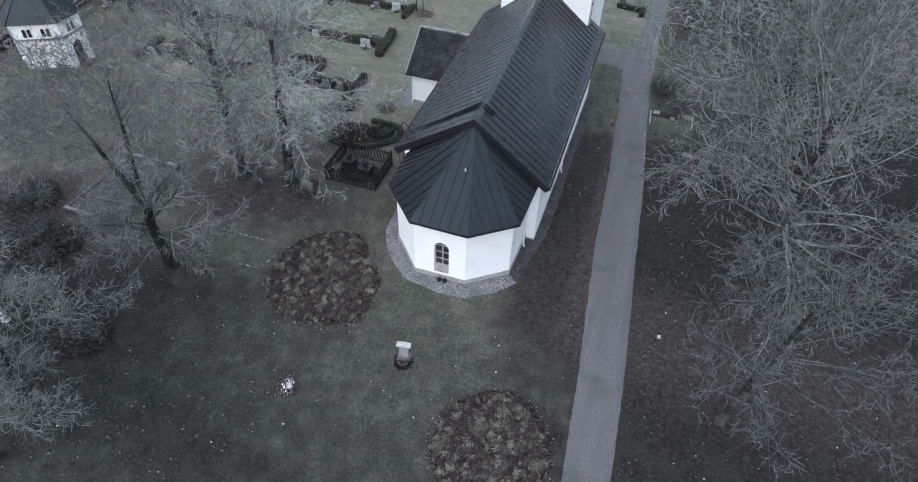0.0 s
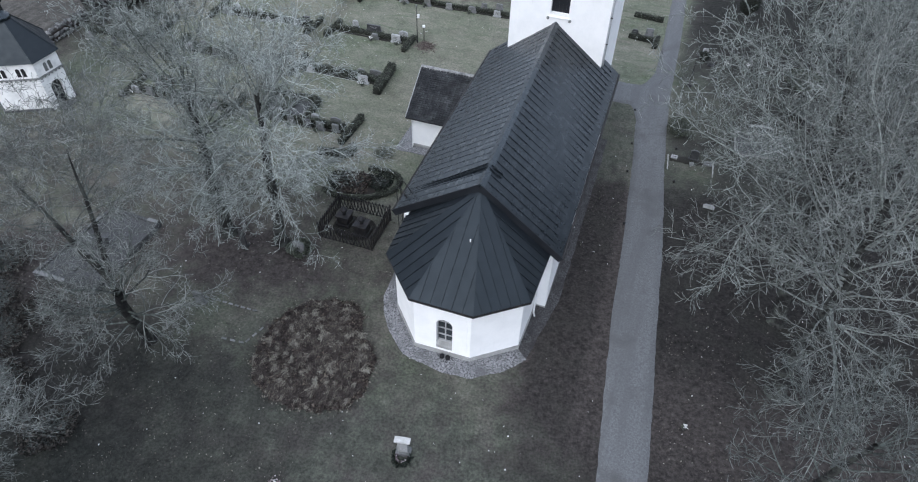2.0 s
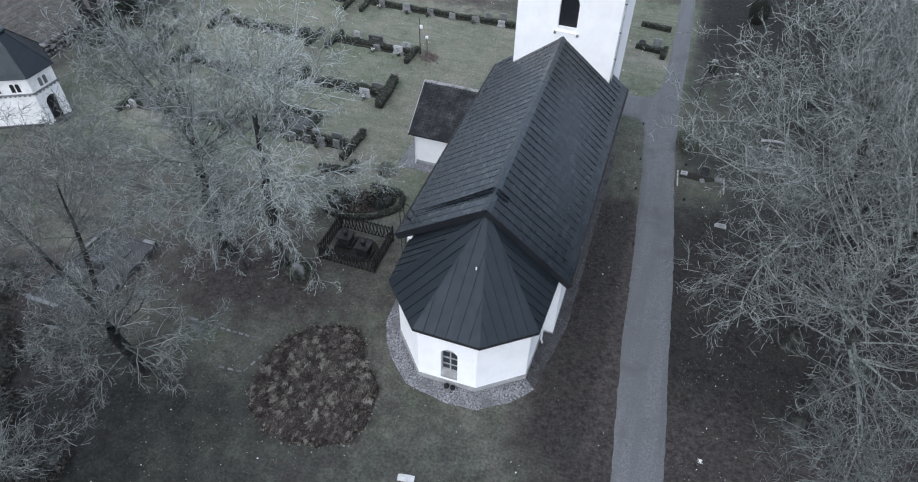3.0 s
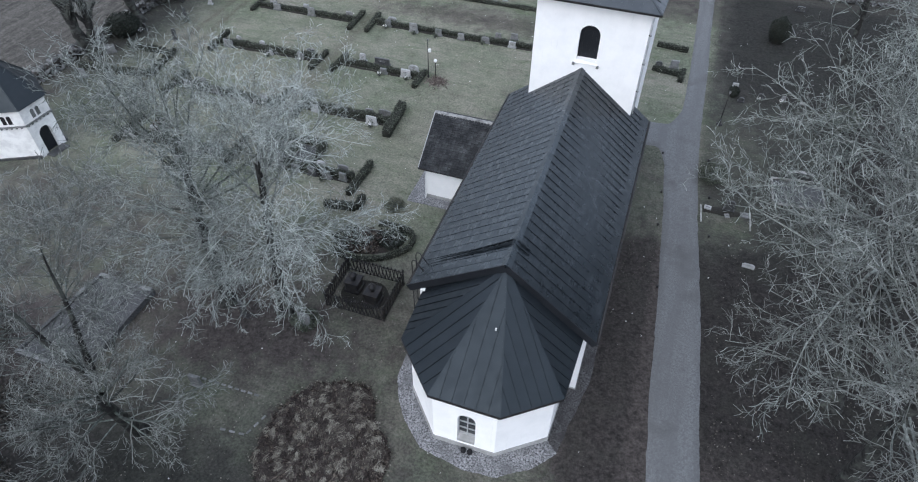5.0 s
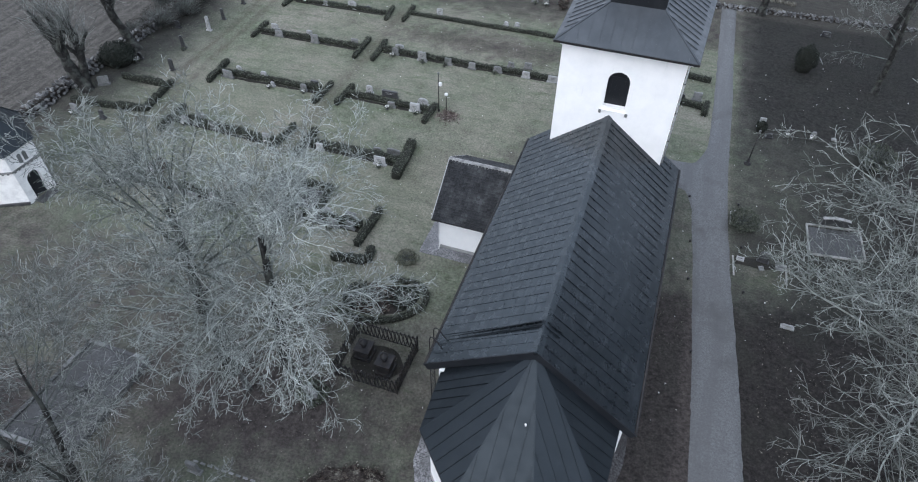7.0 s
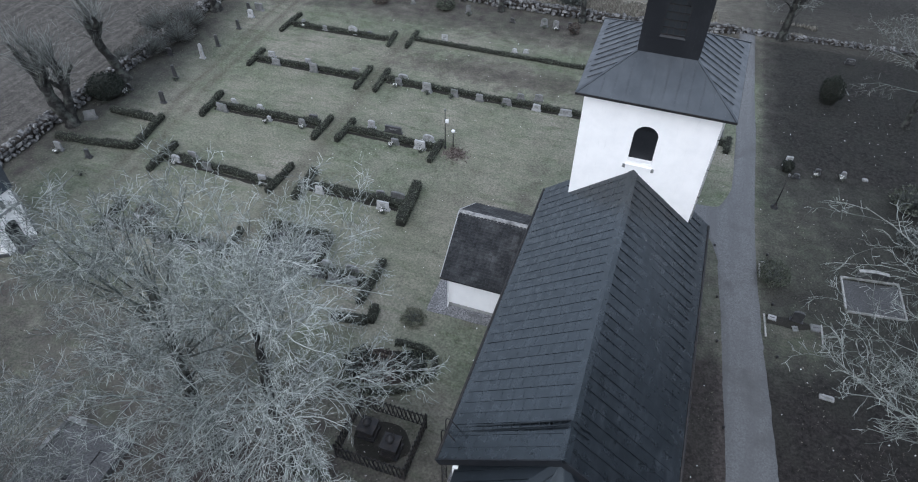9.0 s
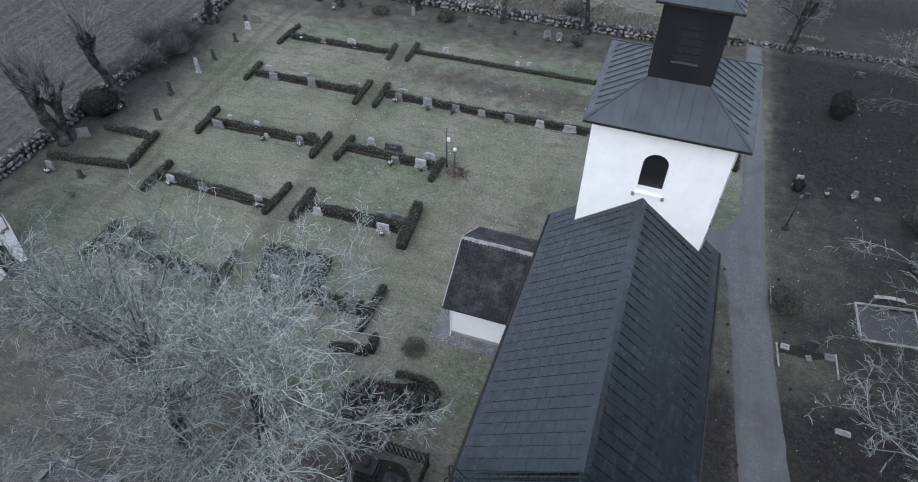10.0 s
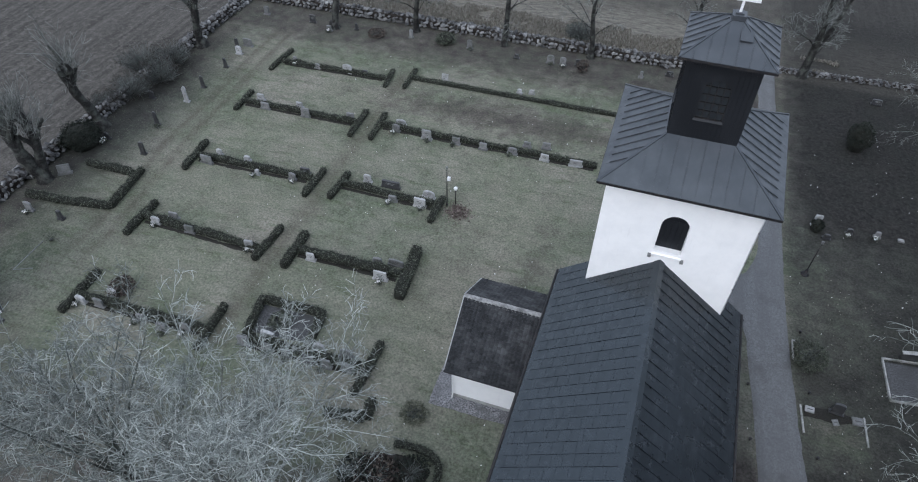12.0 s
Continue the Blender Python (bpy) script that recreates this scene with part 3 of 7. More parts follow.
def path():
    left = [(26, -160), (15.3, -80), (10.1, -16.5), (9.6, -9.6), (9.13, -4.8), (8.65, 0.2), (8.38, 5.7), (7.98, 11.5), (7.8, 14), (7.5, 17.9), (7.2, 20.6), (6.98, 23), (6.8, 24.5), (6.9, 28.6), (7.62, 30.6), (7.68, 33.2), (7.7, 38), (7.55, 45), (7.3, 57.2)]
    right = [(28.6, -160), (17.9, -80), (12.5, -15.2), (12.3, -10.6), (11.95, -5.3), (11.5, 0.4), (11.12, 6.9), (10.62, 12.5), (10.25, 15.7), (10.05, 18.3), (9.84, 20.9), (9.62, 24.5), (9.5, 28), (9.42, 33.2), (9.36, 39), (9.12, 45), (8.95, 57.2)]
    ys = np.concatenate([np.arange(-160, -60, 5), np.arange(-60, 57.3, 0.4)])
    g, cols = Geo(), 9
    for y in ys:
        a, b = lerp_line(left, y), lerp_line(right, y)
        a += 0.05 * noise.noise((y * 0.9, 3, 0)) + 0.05 * noise.noise((y * 3.1, 5, 0))
        b += 0.05 * noise.noise((y * 0.9, 9, 0)) + 0.05 * noise.noise((y * 3.1, 7, 0))
        for k in range(cols):
            u = (0, 0.03, 0.2, 0.35, 0.5, 0.65, 0.8, 0.97, 1)[k]
            x = a + (b - a) * u
            g.v.append((x, y, gz(x, y) + 0.025 + 0.05 * math.sin(math.pi * u) + (-0.08 if k in (0, cols - 1) else 0) + 0.012 * noise.noise((x * 1.4, y * 1.4, 2))))
    g.f = [(j * cols + k, j * cols + k + 1, (j + 1) * cols + k + 1, (j + 1) * cols + k) for j in range(len(ys) - 1) for k in range(cols - 1)]
    single("path", g, MAT["path"], "worn pale grey gravel path through the churchyard", "path", kind="structure", soft=True)

    def south(x):
        return 24.75 - 1.3 * smooth(5.9, 7.4, x) ** 2 * 2.2

    def north(x):
        return 28.35 + 3.6 * smooth(6.2, 8.1, x) ** 2

    g, n = Geo(), 40
    for j in range(n + 1):
        x = -2.2 + (8.2 + 2.2) * j / n
        a, b = south(x) + 0.1 * noise.noise((x, 1, 1)), north(x) + 0.1 * noise.noise((x, 4, 1))
        for k in range(cols):
            u = (0, 0.03, 0.2, 0.35, 0.5, 0.65, 0.8, 0.97, 1)[k]
            y = a + (b - a) * u
            g.v.append((x, y, gz(x, y) + 0.034 + 0.04 * math.sin(math.pi * u) + (-0.08 if k in (0, cols - 1) else 0)))
    g.f = [(j * cols + k + 1, j * cols + k, (j + 1) * cols + k, (j + 1) * cols + k + 1) for j in range(n) for k in range(cols - 1)]
    single("path_branch", g, MAT["path"], "short gravel path turning to the tower door", "path", kind="structure", soft=True)


path()


def gravel_strip(name, inner, outer, label, mat="gravel"):
    """A strip of shingle between the foot of a wall and its edge on the grass."""
    g, cols = Geo(), 6
    a, b = resample(inner, 0.35), None
    n = len(a)
    b = resample(outer, None, n)
    for j, (p, q) in enumerate(zip(a, b)):
        for k in range(cols):
            u = (0, 0.25, 0.5, 0.75, 0.95, 1)[k]
            r = p.lerp(q, u)
            w = 0.2 * noise.noise((r.x * 0.9, r.y * 0.9, 1)) + 0.08 * noise.noise((r.x * 3, r.y * 3, 1)) if k == cols - 1 else 0
            r = r + (q - p).normalized() * w
            g.v.append((r.x, r.y, gz(r.x, r.y) + (0.035 if k < cols - 1 else -0.03) + 0.01 * noise.noise((r.x * 3, r.y * 3, 6))))
    g.f = [(j * cols + k, j * cols + k + 1, (j + 1) * cols + k + 1, (j + 1) * cols + k) for j in range(n - 1) for k in range(cols - 1)]
    single(name, g, MAT[mat], label, "gravel strip", kind="structure")


def resample(line, step, count=None):
    pts = [Vector((*p, 0)) for p in line]
    d = [0.0]
    for p, q in zip(pts, pts[1:]):
        d.append(d[-1] + (q - p).length)
    n = count or max(2, int(d[-1] / step))
    out = []
    for i in range(n):
        s = d[-1] * i / (n - 1)
        k = max(j for j in range(len(d)) if d[j] <= s + 1e-9)
        k = min(k, len(pts) - 2)
        out.append(pts[k].lerp(pts[k + 1], (s - d[k]) / (d[k + 1] - d[k])))
    return out


gravel_strip("gravel_apse", [(-4.5, 12.6), (-4.5, 0), (-3.95, -3.2), (-1.87, -5.55), (1.46, -5.5), (3.85, -3.7)],
             [(-5.4, 12.6), (-5.4, 0), (-5.1, -3.0), (-3.95, -4.95), (-2.3, -6.4), (0.0, -6.75), (1.9, -6.62), (3.4, -5.65), (4.55, -4.3)], "grey shingle drip strip at the foot of the church walls")
# The south strip is darker than the shingle elsewhere.
gravel_strip("gravel_south", [(3.86, -3.68), (4.0, -0.1), (4.62, -0.02), (4.62, 19.0)], [(4.53, -4.28), (4.9, -1.6), (5.35, 0.6), (5.3, 19.0)], "dark speckled gravel along the south wall", "dark_gravel")
gravel_strip("gravel_sacristy", [(-4.6, 12.75), (-9.3, 12.75), (-9.35, 19.4), (-4.6, 19.4)], [(-4.6, 11.85), (-10.6, 11.8), (-10.55, 20.4), (-4.6, 20.4)], "grey shingle drip strip round the sacristy")


# ---- church ----
church = thing("church", (0, 0, 0), "white limewashed stone church with black sheet-metal roofs and a west tower", "church")


def clip(poly, axis, value, keep_less):
    out = []
    for p, q in zip(poly, poly[1:] + poly[:1]):
        a, b = (value - p[axis], value - q[axis]) if keep_less else (p[axis] - value, q[axis] - value)
        if a >= 0:
            out.append(p)
        if a * b < 0:
            t = a / (a - b)
            out.append((p[0] + (q[0] - p[0]) * t, p[1] + (q[1] - p[1]) * t))
    return out


def sheet_roof(name, poly, material, spacing, trim=(0.35, 0.45), rib=0.05, joints=0.0, slab=0.14, seed=1, label="", warp=False):
    """A roof face: a slab, and on it seamed metal sheets, each a piece of its own. poly begins with its eave, from left to right as seen from outside."""
    rng = random.Random(seed)
    pts = [Vector(p) for p in poly]
    u = (pts[1] - pts[0]).normalized()
    nrm = u.cross(pts[2] - pts[1]).normalized()
    v = nrm.cross(u)
    flat = [((p - pts[0]).dot(u), (p - pts[0]).dot(v)) for p in pts]

    if warp:
        wide, deep = (pts[1] - pts[0]).length, (pts[2] - pts[1]).length
        flat = [(0, 0), (wide, 0), (wide, deep), (0, deep)]

    def at(a, b, h=0.0):
        if warp:
            return pts[0].lerp(pts[1], a / wide).lerp(pts[3].lerp(pts[2], a / wide), b / deep) + nrm * h
        return pts[0] + u * a + v * b + nrm * h

    body = part(name, Geo().prism([at(a, b) for a, b in flat], -nrm * slab), material, church, label)
    lo, hi = min(p[0] for p in flat), max(p[0] for p in flat)
    gap = 0.0015 if joints else 0.004
    count = max(1, round((hi - lo) / spacing))
    step = (hi - lo) / count
    for k in range(count):
        a0, a1 = lo + k * step, lo + (k + 1) * step
        strip = clip(clip(flat, 0, a0 + gap, False), 0, a1 - gap, True)
        if len(strip) < 3:
            continue
        top = 0.012 + rng.uniform(0, 0.006)
        g = Geo().prism([at(a, b, top) for a, b in strip], -nrm * (top - 0.002))
        edge = [p for p in strip if p[0] > a1 - 0.02]
        if k < count - 1 and edge:
            b0, b1 = min(p[1] for p in edge), max(p[1] for p in edge)
            b0, b1 = b0 + trim[1] + rng.uniform(-0.03, 0.03), b1 - trim[0] + rng.uniform(-0.03, 0.03)
            if b1 - b0 > 0.25:
                g.beam(at(a1 - 0.02, b0, top + rib / 2), at(a1 - 0.02, b1, top + rib / 2), 0.035, rib, nrm)
                if joints:
                    b = b0 + joints * (0.35 + 0.5 * (k % 2)) + rng.uniform(-0.08, 0.08)
                    while b < b1 - 0.2:
                        g.beam(at(a0 + 0.03, b, top + 0.004), at(a1 - 0.04, b, top + 0.004), 0.022, 0.009, nrm)
                        b += joints + rng.uniform(-0.05, 0.05)
        part("roof_sheet", g, material, body)
    return body


def wall_with_arch(p0, p1, z0, z1, thick, opening=None, mitre=(0.0, 0.0), z1_end=None):
    """A wall from p0 to p1 whose outer face is on that line, on the right as one goes from p0 to p1. opening: from, to along it, sill, springing.
    mitre: by how much its inner face is shorter at each end. z1_end: the height of its top at p1, where it rises or falls."""
    a, b = Vector((*p0, 0)), Vector((*p1, 0))
    d = (b - a).normalized()
    inward = Vector((-d.y, d.x, 0)) * thick
    length = (b - a).length
    g, z2 = Geo(), z1 if z1_end is None else z1_end

    def slab(poly):
        n = len(poly)
        inner = [mitre[0] if s < 1e-6 else length - mitre[1] if s > length - 1e-6 else s for s, _ in poly]
        q = [a + d * s + Vector((0, 0, z)) for s, z in poly] + [a + d * s + inward + Vector((0, 0, z)) for s, (_, z) in zip(inner, poly)]
        g.add(q, [list(range(n)), list(range(2 * n - 1, n - 1, -1))] + [(i, i + n, (i + 1) % n + n, (i + 1) % n) for i in range(n)])

    if not opening:
        slab([(0, z0), (length, z0), (length, z2), (0, z1)])
        return g
    u0, u1, sill, spring = opening
    r, c = (u1 - u0) / 2, (u0 + u1) / 2
    n = 12
    arc = [(c - r * math.cos(math.pi * i / n), spring + r * math.sin(math.pi * i / n)) for i in range(n + 1)]
    slab([(0, z0), (u0, z0), (u0, sill), (u0, spring), (u0, z1), (0, z1)])
    slab([(u1, z0), (length, z0), (length, z1), (u1, z1), (u1, spring), (u1, sill)])
    slab([(u0, z0), (u1, z0), (u1, sill), (u0, sill)])
    for (s, z), (t, w) in zip(arc, arc[1:]):
        slab([(s, z), (t, w), (t, z1), (s, z1)])
    return g.weld()


def arch_poly(u0, u1, z0, spring, n=12):
    r, c = (u1 - u0) / 2, (u0 + u1) / 2
    return [(u0, z0), (u1, z0)] + [(c + r * math.cos(math.pi * i / n), spring + r * math.sin(math.pi * i / n)) for i in range(n + 1)]


# nave
NAVE = 4.6


def ridge_z(y):
    return 8.76 + 0.0577 * y


def eave_z(y):
    return 5.1 + 0.0447 * y


def roof_z(x, y):
    return ridge_z(y) - abs(x) * (ridge_z(y) - eave_z(y)) / 5.1


for name, p, q in (("nave_wall_south", (NAVE, -0.1), (NAVE, 19.0)), ("nave_wall_west", (NAVE, 19.0), (-NAVE, 19.0)), ("nave_wall_north", (-NAVE, 19.0), (-NAVE, -0.1)), ("nave_wall_east", (-NAVE, -0.1), (NAVE, -0.1))):
    part(name, wall_with_arch(p, q, -0.4, roof_z(4.6, p[1]) - 0.22, 0.8, None, (0.8, 0.8), roof_z(4.6, q[1]) - 0.22), MAT["plaster"], church, "white limewashed wall")
    d = (Vector(q) - Vector(p)).normalized()
    o = Vector((d.y, -d.x)) * 0.03
    part("plinth", wall_with_arch(Vector(p) + o - d * 0.03, Vector(q) + o + d * 0.03, -0.4, 0.32, 0.1, None, (0.1, 0.1)), MAT["plinth"], church, "grey stone plinth")
for y, n in ((0.3, 1), (19.006, -1)):
    g = Geo().prism([(-4.59, y, eave_z(y) - 0.3), (4.59, y, eave_z(y) - 0.3), (4.59, y, roof_z(4.6, y) - 0.2), (0, y, ridge_z(y) - 0.2), (-4.59, y, roof_z(4.6, y) - 0.2)], (0, 0.2 * n, 0))
    part("gable", g, MAT["black"] if n == 1 else MAT["plaster"], church, "tarred black gable boarding" if n == 1 else "white gable wall")
NE, NW = Vector((-5.36, 0.1, 5.12)), Vector((-5.0, 19.08, 5.95))
SE_, SW = Vector((5.08, -0.32, 5.1)), Vector((5.0, 19.05, 5.95))
RE, RW = Vector((0, 0, 8.76)), Vector((0, 19.05, ridge_z(19.05)))
sheet_roof("nave_roof_south", [SE_, SW, RW, RE], MAT["roof_worn"], 0.6, (0.28, 0.62), 0.042, 0, seed=3, label="south roof slope of worn black seamed sheet metal", warp=True)
sheet_roof("nave_roof_north", [NW, NE, RE, RW], MAT["roof"], 0.6, (0.28, 0.3), 0.022, 0.62, seed=4, label="north roof slope of black seamed sheet metal", warp=True)
part("ridge_cap", Geo().prism([(-0.26, -0.02, 8.62), (0, -0.02, 8.83), (0.26, -0.02, 8.62), (0, -0.02, 8.74)], (0, 17.75, ridge_z(17.75) - 8.76)), MAT["roof"], church, "black folded metal ridge cap")
for p, q in ((RE, SE_), (RE, NE)):
    part("bargeboard", Geo().beam(p + Vector((0, -0.04, -0.16)), q + Vector((0, -0.04, -0.16)), 0.06, 0.44), MAT["black"], church, "black bargeboard")
for p, q, x in ((SE_, SW, 0.09), (NE, NW, -0.09)):
    part("gutter", Geo().tube([p + Vector((x, 0, -0.09)), q + Vector((x, 0, -0.09))], 0.075, 8), MAT["iron"], church, "black half-round eaves gutter", soft=True)
g = Geo()
for dy in (0, 0.22):
    g.tube([(-5.0, 1.5 + dy, roof_z(5.0, 1.5) + 0.16), (-0.1, 1.5 + dy, ridge_z(1.5) + 0.12), (0.75, 1.5 + dy, roof_z(0.75, 1.5) + 0.16)], 0.025, 6)
for k in range(14):
    x = -4.9 + k * 0.4
    g.beam((x, 1.48, roof_z(x, 1.5) + 0.15), (x, 1.74, roof_z(x, 1.5) + 0.15), 0.03, 0.03)
for x0, x1 in ((-5.0, -0.12), (0.12, 0.8)):
    for y in (1.46, 1.76):
        g.beam((x0, y, roof_z(x0, y) + 0.07), (x1, y, roof_z(x1, y) + 0.07), 0.06, 0.13)
part("roof_ladder", g, MAT["roof_plain"], church, "flat black iron roof ladder")
for y in (1.0, 1.6):
    g = Geo()
    g.tube([(-5.5, y, 4.4), (-5.5, y, 6.0), (-5.42, y, 6.2), (-5.25, y, 6.18), (-4.8, y, roof_z(4.8, y) + 0.1)], 0.03, 6)
    part("ladder_hoop", g, MAT["iron"], church, "bent black iron ladder rail", soft=True)
for k in range(12):
    part("ladder_rung", Geo().beam((-5.5, 1.0, 0.7 + k * 0.33), (-5.5, 1.6, 0.7 + k * 0.33), 0.025, 0.025), MAT["iron"], church)
for y in (1.0, 1.6):
    part("ladder_rail", Geo().tube([(-5.5, y, -0.05), (-5.5, y, 4.4)], 0.03, 6), MAT["iron"], church)

# chancel with three-sided end
BASE = [(-4.05, -0.1), (-3.98, -3.15), (-1.87, -5.55), (1.46, -5.5), (3.85, -3.7), (4.0, -0.1)]
EAVES = [(-4.5, 0.3), (-4.36, -3.34), (-1.93, -5.98), (1.67, -5.99), (4.26, -4.02), (4.42, 0.3)]
TOP = (0.0, 0.28, 8.4)
for i, (p, q) in enumerate(zip(BASE, BASE[1:])):
    opening = (1.31, 2.26, 1.06, 2.98) if i == 2 else None
    m = 0.75 * math.tan(math.radians(21))
    part("chancel_wall", wall_with_arch(p, q, -0.2, 5.12, 0.75, opening, (m if i else 0, m if i < 4 else 0)), MAT["plaster"], church, "white limewashed chancel wall")
    d = (Vector(q) - Vector(p)).normalized()
    o = Vector((d.y, -d.x)) * 0.04
    part("plinth", wall_with_arch(Vector(p) + o - d * 0.02, Vector(q) + o + d * 0.02, -0.2, 0.62, 0.1), MAT["plinth"], church, "grey stone plinth")
for i, (p, q) in enumerate(zip(EAVES, EAVES[1:])):
    sheet_roof("chancel_roof", [(*p, 5.11), (*q, 5.11), TOP], MAT["roof_plain"], 0.56, (0.12, 0.05), 0.045, 0, 0.12, seed=10 + i, label="black seamed sheet-metal chancel roof face")
    part("hip_cap", Geo().beam((*q, 5.115), Vector(TOP) + Vector((0, 0, 0.005)), 0.07, 0.03) if i < 4 else Geo().beam((*q, 5.13), (*q, 5.2), 0.1, 0.05), MAT["roof_plain"], church)
    part("eaves_board", Geo().beam((*p, 5.02), (*q, 5.02), 0.05, 0.16), MAT["iron"], church, "black eaves edge")
part("finial", Geo().lathe((0.35, -2.6, 6.9), [(0.03, 0), (0.05, 0.1), (0.05, 0.2), (0.01, 0.26)], 8), MAT["white_metal"], church, "small white vent cap on the chancel roof", soft=True)


def window_in(parent, origin, d, u0, u1, sill, spring, depth, cols, rows, paint="grey_frame"):
    """A round-headed window set back in an opening."""
    d = Vector((d.x, d.y, 0))
    inward = Vector((-d.y, d.x, 0))
    o = Vector((*origin, 0)) + inward * depth

    def at(s, z, e=0.0):
        return o + d * s + inward * e + Vector((0, 0, z))

    win = part("window", Geo().prism([at(s, z, 0.06) for s, z in arch_poly(u0, u1, sill, spring)], inward * 0.02), MAT["glass"], parent, "dark round-headed window pane")
    g, c, r, w = Geo(), (u0 + u1) / 2, (u1 - u0) / 2, 0.07
    line = [(u0, sill), (u0, spring)] + [(c - r * math.cos(math.pi * i / 12), spring + r * math.sin(math.pi * i / 12)) for i in range(1, 13)] + [(u1, sill), (u0, sill)]
    for (s, z), (t, y) in zip(line, line[1:]):
        g.beam(at(s, z), at(t, y), w, 0.1, inward)
    part("window_frame", g, MAT[paint], win, "grey painted window frame" if paint == "grey_frame" else "black painted window frame")
    for k in range(1, cols):
        s = u0 + (u1 - u0) * k / cols
        h = spring + math.sqrt(max(0, r * r - (s - c) ** 2))
        part("glazing_bar", Geo().beam(at(s, sill), at(s, h), 0.055 if cols == 2 else 0.035, 0.08, inward), MAT[paint], win)
    for k in range(1, rows + 1):
        z = sill + (spring + r * 0.75 - sill) * k / (rows + 0.6)
        half = r if z <= spring else math.sqrt(max(0, r * r - (z - spring) ** 2))
        part("glazing_bar", Geo().beam(at(c - half, z), at(c + half, z), 0.035, 0.07, inward), MAT[paint], win)
    return win


d = (Vector(BASE[3]) - Vector(BASE[2])).normalized()
window_in(church, BASE[2], d, 1.31, 2.26, 1.25, 2.98, 0.26, 2, 3)
sill = Geo()
o = Vector((*BASE[2], 0))
outw = Vector((d.y, -d.x, 0))
d3 = Vector((d.x, d.y, 0))
sill.prism([o + d3 * 1.315 + outw * 0.04 + Vector((0, 0, 1.07)), o + d3 * 2.255 + outw * 0.04 + Vector((0, 0, 1.07)), o + d3 * 2.255 - outw * 0.32 + Vector((0, 0, 1.3)), o + d3 * 1.315 - outw * 0.32 + Vector((0, 0, 1.32))], (0, 0, -0.2))
part("window_sill", sill, MAT["plinth"], church, "sloping grey stone window sill")
g = Geo()
for s in (1.62, 1.98):
    g.lathe(o + d3 * (s + 0.1) + outw * 0.22 + Vector((0, 0, 0.2)), [(0.11, 0), (0.15, 0.08), (0.15, 0.2), (0.1, 0.28)], 10)
part("cellar_vent", g, MAT["void"], church, "black cellar vent", soft=True)
for x, y, top in ((4.08, -0.95, 5.0), (4.75, 7.55, 5.35)):
    part("downpipe", Geo().tube([(x + 0.1, y - 0.05, top), (x, y, top - 0.3), (x, y, 0.5), (x + 0.12, y - 0.12, 0.3)], 0.06, 8), MAT["white_metal"], church, "white rainwater downpipe", soft=True)

# tower
TX0, TX1, TY0, TY1, TE = -3.41, 3.72, 17.72, 24.9, 14.5
for i, (p, q) in enumerate((((TX0, TY0), (TX1, TY0)), ((TX1, TY0), (TX1 + 0.25, TY1)), ((TX1 + 0.25, TY1), (TX0, TY1)), ((TX0, TY1), (TX0, TY0)))):
    opening = (2.94, 4.25, 10.42, 12.15) if i == 0 else None
    part("tower_wall", wall_with_arch(p, q, -0.5, TE - 0.02, 0.9, opening, (0.9, 0.9)), MAT["plaster"], church, "white limewashed tower wall")
part("tower_cornice", Geo().box(TX0 - 0.12, TY0 - 0.12, TE - 0.5, TX1 + 0.3, TY1 + 0.1, TE - 0.05), MAT["plaster"], church, "white plaster cornice")
shutter = part("belfry_shutter", Geo().prism([(TX0 + s, TY0 + 0.34, z) for s, z in arch_poly(2.94, 4.25, 10.42, 12.15)], (0, 0.06, 0)), MAT["black"], church, "black arched belfry shutters")
for k in range(5):
    x = TX0 + 2.94 + 1.31 * (k + 0.5) / 5
    part("shutter_board", Geo().box(x - 0.115, TY0 + 0.31, 10.44, x + 0.115, TY0 + 0.338, 12.3), MAT["black"], shutter)
part("tower_sill", Geo().prism([(-0.54, TY0 - 0.08, 10.2), (0.92, TY0 - 0.08, 10.2), (0.86, TY0 + 0.33, 10.44), (-0.48, TY0 + 0.33, 10.44)], (0, 0, -0.08)), MAT["plaster"], church, "white sloping belfry sill")
for x in (-0.6, 0.98):
    part("sill_bracket", Geo().box(x - 0.08, TY0 - 0.17, 10.0, x + 0.08, TY0 + 0.02, 10.14), MAT["granite_mid"], church, "small grey stone bracket")
E0, E1, E2, E3 = (-3.82, 17.02), (4.24, 16.98), (4.66, 25.55), (-3.77, 25.66)
LX0, LX1, LY0, LY1, LZ = -1.31, 1.79, 19.6, 22.75, 16.0
L0, L1, L2, L3 = (LX0, LY0), (LX1, LY0), (LX1, LY1), (LX0, LY1)
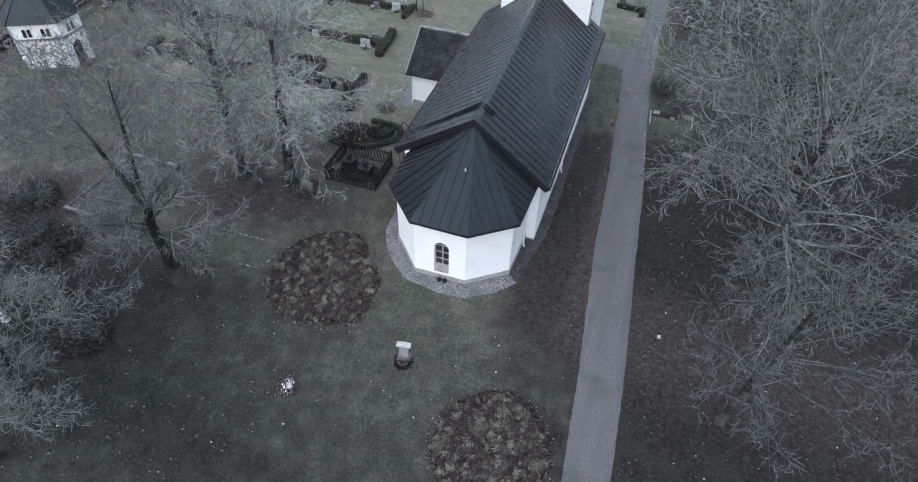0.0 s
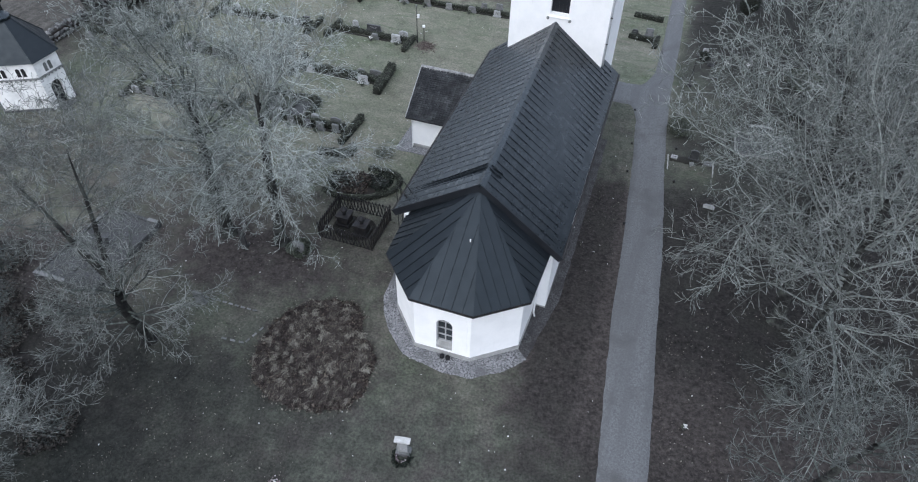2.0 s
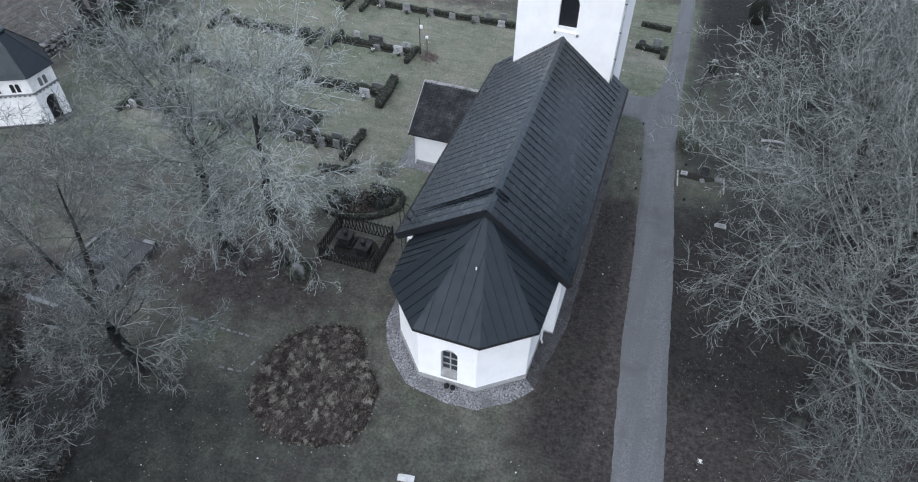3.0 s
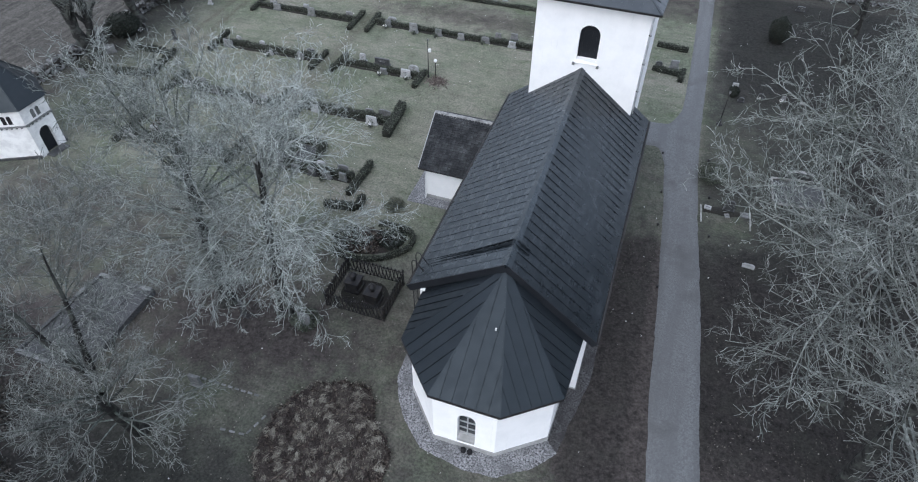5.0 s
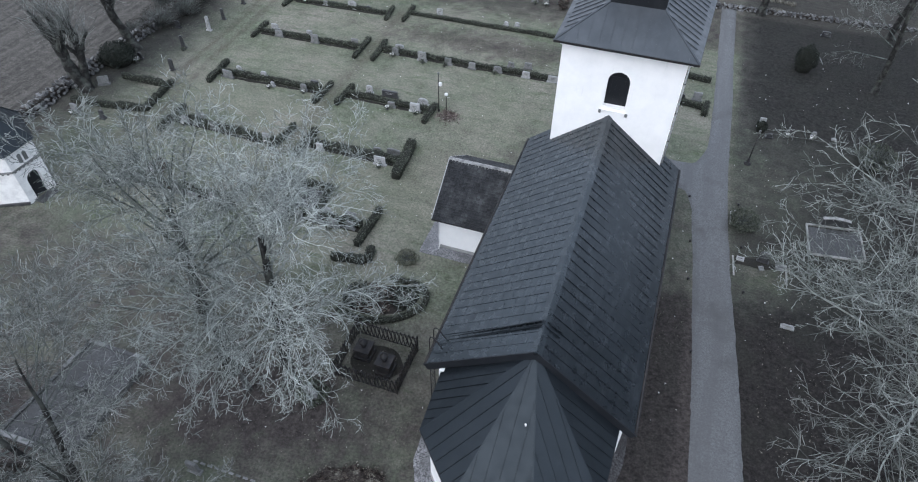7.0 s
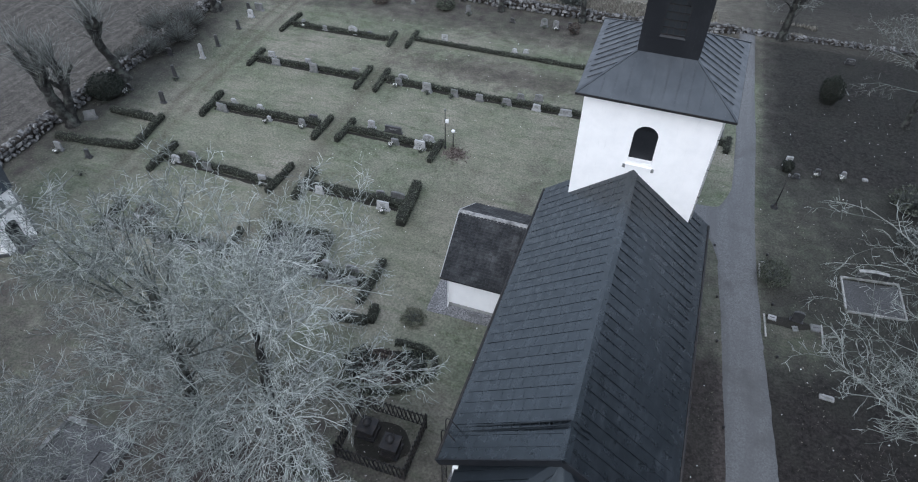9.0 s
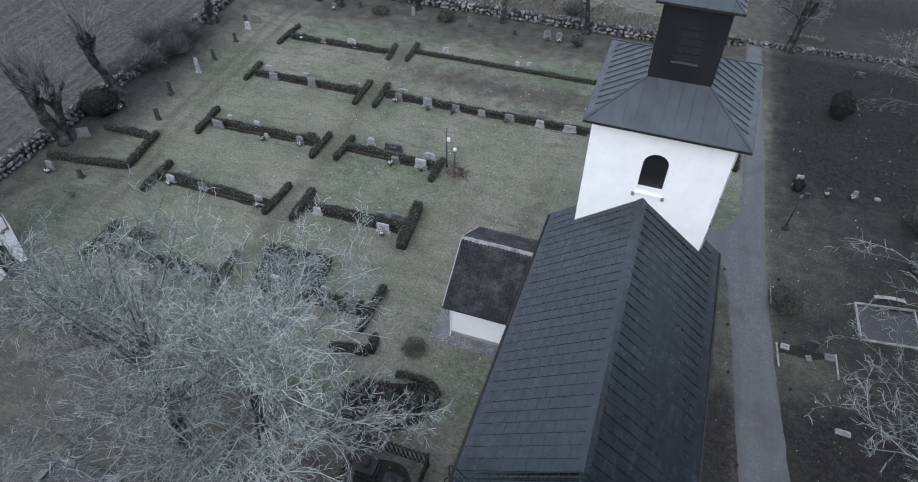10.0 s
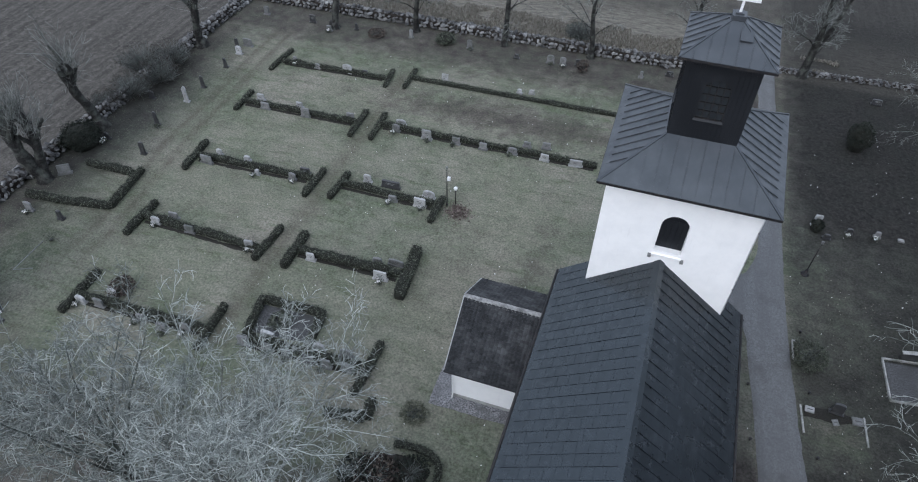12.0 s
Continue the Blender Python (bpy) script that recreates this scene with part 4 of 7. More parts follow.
for i, (a, b, c, e) in enumerate(((E0, E1, L1, L0), (E1, E2, L2, L1), (E2, E3, L3, L2), (E3, E0, L0, L3))):
    sheet_roof("tower_roof", [(*a, TE), (*b, TE), (*c, LZ), (*e, LZ)], MAT["roof_grey"], 0.62, (0.1, 0.42 if i in (1, 3) else 0.5), 0.055 if i in (1, 3) else 0.022, 0, 0.12, seed=30 + i, label="grey seamed sheet-metal tower roof face")
    part("hip_cap", Geo().beam((*a, TE + 0.02), (*e, LZ + 0.02), 0.11, 0.05), MAT["roof_grey"], church)
    part("eaves_board", Geo().beam((*a, TE - 0.07), (*b, TE - 0.07), 0.05, 0.11), MAT["iron"], church, "black eaves edge")
part("downpipe", Geo().tube([(TX1 + 0.22, TY0 + 0.1, TE - 0.25), (TX1 + 0.1, TY0 + 0.35, TE - 0.7), (TX1 + 0.1, TY0 + 0.35, 6.9)], 0.045, 8), MAT["white_metal"], church, "white rainwater downpipe on the tower", soft=True)
for z in (8.6, 10.6, 12.6):
    part("pipe_clip", Geo().box(TX1, TY0 + 0.28, z, TX1 + 0.16, TY0 + 0.42, z + 0.04), MAT["iron"], church)
# lantern
for i, (p, q) in enumerate(((L0, L1), (L1, L2), (L2, L3), (L3, L0))):
    length = (Vector(q) - Vector(p)).length
    opening = (0.95, length - 0.95, 17.05, 18.45) if i == 0 else (1.0, length - 1.0, 17.05, 18.45)
    part("lantern_wall", wall_with_arch(p, q, 15.4, 20.06, 0.16, opening, (0.16, 0.16)), MAT["black"], church, "tarred black lantern wall")
    dd = (Vector(q) - Vector(p)).normalized()
    window_in(church, p, dd, opening[0], opening[1], 17.05, 18.45, 0.08, 4, 4, "iron")
    o = Vector((*p, 0))
    e3 = Vector((dd.x, dd.y, 0))
    ow = Vector((dd.y, -dd.x, 0))
    g = Geo().prism([o + e3 * s + ow * w + Vector((0, 0, z)) for s, w, z in ((opening[0] - 0.06, 0.07, 16.98), (opening[1] + 0.06, 0.07, 16.98), (opening[1] + 0.02, 0.0, 17.07), (opening[0] - 0.02, 0.0, 17.07))], (0, 0, -0.05))
    part("lantern_sill", g, MAT["black"], church, "narrow dark metal sill")
    n = int(length / 0.2)
    for k in range(1, n):
        s = length * k / n
        if opening[0] - 0.12 < s < opening[1] + 0.12:
            part("board_cover", Geo().beam(o + e3 * s + ow * 0.012 + Vector((0, 0, 16.05)), o + e3 * s + ow * 0.012 + Vector((0, 0, 16.8)), 0.04, 0.03, ow), MAT["black"], church)
        else:
            part("board_cover", Geo().beam(o + e3 * s + ow * 0.012 + Vector((0, 0, 16.05)), o + e3 * s + ow * 0.012 + Vector((0, 0, 20.05)), 0.04, 0.03, ow), MAT["black"], church)
part("lantern_floor", Geo().box(LX0 + 0.17, LY0 + 0.17, 16.3, LX1 - 0.17, LY1 - 0.17, 16.4), MAT["void"], church)
C0, C1, C2, C3, CZ = (-1.68, 19.08), (2.19, 19.02), (2.36, 23.15), (-1.54, 23.3), 20.08
K0, K1, K2, K3, KZ = (0.02, 20.9), (0.56, 20.9), (0.56, 21.44), (0.02, 21.44), 21.1
for i, (a, b, c, e) in enumerate(((C0, C1, K1, K0), (C1, C2, K2, K1), (C2, C3, K3, K2), (C3, C0, K0, K3))):
    sheet_roof("lantern_roof", [(*a, CZ), (*b, CZ), (*c, KZ), (*e, KZ)], MAT["roof_grey"], 0.56, (0.08, 0.05), 0.05 if i in (1, 3) else 0.022, 0, 0.1, seed=50 + i, label="grey seamed sheet-metal lantern roof face")
    part("hip_cap", Geo().beam((*a, CZ + 0.02), (*e, KZ + 0.02), 0.09, 0.05), MAT["roof_grey"], church)
    part("eaves_board", Geo().beam((*a, CZ - 0.06), (*b, CZ - 0.06), 0.05, 0.09), MAT["iron"], church, "black eaves edge")
part("roof_hatch", Geo().prism([(0.5, 20.02, 20.68), (1.0, 20.02, 20.68), (1.0, 20.42, 20.9), (0.5, 20.42, 20.9)], (0, -0.03, 0.07)), MAT["roof_grey"], church, "small grey metal roof hatch")
part("spire_block", Geo().box(0.0, 20.88, 21.05, 0.58, 21.46, 21.32).box(0.12, 21.0, 21.32, 0.46, 21.34, 21.4), MAT["roof_grey"], church, "square grey metal block under the cross")
cross = Geo().box(0.24, 21.12, 21.4, 0.34, 21.22, 22.7).box(-0.36, 21.125, 21.86, 0.94, 21.215, 21.98)
part("cross", cross, MAT["white_metal"], church, "pale metal cross on top of the lantern")

# sacristy
SX, SY0, SY1, SE, SR = -9.33, 12.75, 19.35, 2.74, 5.18
part("sacristy_wall", wall_with_arch((SX, SY1), (SX, SY0), -0.5, 2.72, 0.55, None, (0.55, 0.55)), MAT["plaster"], church, "white limewashed sacristy wall")
part("sacristy_wall", wall_with_arch((SX, SY0), (-4.6, SY0), -0.5, 2.72, 0.55, None, (0.55, 0)), MAT["plaster"], church, "white limewashed sacristy wall")
part("sacristy_wall", wall_with_arch((-4.6, SY1), (SX, SY1), -0.5, 2.72, 0.55, None, (0, 0.55)), MAT["plaster"], church, "white limewashed sacristy wall")
part("sacristy_gable", Geo().prism([(SX, SY0, 2.72), (SX, SY1, 2.72), (SX, 16.05, 5.0)], (0.3, 0, 0)), MAT["plaster"], church, "white limewashed gable")
for p, q in (((SX - 0.02, SY1 + 0.03), (SX - 0.02, SY0 - 0.03)), ((SX - 0.03, SY0 - 0.03), (-4.62, SY0 - 0.03)), ((-4.62, SY1 + 0.03), (SX - 0.03, SY1 + 0.03))):
    part("plinth", wall_with_arch(p, q, -0.5, 0.2, 0.1), MAT["plinth"], church, "grey stone plinth")


def tile_slope(y_eave, y_ridge, seed):
    rng = random.Random(seed)
    a, b = Vector((0, y_eave, SE)), Vector((0, y_ridge, SR))
    v = (b - a).normalized()
    nrm = Vector((0, -v.z, v.y)) if y_ridge > y_eave else Vector((0, v.z, -v.y))
    part("sacristy_roof", Geo().prism([(-9.7, y_eave, SE), (-4.62, y_eave, SE), (-4.62, y_ridge, SR), (-9.7, y_ridge, SR)], -nrm * 0.12), MAT["black"], church, "boarding under the tiles")
    rows, cols, length = 25, 22, (b - a).length
    g = Geo()
    for r in range(rows):
        for c in range(cols):
            x0 = -9.72 + 5.1 * (c + 0.02) / cols
            x1 = -9.72 + 5.1 * (c + 0.96) / cols
            s0 = length * r / rows - 0.03
            s1 = length * (r + 1) / rows + 0.05
            lift = 0.11 + rng.uniform(-0.012, 0.016)
            p = [Vector((x, 0, 0)) + a + v * s + nrm * h for x, s, h in ((x0, s0, lift), ((x0 + x1) / 2, s0, lift + 0.025), (x1, s0, lift), (x1, s1, 0.02), ((x0 + x1) / 2, s1, 0.045), (x0, s1, 0.02))]
            low = [p[0] - nrm * 0.055, p[1] - nrm * 0.055, p[2] - nrm * 0.055]
            g.add(p + low, [(0, 1, 4, 5), (1, 2, 3, 4), (0, 6, 7, 1), (1, 7, 8, 2)])
    part("roof_tiles", g, MAT["tile"], church, "old dark clay roof tiles", kind="stuff")


tile_slope(12.46, 16.05, 5)
tile_slope(19.56, 16.05, 6)
for k in range(15):
    x = -9.76 + k * 0.345
    part("ridge_tile", Geo().prism([(x, 15.84, SR - 0.07), (x, 15.95, SR + 0.08), (x, 16.15, SR + 0.08), (x, 16.26, SR - 0.07)], (0.335, 0, 0.012 * (k % 2))), MAT["ridge"], church, "lichened grey ridge tile")
for y in (12.46, 19.56):
    part("verge_board", Geo().beam((-9.74, y, SE + 0.02), (-9.74, 16.05, SR + 0.02), 0.05, 0.2), MAT["grey_frame"], church, "grey verge board")
    part("sacristy_gutter", Geo().tube([(-9.75, y - 0.04 if y < 15 else y + 0.04, SE - 0.03), (-4.7, y - 0.04 if y < 15 else y + 0.04, SE - 0.03)], 0.06, 8), MAT["iron"], church, "black eaves gutter", soft=True)
part("downpipe", Geo().tube([(-9.36, 12.5, 2.68), (-9.3, 12.66, 2.45), (-9.3, 12.66, 0.1), (-9.3, 12.5, -0.02)], 0.05, 8), MAT["white_metal"], church, "white rainwater downpipe", soft=True)


# ---- trees ----
def tubes(name, lines, sides, material):
    """Many tapered tubes as one mesh: lines of points and radii, alike in their number of points."""
    verts, quads, base = [], [], 0
    for n in sorted({len(p) for p, _ in lines}):
        P = np.array([p for p, _ in lines if len(p) == n])
        R = np.array([r for p, r in lines if len(p) == n])
        T = np.gradient(P, axis=1)
        T /= np.linalg.norm(T, axis=2, keepdims=True) + 1e-9
        ref = np.where(np.abs(T[:, :1, 2:3]) > 0.8, np.array([[[1.0, 0, 0]]]), np.array([[[0, 0, 1.0]]]))
        S = np.cross(T, np.broadcast_to(ref, T.shape))
        S /= np.linalg.norm(S, axis=2, keepdims=True) + 1e-9
        W = np.cross(T, S)
        ang = 2 * np.pi * np.arange(sides) / sides
        ring = P[:, :, None] + R[:, :, None, None] * (np.cos(ang)[:, None] * S[:, :, None] + np.sin(ang)[:, None] * W[:, :, None])
        m = len(P)
        verts.append(ring.reshape(-1, 3))
        i = base + np.arange(m * n * sides).reshape(m, n, sides)
        j = np.roll(i, -1, axis=2)
        quads.append(np.stack([i[:, :-1], j[:, :-1], j[:, 1:], i[:, 1:]], -1).reshape(-1, 4))
        base += m * n * sides
    me = fast_mesh(name, np.concatenate(verts), np.concatenate(quads), material)
    me.polygons.foreach_set("use_smooth", [True] * len(me.polygons))
    return me


def unit(v):
    return v / (np.linalg.norm(v) + 1e-9)


def grow(seed, height, radius, spread, lean=(0, 0), first=0.2, counts=(18, 11, 7, 3), low_angle=72, top_angle=24, sag=-0.05, stems=None, reach=0.5, fine=0.0085, weep=-0.012, pull=0.0, crook=0.04, bend=1.0, skew=1.0):
    """The branches of a bare tree, level by level: lines of points and radii."""
    rng = np.random.default_rng(seed)
    levels = [[] for _ in range(len(counts) + 1)]
    steps, wiggle = (10, 9, 6, 4, 3), (crook, 0.1 * bend, 0.16 * bend, 0.24, 0.3)

    def branch(p, d, length, r, level, tip, lift):
        n = steps[level]
        pts, q, e = [p], p, d
        for i in range(n - 1):
            e = unit(e + rng.normal(0, wiggle[level], 3) + np.array([0, 0, lift]))
            q = q + e * length / (n - 1)
            if q[2] < 0.6:
                q[2] = 0.6 + 0.2 * rng.random()
            pts.append(q)
        pts[0] = p
        rad = np.maximum(np.linspace(1, tip, n) ** 0.9 * r, fine)
        levels[level].append((np.array(pts), rad))
        if level == len(counts):
            return
        k, phase = counts[level], rng.uniform(0, 6.28)
        if level:
            k = max(3, round(k * min(1.25, length / (spread if level == 1 else spread * reach * 0.75))))
        for j in range(k):
            start = first if level == 0 else 0.3 if level == 1 else 0.2
            u = start + (0.99 - start) * ((j + rng.uniform(0.1, 0.9)) / k) ** (skew if level == 0 else 1)
            s = u * (n - 1)
            i = min(int(s), n - 2)
            at = pts[i] + (pts[i + 1] - pts[i]) * (s - i)
            axis = unit(pts[i + 1] - pts[i])
            side = unit(np.cross(axis, rng.normal(size=3)))
            other = np.cross(axis, side)
            turn = phase + j * 2.4 + rng.normal(0, 0.35)
            if level == 0:
                w = (u - first) / (1 - first)
                angle = radians(low_angle + (top_angle - low_angle) * w + rng.normal(0, 7))
                size = spread * (0.86 + 0.3 * math.sin(math.pi * min(1, w * 0.9))) * rng.uniform(0.72, 1.1)
                up = sag + (0.05 - sag) * w + rng.normal(0, 0.015)
            else:
                angle = radians(rng.uniform(24, 58))
                size = length * reach * rng.uniform(0.6, 1.1) * (1.15 - 0.7 * u)
                up = rng.normal(-weep * (1.6 - u), 0.03)
            d2 = unit(axis * math.cos(angle) + (side * math.cos(turn) + other * math.sin(turn)) * math.sin(angle))
            if level == 0:
                size *= 1 - pull * d2[0] * max(0.0, 1 - 2.2 * w)
            r2 = np.interp(u, np.linspace(0, 1, n), rad) * (rng.uniform(0.2, 0.33) * (0.65 + 0.35 * w) if level == 0 else 0.6 if level == 1 else 0.5)
            branch(at, d2, max(size, 0.4), max(r2, fine), level + 1, 0.22 if level == 0 else 0.45, up)

    for base, lean2, h, r, *end in stems or [((0, 0), lean, height, radius)]:
        branch(np.array([*base, -0.25])[:3], unit(np.array([lean2[0], lean2[1], 1.0])), h, r, 0, end[0] if end else 0.3, 0.0)
    return levels


def tree_parts(parent, levels, twig="twig", limb="limb", bark="bark"):
    trunk = part("trunk", tubes("trunk", levels[0], 9, MAT[bark]), None, parent, "dark wet bark")
    for line in levels[1]:
        part("limb", tubes("limb", [line], 6, MAT[limb]), None, parent)
    fine = [line for lv in levels[2:] for line in lv]
    part("crown", tubes("crown", fine, 3, MAT[twig]), None, parent, "bare grey lichened twigs", kind="stuff")
    part("root_flare", Geo().lathe((0, 0, -0.15), [(1.75 * levels[0][0][1][0], 0), (1.35 * levels[0][0][1][0], 0.22), (1.08 * levels[0][0][1][0], 0.6), (0.9 * levels[0][0][1][0], 0.9)], 9), MAT[bark], trunk, soft=True)


def tree(at, label, levels, group="", turn=0.0, **look_of):
    t = thing("bare_tree", (at[0], at[1], gz(*at)), label, "tree", group, turn=turn)
    tree_parts(t, levels, **look_of)
    return t


tree((-17.4, -1.05), "tall bare deciduous tree with a thick dark trunk beside another", grow(11, 11.8, 0.45, 6.7, (-0.03, 0.0), 0.44, (34, 13, 7, 2), 82, 16, -0.035, reach=0.46, fine=0.0095, weep=0.015, pull=0.35), "churchyard trees", twig="twig_soft", limb="limb_mid")
tree((-13.55, -0.6), "tall bare deciduous tree with low spreading pale branches", grow(12, 11.4, 0.40, 7.0, (-0.01, 0.0), 0.36, (52, 13, 7, 2), 92, 18, -0.10, reach=0.45, fine=0.0088, weep=0.06, pull=-0.1, skew=1.2), "churchyard trees")
tree((-16.8, -10.4), "forked bare tree with a dark trunk beside a kerbed grave plot", grow(13, 10, 0.3, 4.3, (0, 0), 0.36, (22, 10, 6, 2), 74, 24, -0.05, stems=[((0, 0), (0.13, -0.12), 7.0, 0.37, 0.62), ((0.86, -0.78, 6.45), (-0.25, -0.1), 6.6, 0.2, 0.1), ((0.86, -0.78, 6.45), (-0.05, 0.24), 7.4, 0.18, 0.1)], weep=0.04), "churchyard trees", twig="twig_mid", limb="limb_mid")
tree((18.3, -1.7), "wide bare deciduous tree with thick pale lichened limbs", grow(21, 14.0, 0.44, 8.3, (-0.05, 0.0), 0.44, (44, 12, 6, 2), 88, 18, -0.03, reach=0.46, fine=0.0095, pull=0.36, bend=1.2, skew=1.25), "trees along the path", twig="twig_mid")
lime_b = tree((18.4, 3.8), "wide bare deciduous tree with pale lichened limbs beside the path", grow(22, 16.6, 0.46, 9.4, (-0.07, 0.03), 0.52, (40, 12, 7, 2), 88, 16, -0.025, reach=0.45, fine=0.0098, pull=0.25, bend=1.15), "trees along the path", twig="twig_soft")
tree((17.4, -10.2), "bare deciduous tree with long straight limbs and sparse dull twigs", grow(24, 11.0, 0.26, 6.6, (0, 0), 0.36, (32, 8, 5, 2), 76, 14, 0.0, reach=0.36, fine=0.0095, bend=0.6), "trees along the path", twig="twig_dull", limb="limb_mid")
wood_tree = tree((28.5, 8), "bare deciduous tree in the wood beyond the path", grow(23, 12.5, 0.3, 6.2, (0.02, 0.02), 0.28, (16, 9, 6, 2), 68, 18, fine=0.0095), "trees in the wood", twig="twig_mid", limb="limb_mid")


def more_trees(source, rows, label, group, jitter=7):
    rng = random.Random(jitter)
    for x, y, turn, size in rows:
        t = copy_thing(source, pose(x, y, gz(x, y), 0, 0, turn))
        t.scale = (size, size, size * rng.uniform(0.94, 1.06))
        tagged(t, label, group=group)


more_trees(lime_b, [(21.2, 10.4, 40, 0.9), (26, 20.5, 60, 0.8)], "wide bare deciduous tree with pale lichened limbs beside the path", "trees along the path")
more_trees(wood_tree, [(29, -9, 80, 1.0), (27.5, 20, 30, 1.0), (30.5, -1, 250, 1.05), (21.6, 44.5, 120, 1.0), (31, 33, 10, 1.1), (28, 47, 300, 0.95), (34, 14, 190, 1.1), (25.5, 27.5, 222, 0.85)], "bare deciduous tree in the wood beyond the path", "trees in the wood")
small_tree = tree((-16.8, -24.3), "low bare tree with a broad twiggy crown", grow(31, 5.0, 0.18, 4.8, (0, 0), 0.2, (18, 11, 7, 3), 82, 30), "churchyard trees", twig="twig_mid", limb="limb_mid")
more_trees(small_tree, [(-28, -16.5, 130, 1.0), (-19.0, -20.6, 20, 1.15)], "low bare tree with a broad twiggy crown", "churchyard trees")
bm_w = two_scale("white_birch_bark", (0.60, 0.60, 0.59), (0.72, 0.72, 0.71), (0.06, 0.06, 0.06), 5, 2.2, 0.8, 0.3)
MAT["birch"] = bm_w
tree((-23.2, -17.4), "slender birch with white peeling bark", grow(33, 7.5, 0.19, 3.0, (-0.05, 0.02), 0.45, (9, 7, 5, 3), 60, 25), "churchyard trees", bark="birch", twig="twig_dull")


def pollard(seed, height, radius, lean, shoots, length):
    """A cut-back tree: a thick knotted trunk, a few stubby arms and long thin shoots all over them."""
    rng = np.random.default_rng(seed)
    trunk, arms, crown = [], [], []

    def wander(p, d, l, n, w, lift=0.0):
        pts = [np.array(p)]
        for _ in range(n - 1):
            d = unit(d + rng.normal(0, w, 3) + np.array([0, 0, lift]))
            pts.append(pts[-1] + d * l / (n - 1))
        return np.array(pts)

    body = wander((0, 0, -0.25), unit(np.array([*lean, 1.0])), height * 0.8, 10, 0.09)
    knots = radius * np.linspace(1.1, 0.6, 10) * rng.uniform(0.82, 1.2, 10)
    trunk.append((body, knots))
    for k in range(5):
        u = rng.uniform(0.5, 1.0)
        p = body[int(u * 9)]
        a = k * 1.05 + rng.normal(0, 0.3)
        line = wander(p, unit(np.array([math.cos(a), math.sin(a), rng.uniform(1.4, 2.6)])), height * rng.uniform(0.25, 0.42), 9, 0.2, 0.1)
        arms.append((line, radius * np.linspace(0.66, 0.24, 9) * rng.uniform(0.8, 1.3, 9)))
    for line, _ in arms + [(body[5:], None)]:
        for _ in range(shoots):
            p = line[rng.integers(len(line) // 3, len(line))]
            d = unit(np.array([rng.normal(0, 0.5), rng.normal(0, 0.5), rng.uniform(0.6, 1.2)]))
            s = wander(p, d, length * rng.uniform(0.4, 1.0), 4, 0.14, 0.05)
            crown.append((s, np.linspace(0.02, 0.009, 4)))
            for _ in range(3):
                i = rng.integers(1, 3)
                crown.append((wander(s[i], unit(s[i + 1] - s[i] + rng.normal(0, 0.45, 3)), length * 0.3, 3, 0.15), np.linspace(0.011, 0.008, 3)))
    return [trunk, arms, crown]


wall_tree = tree((-47.0, 28.3), "pollarded bare tree with a knotted dark trunk by the stone wall", pollard(41, 8.2, 0.42, (-0.1, 0.05), 17, 3.4), "trees by the stone wall", limb="bark", twig="twig_mid")
tree((-46.4, 20.9), "twin-stemmed pollarded tree with knotted dark trunks by the stone wall", [a + b for a, b in zip(pollard(42, 7.6, 0.52, (-0.25, 0.1), 17, 3.4), pollard(43, 6.6, 0.44, (0.1, 0.2), 17, 3.4))], "trees by the stone wall", limb="bark", twig="twig_mid")
more_trees(wall_tree, [(-46.8, 43.2, 100, 1.0), (-35.8, 51.1, 220, 0.95)], "pollarded bare tree with a knotted dark trunk by the stone wall", "trees by the stone wall")
far_tree = tree((-27.2, 53.2), "bare tree with upright limbs by the stone wall", grow(45, 9.5, 0.32, 4.9, (0.03, 0), 0.2, (13, 8, 5, 2), 50, 20, bend=1.2, crook=0.07), "trees by the stone wall", limb="bark", twig="twig_mid")
more_trees(far_tree, [(-17.6, 53.4, 90, 1.0), (-8.7, 53.9, 200, 0.95), (0.5, 58.6, 310, 0.9), (24, 56, 20, 1.05)], "bare tree with upright limbs by the stone wall", "trees by the stone wall")
tree((11.4, 57.2), "leaning forked bare tree by the gate in the stone wall", grow(46, 9, 0.28, 4.6, (0, 0), 0.3, (9, 8, 6, 2), 52, 22, stems=[((0, 0), (0.12, 0.0), 4.0, 0.42, 0.75), ((0.44, 0.0, 3.5), (0.3, 0.1), 7.0, 0.27, 0.2), ((0.42, 0.0, 3.3), (-0.14, 0.12), 6.8, 0.22, 0.2)], bend=1.2), "trees by the stone wall", limb="bark", twig="twig_mid")


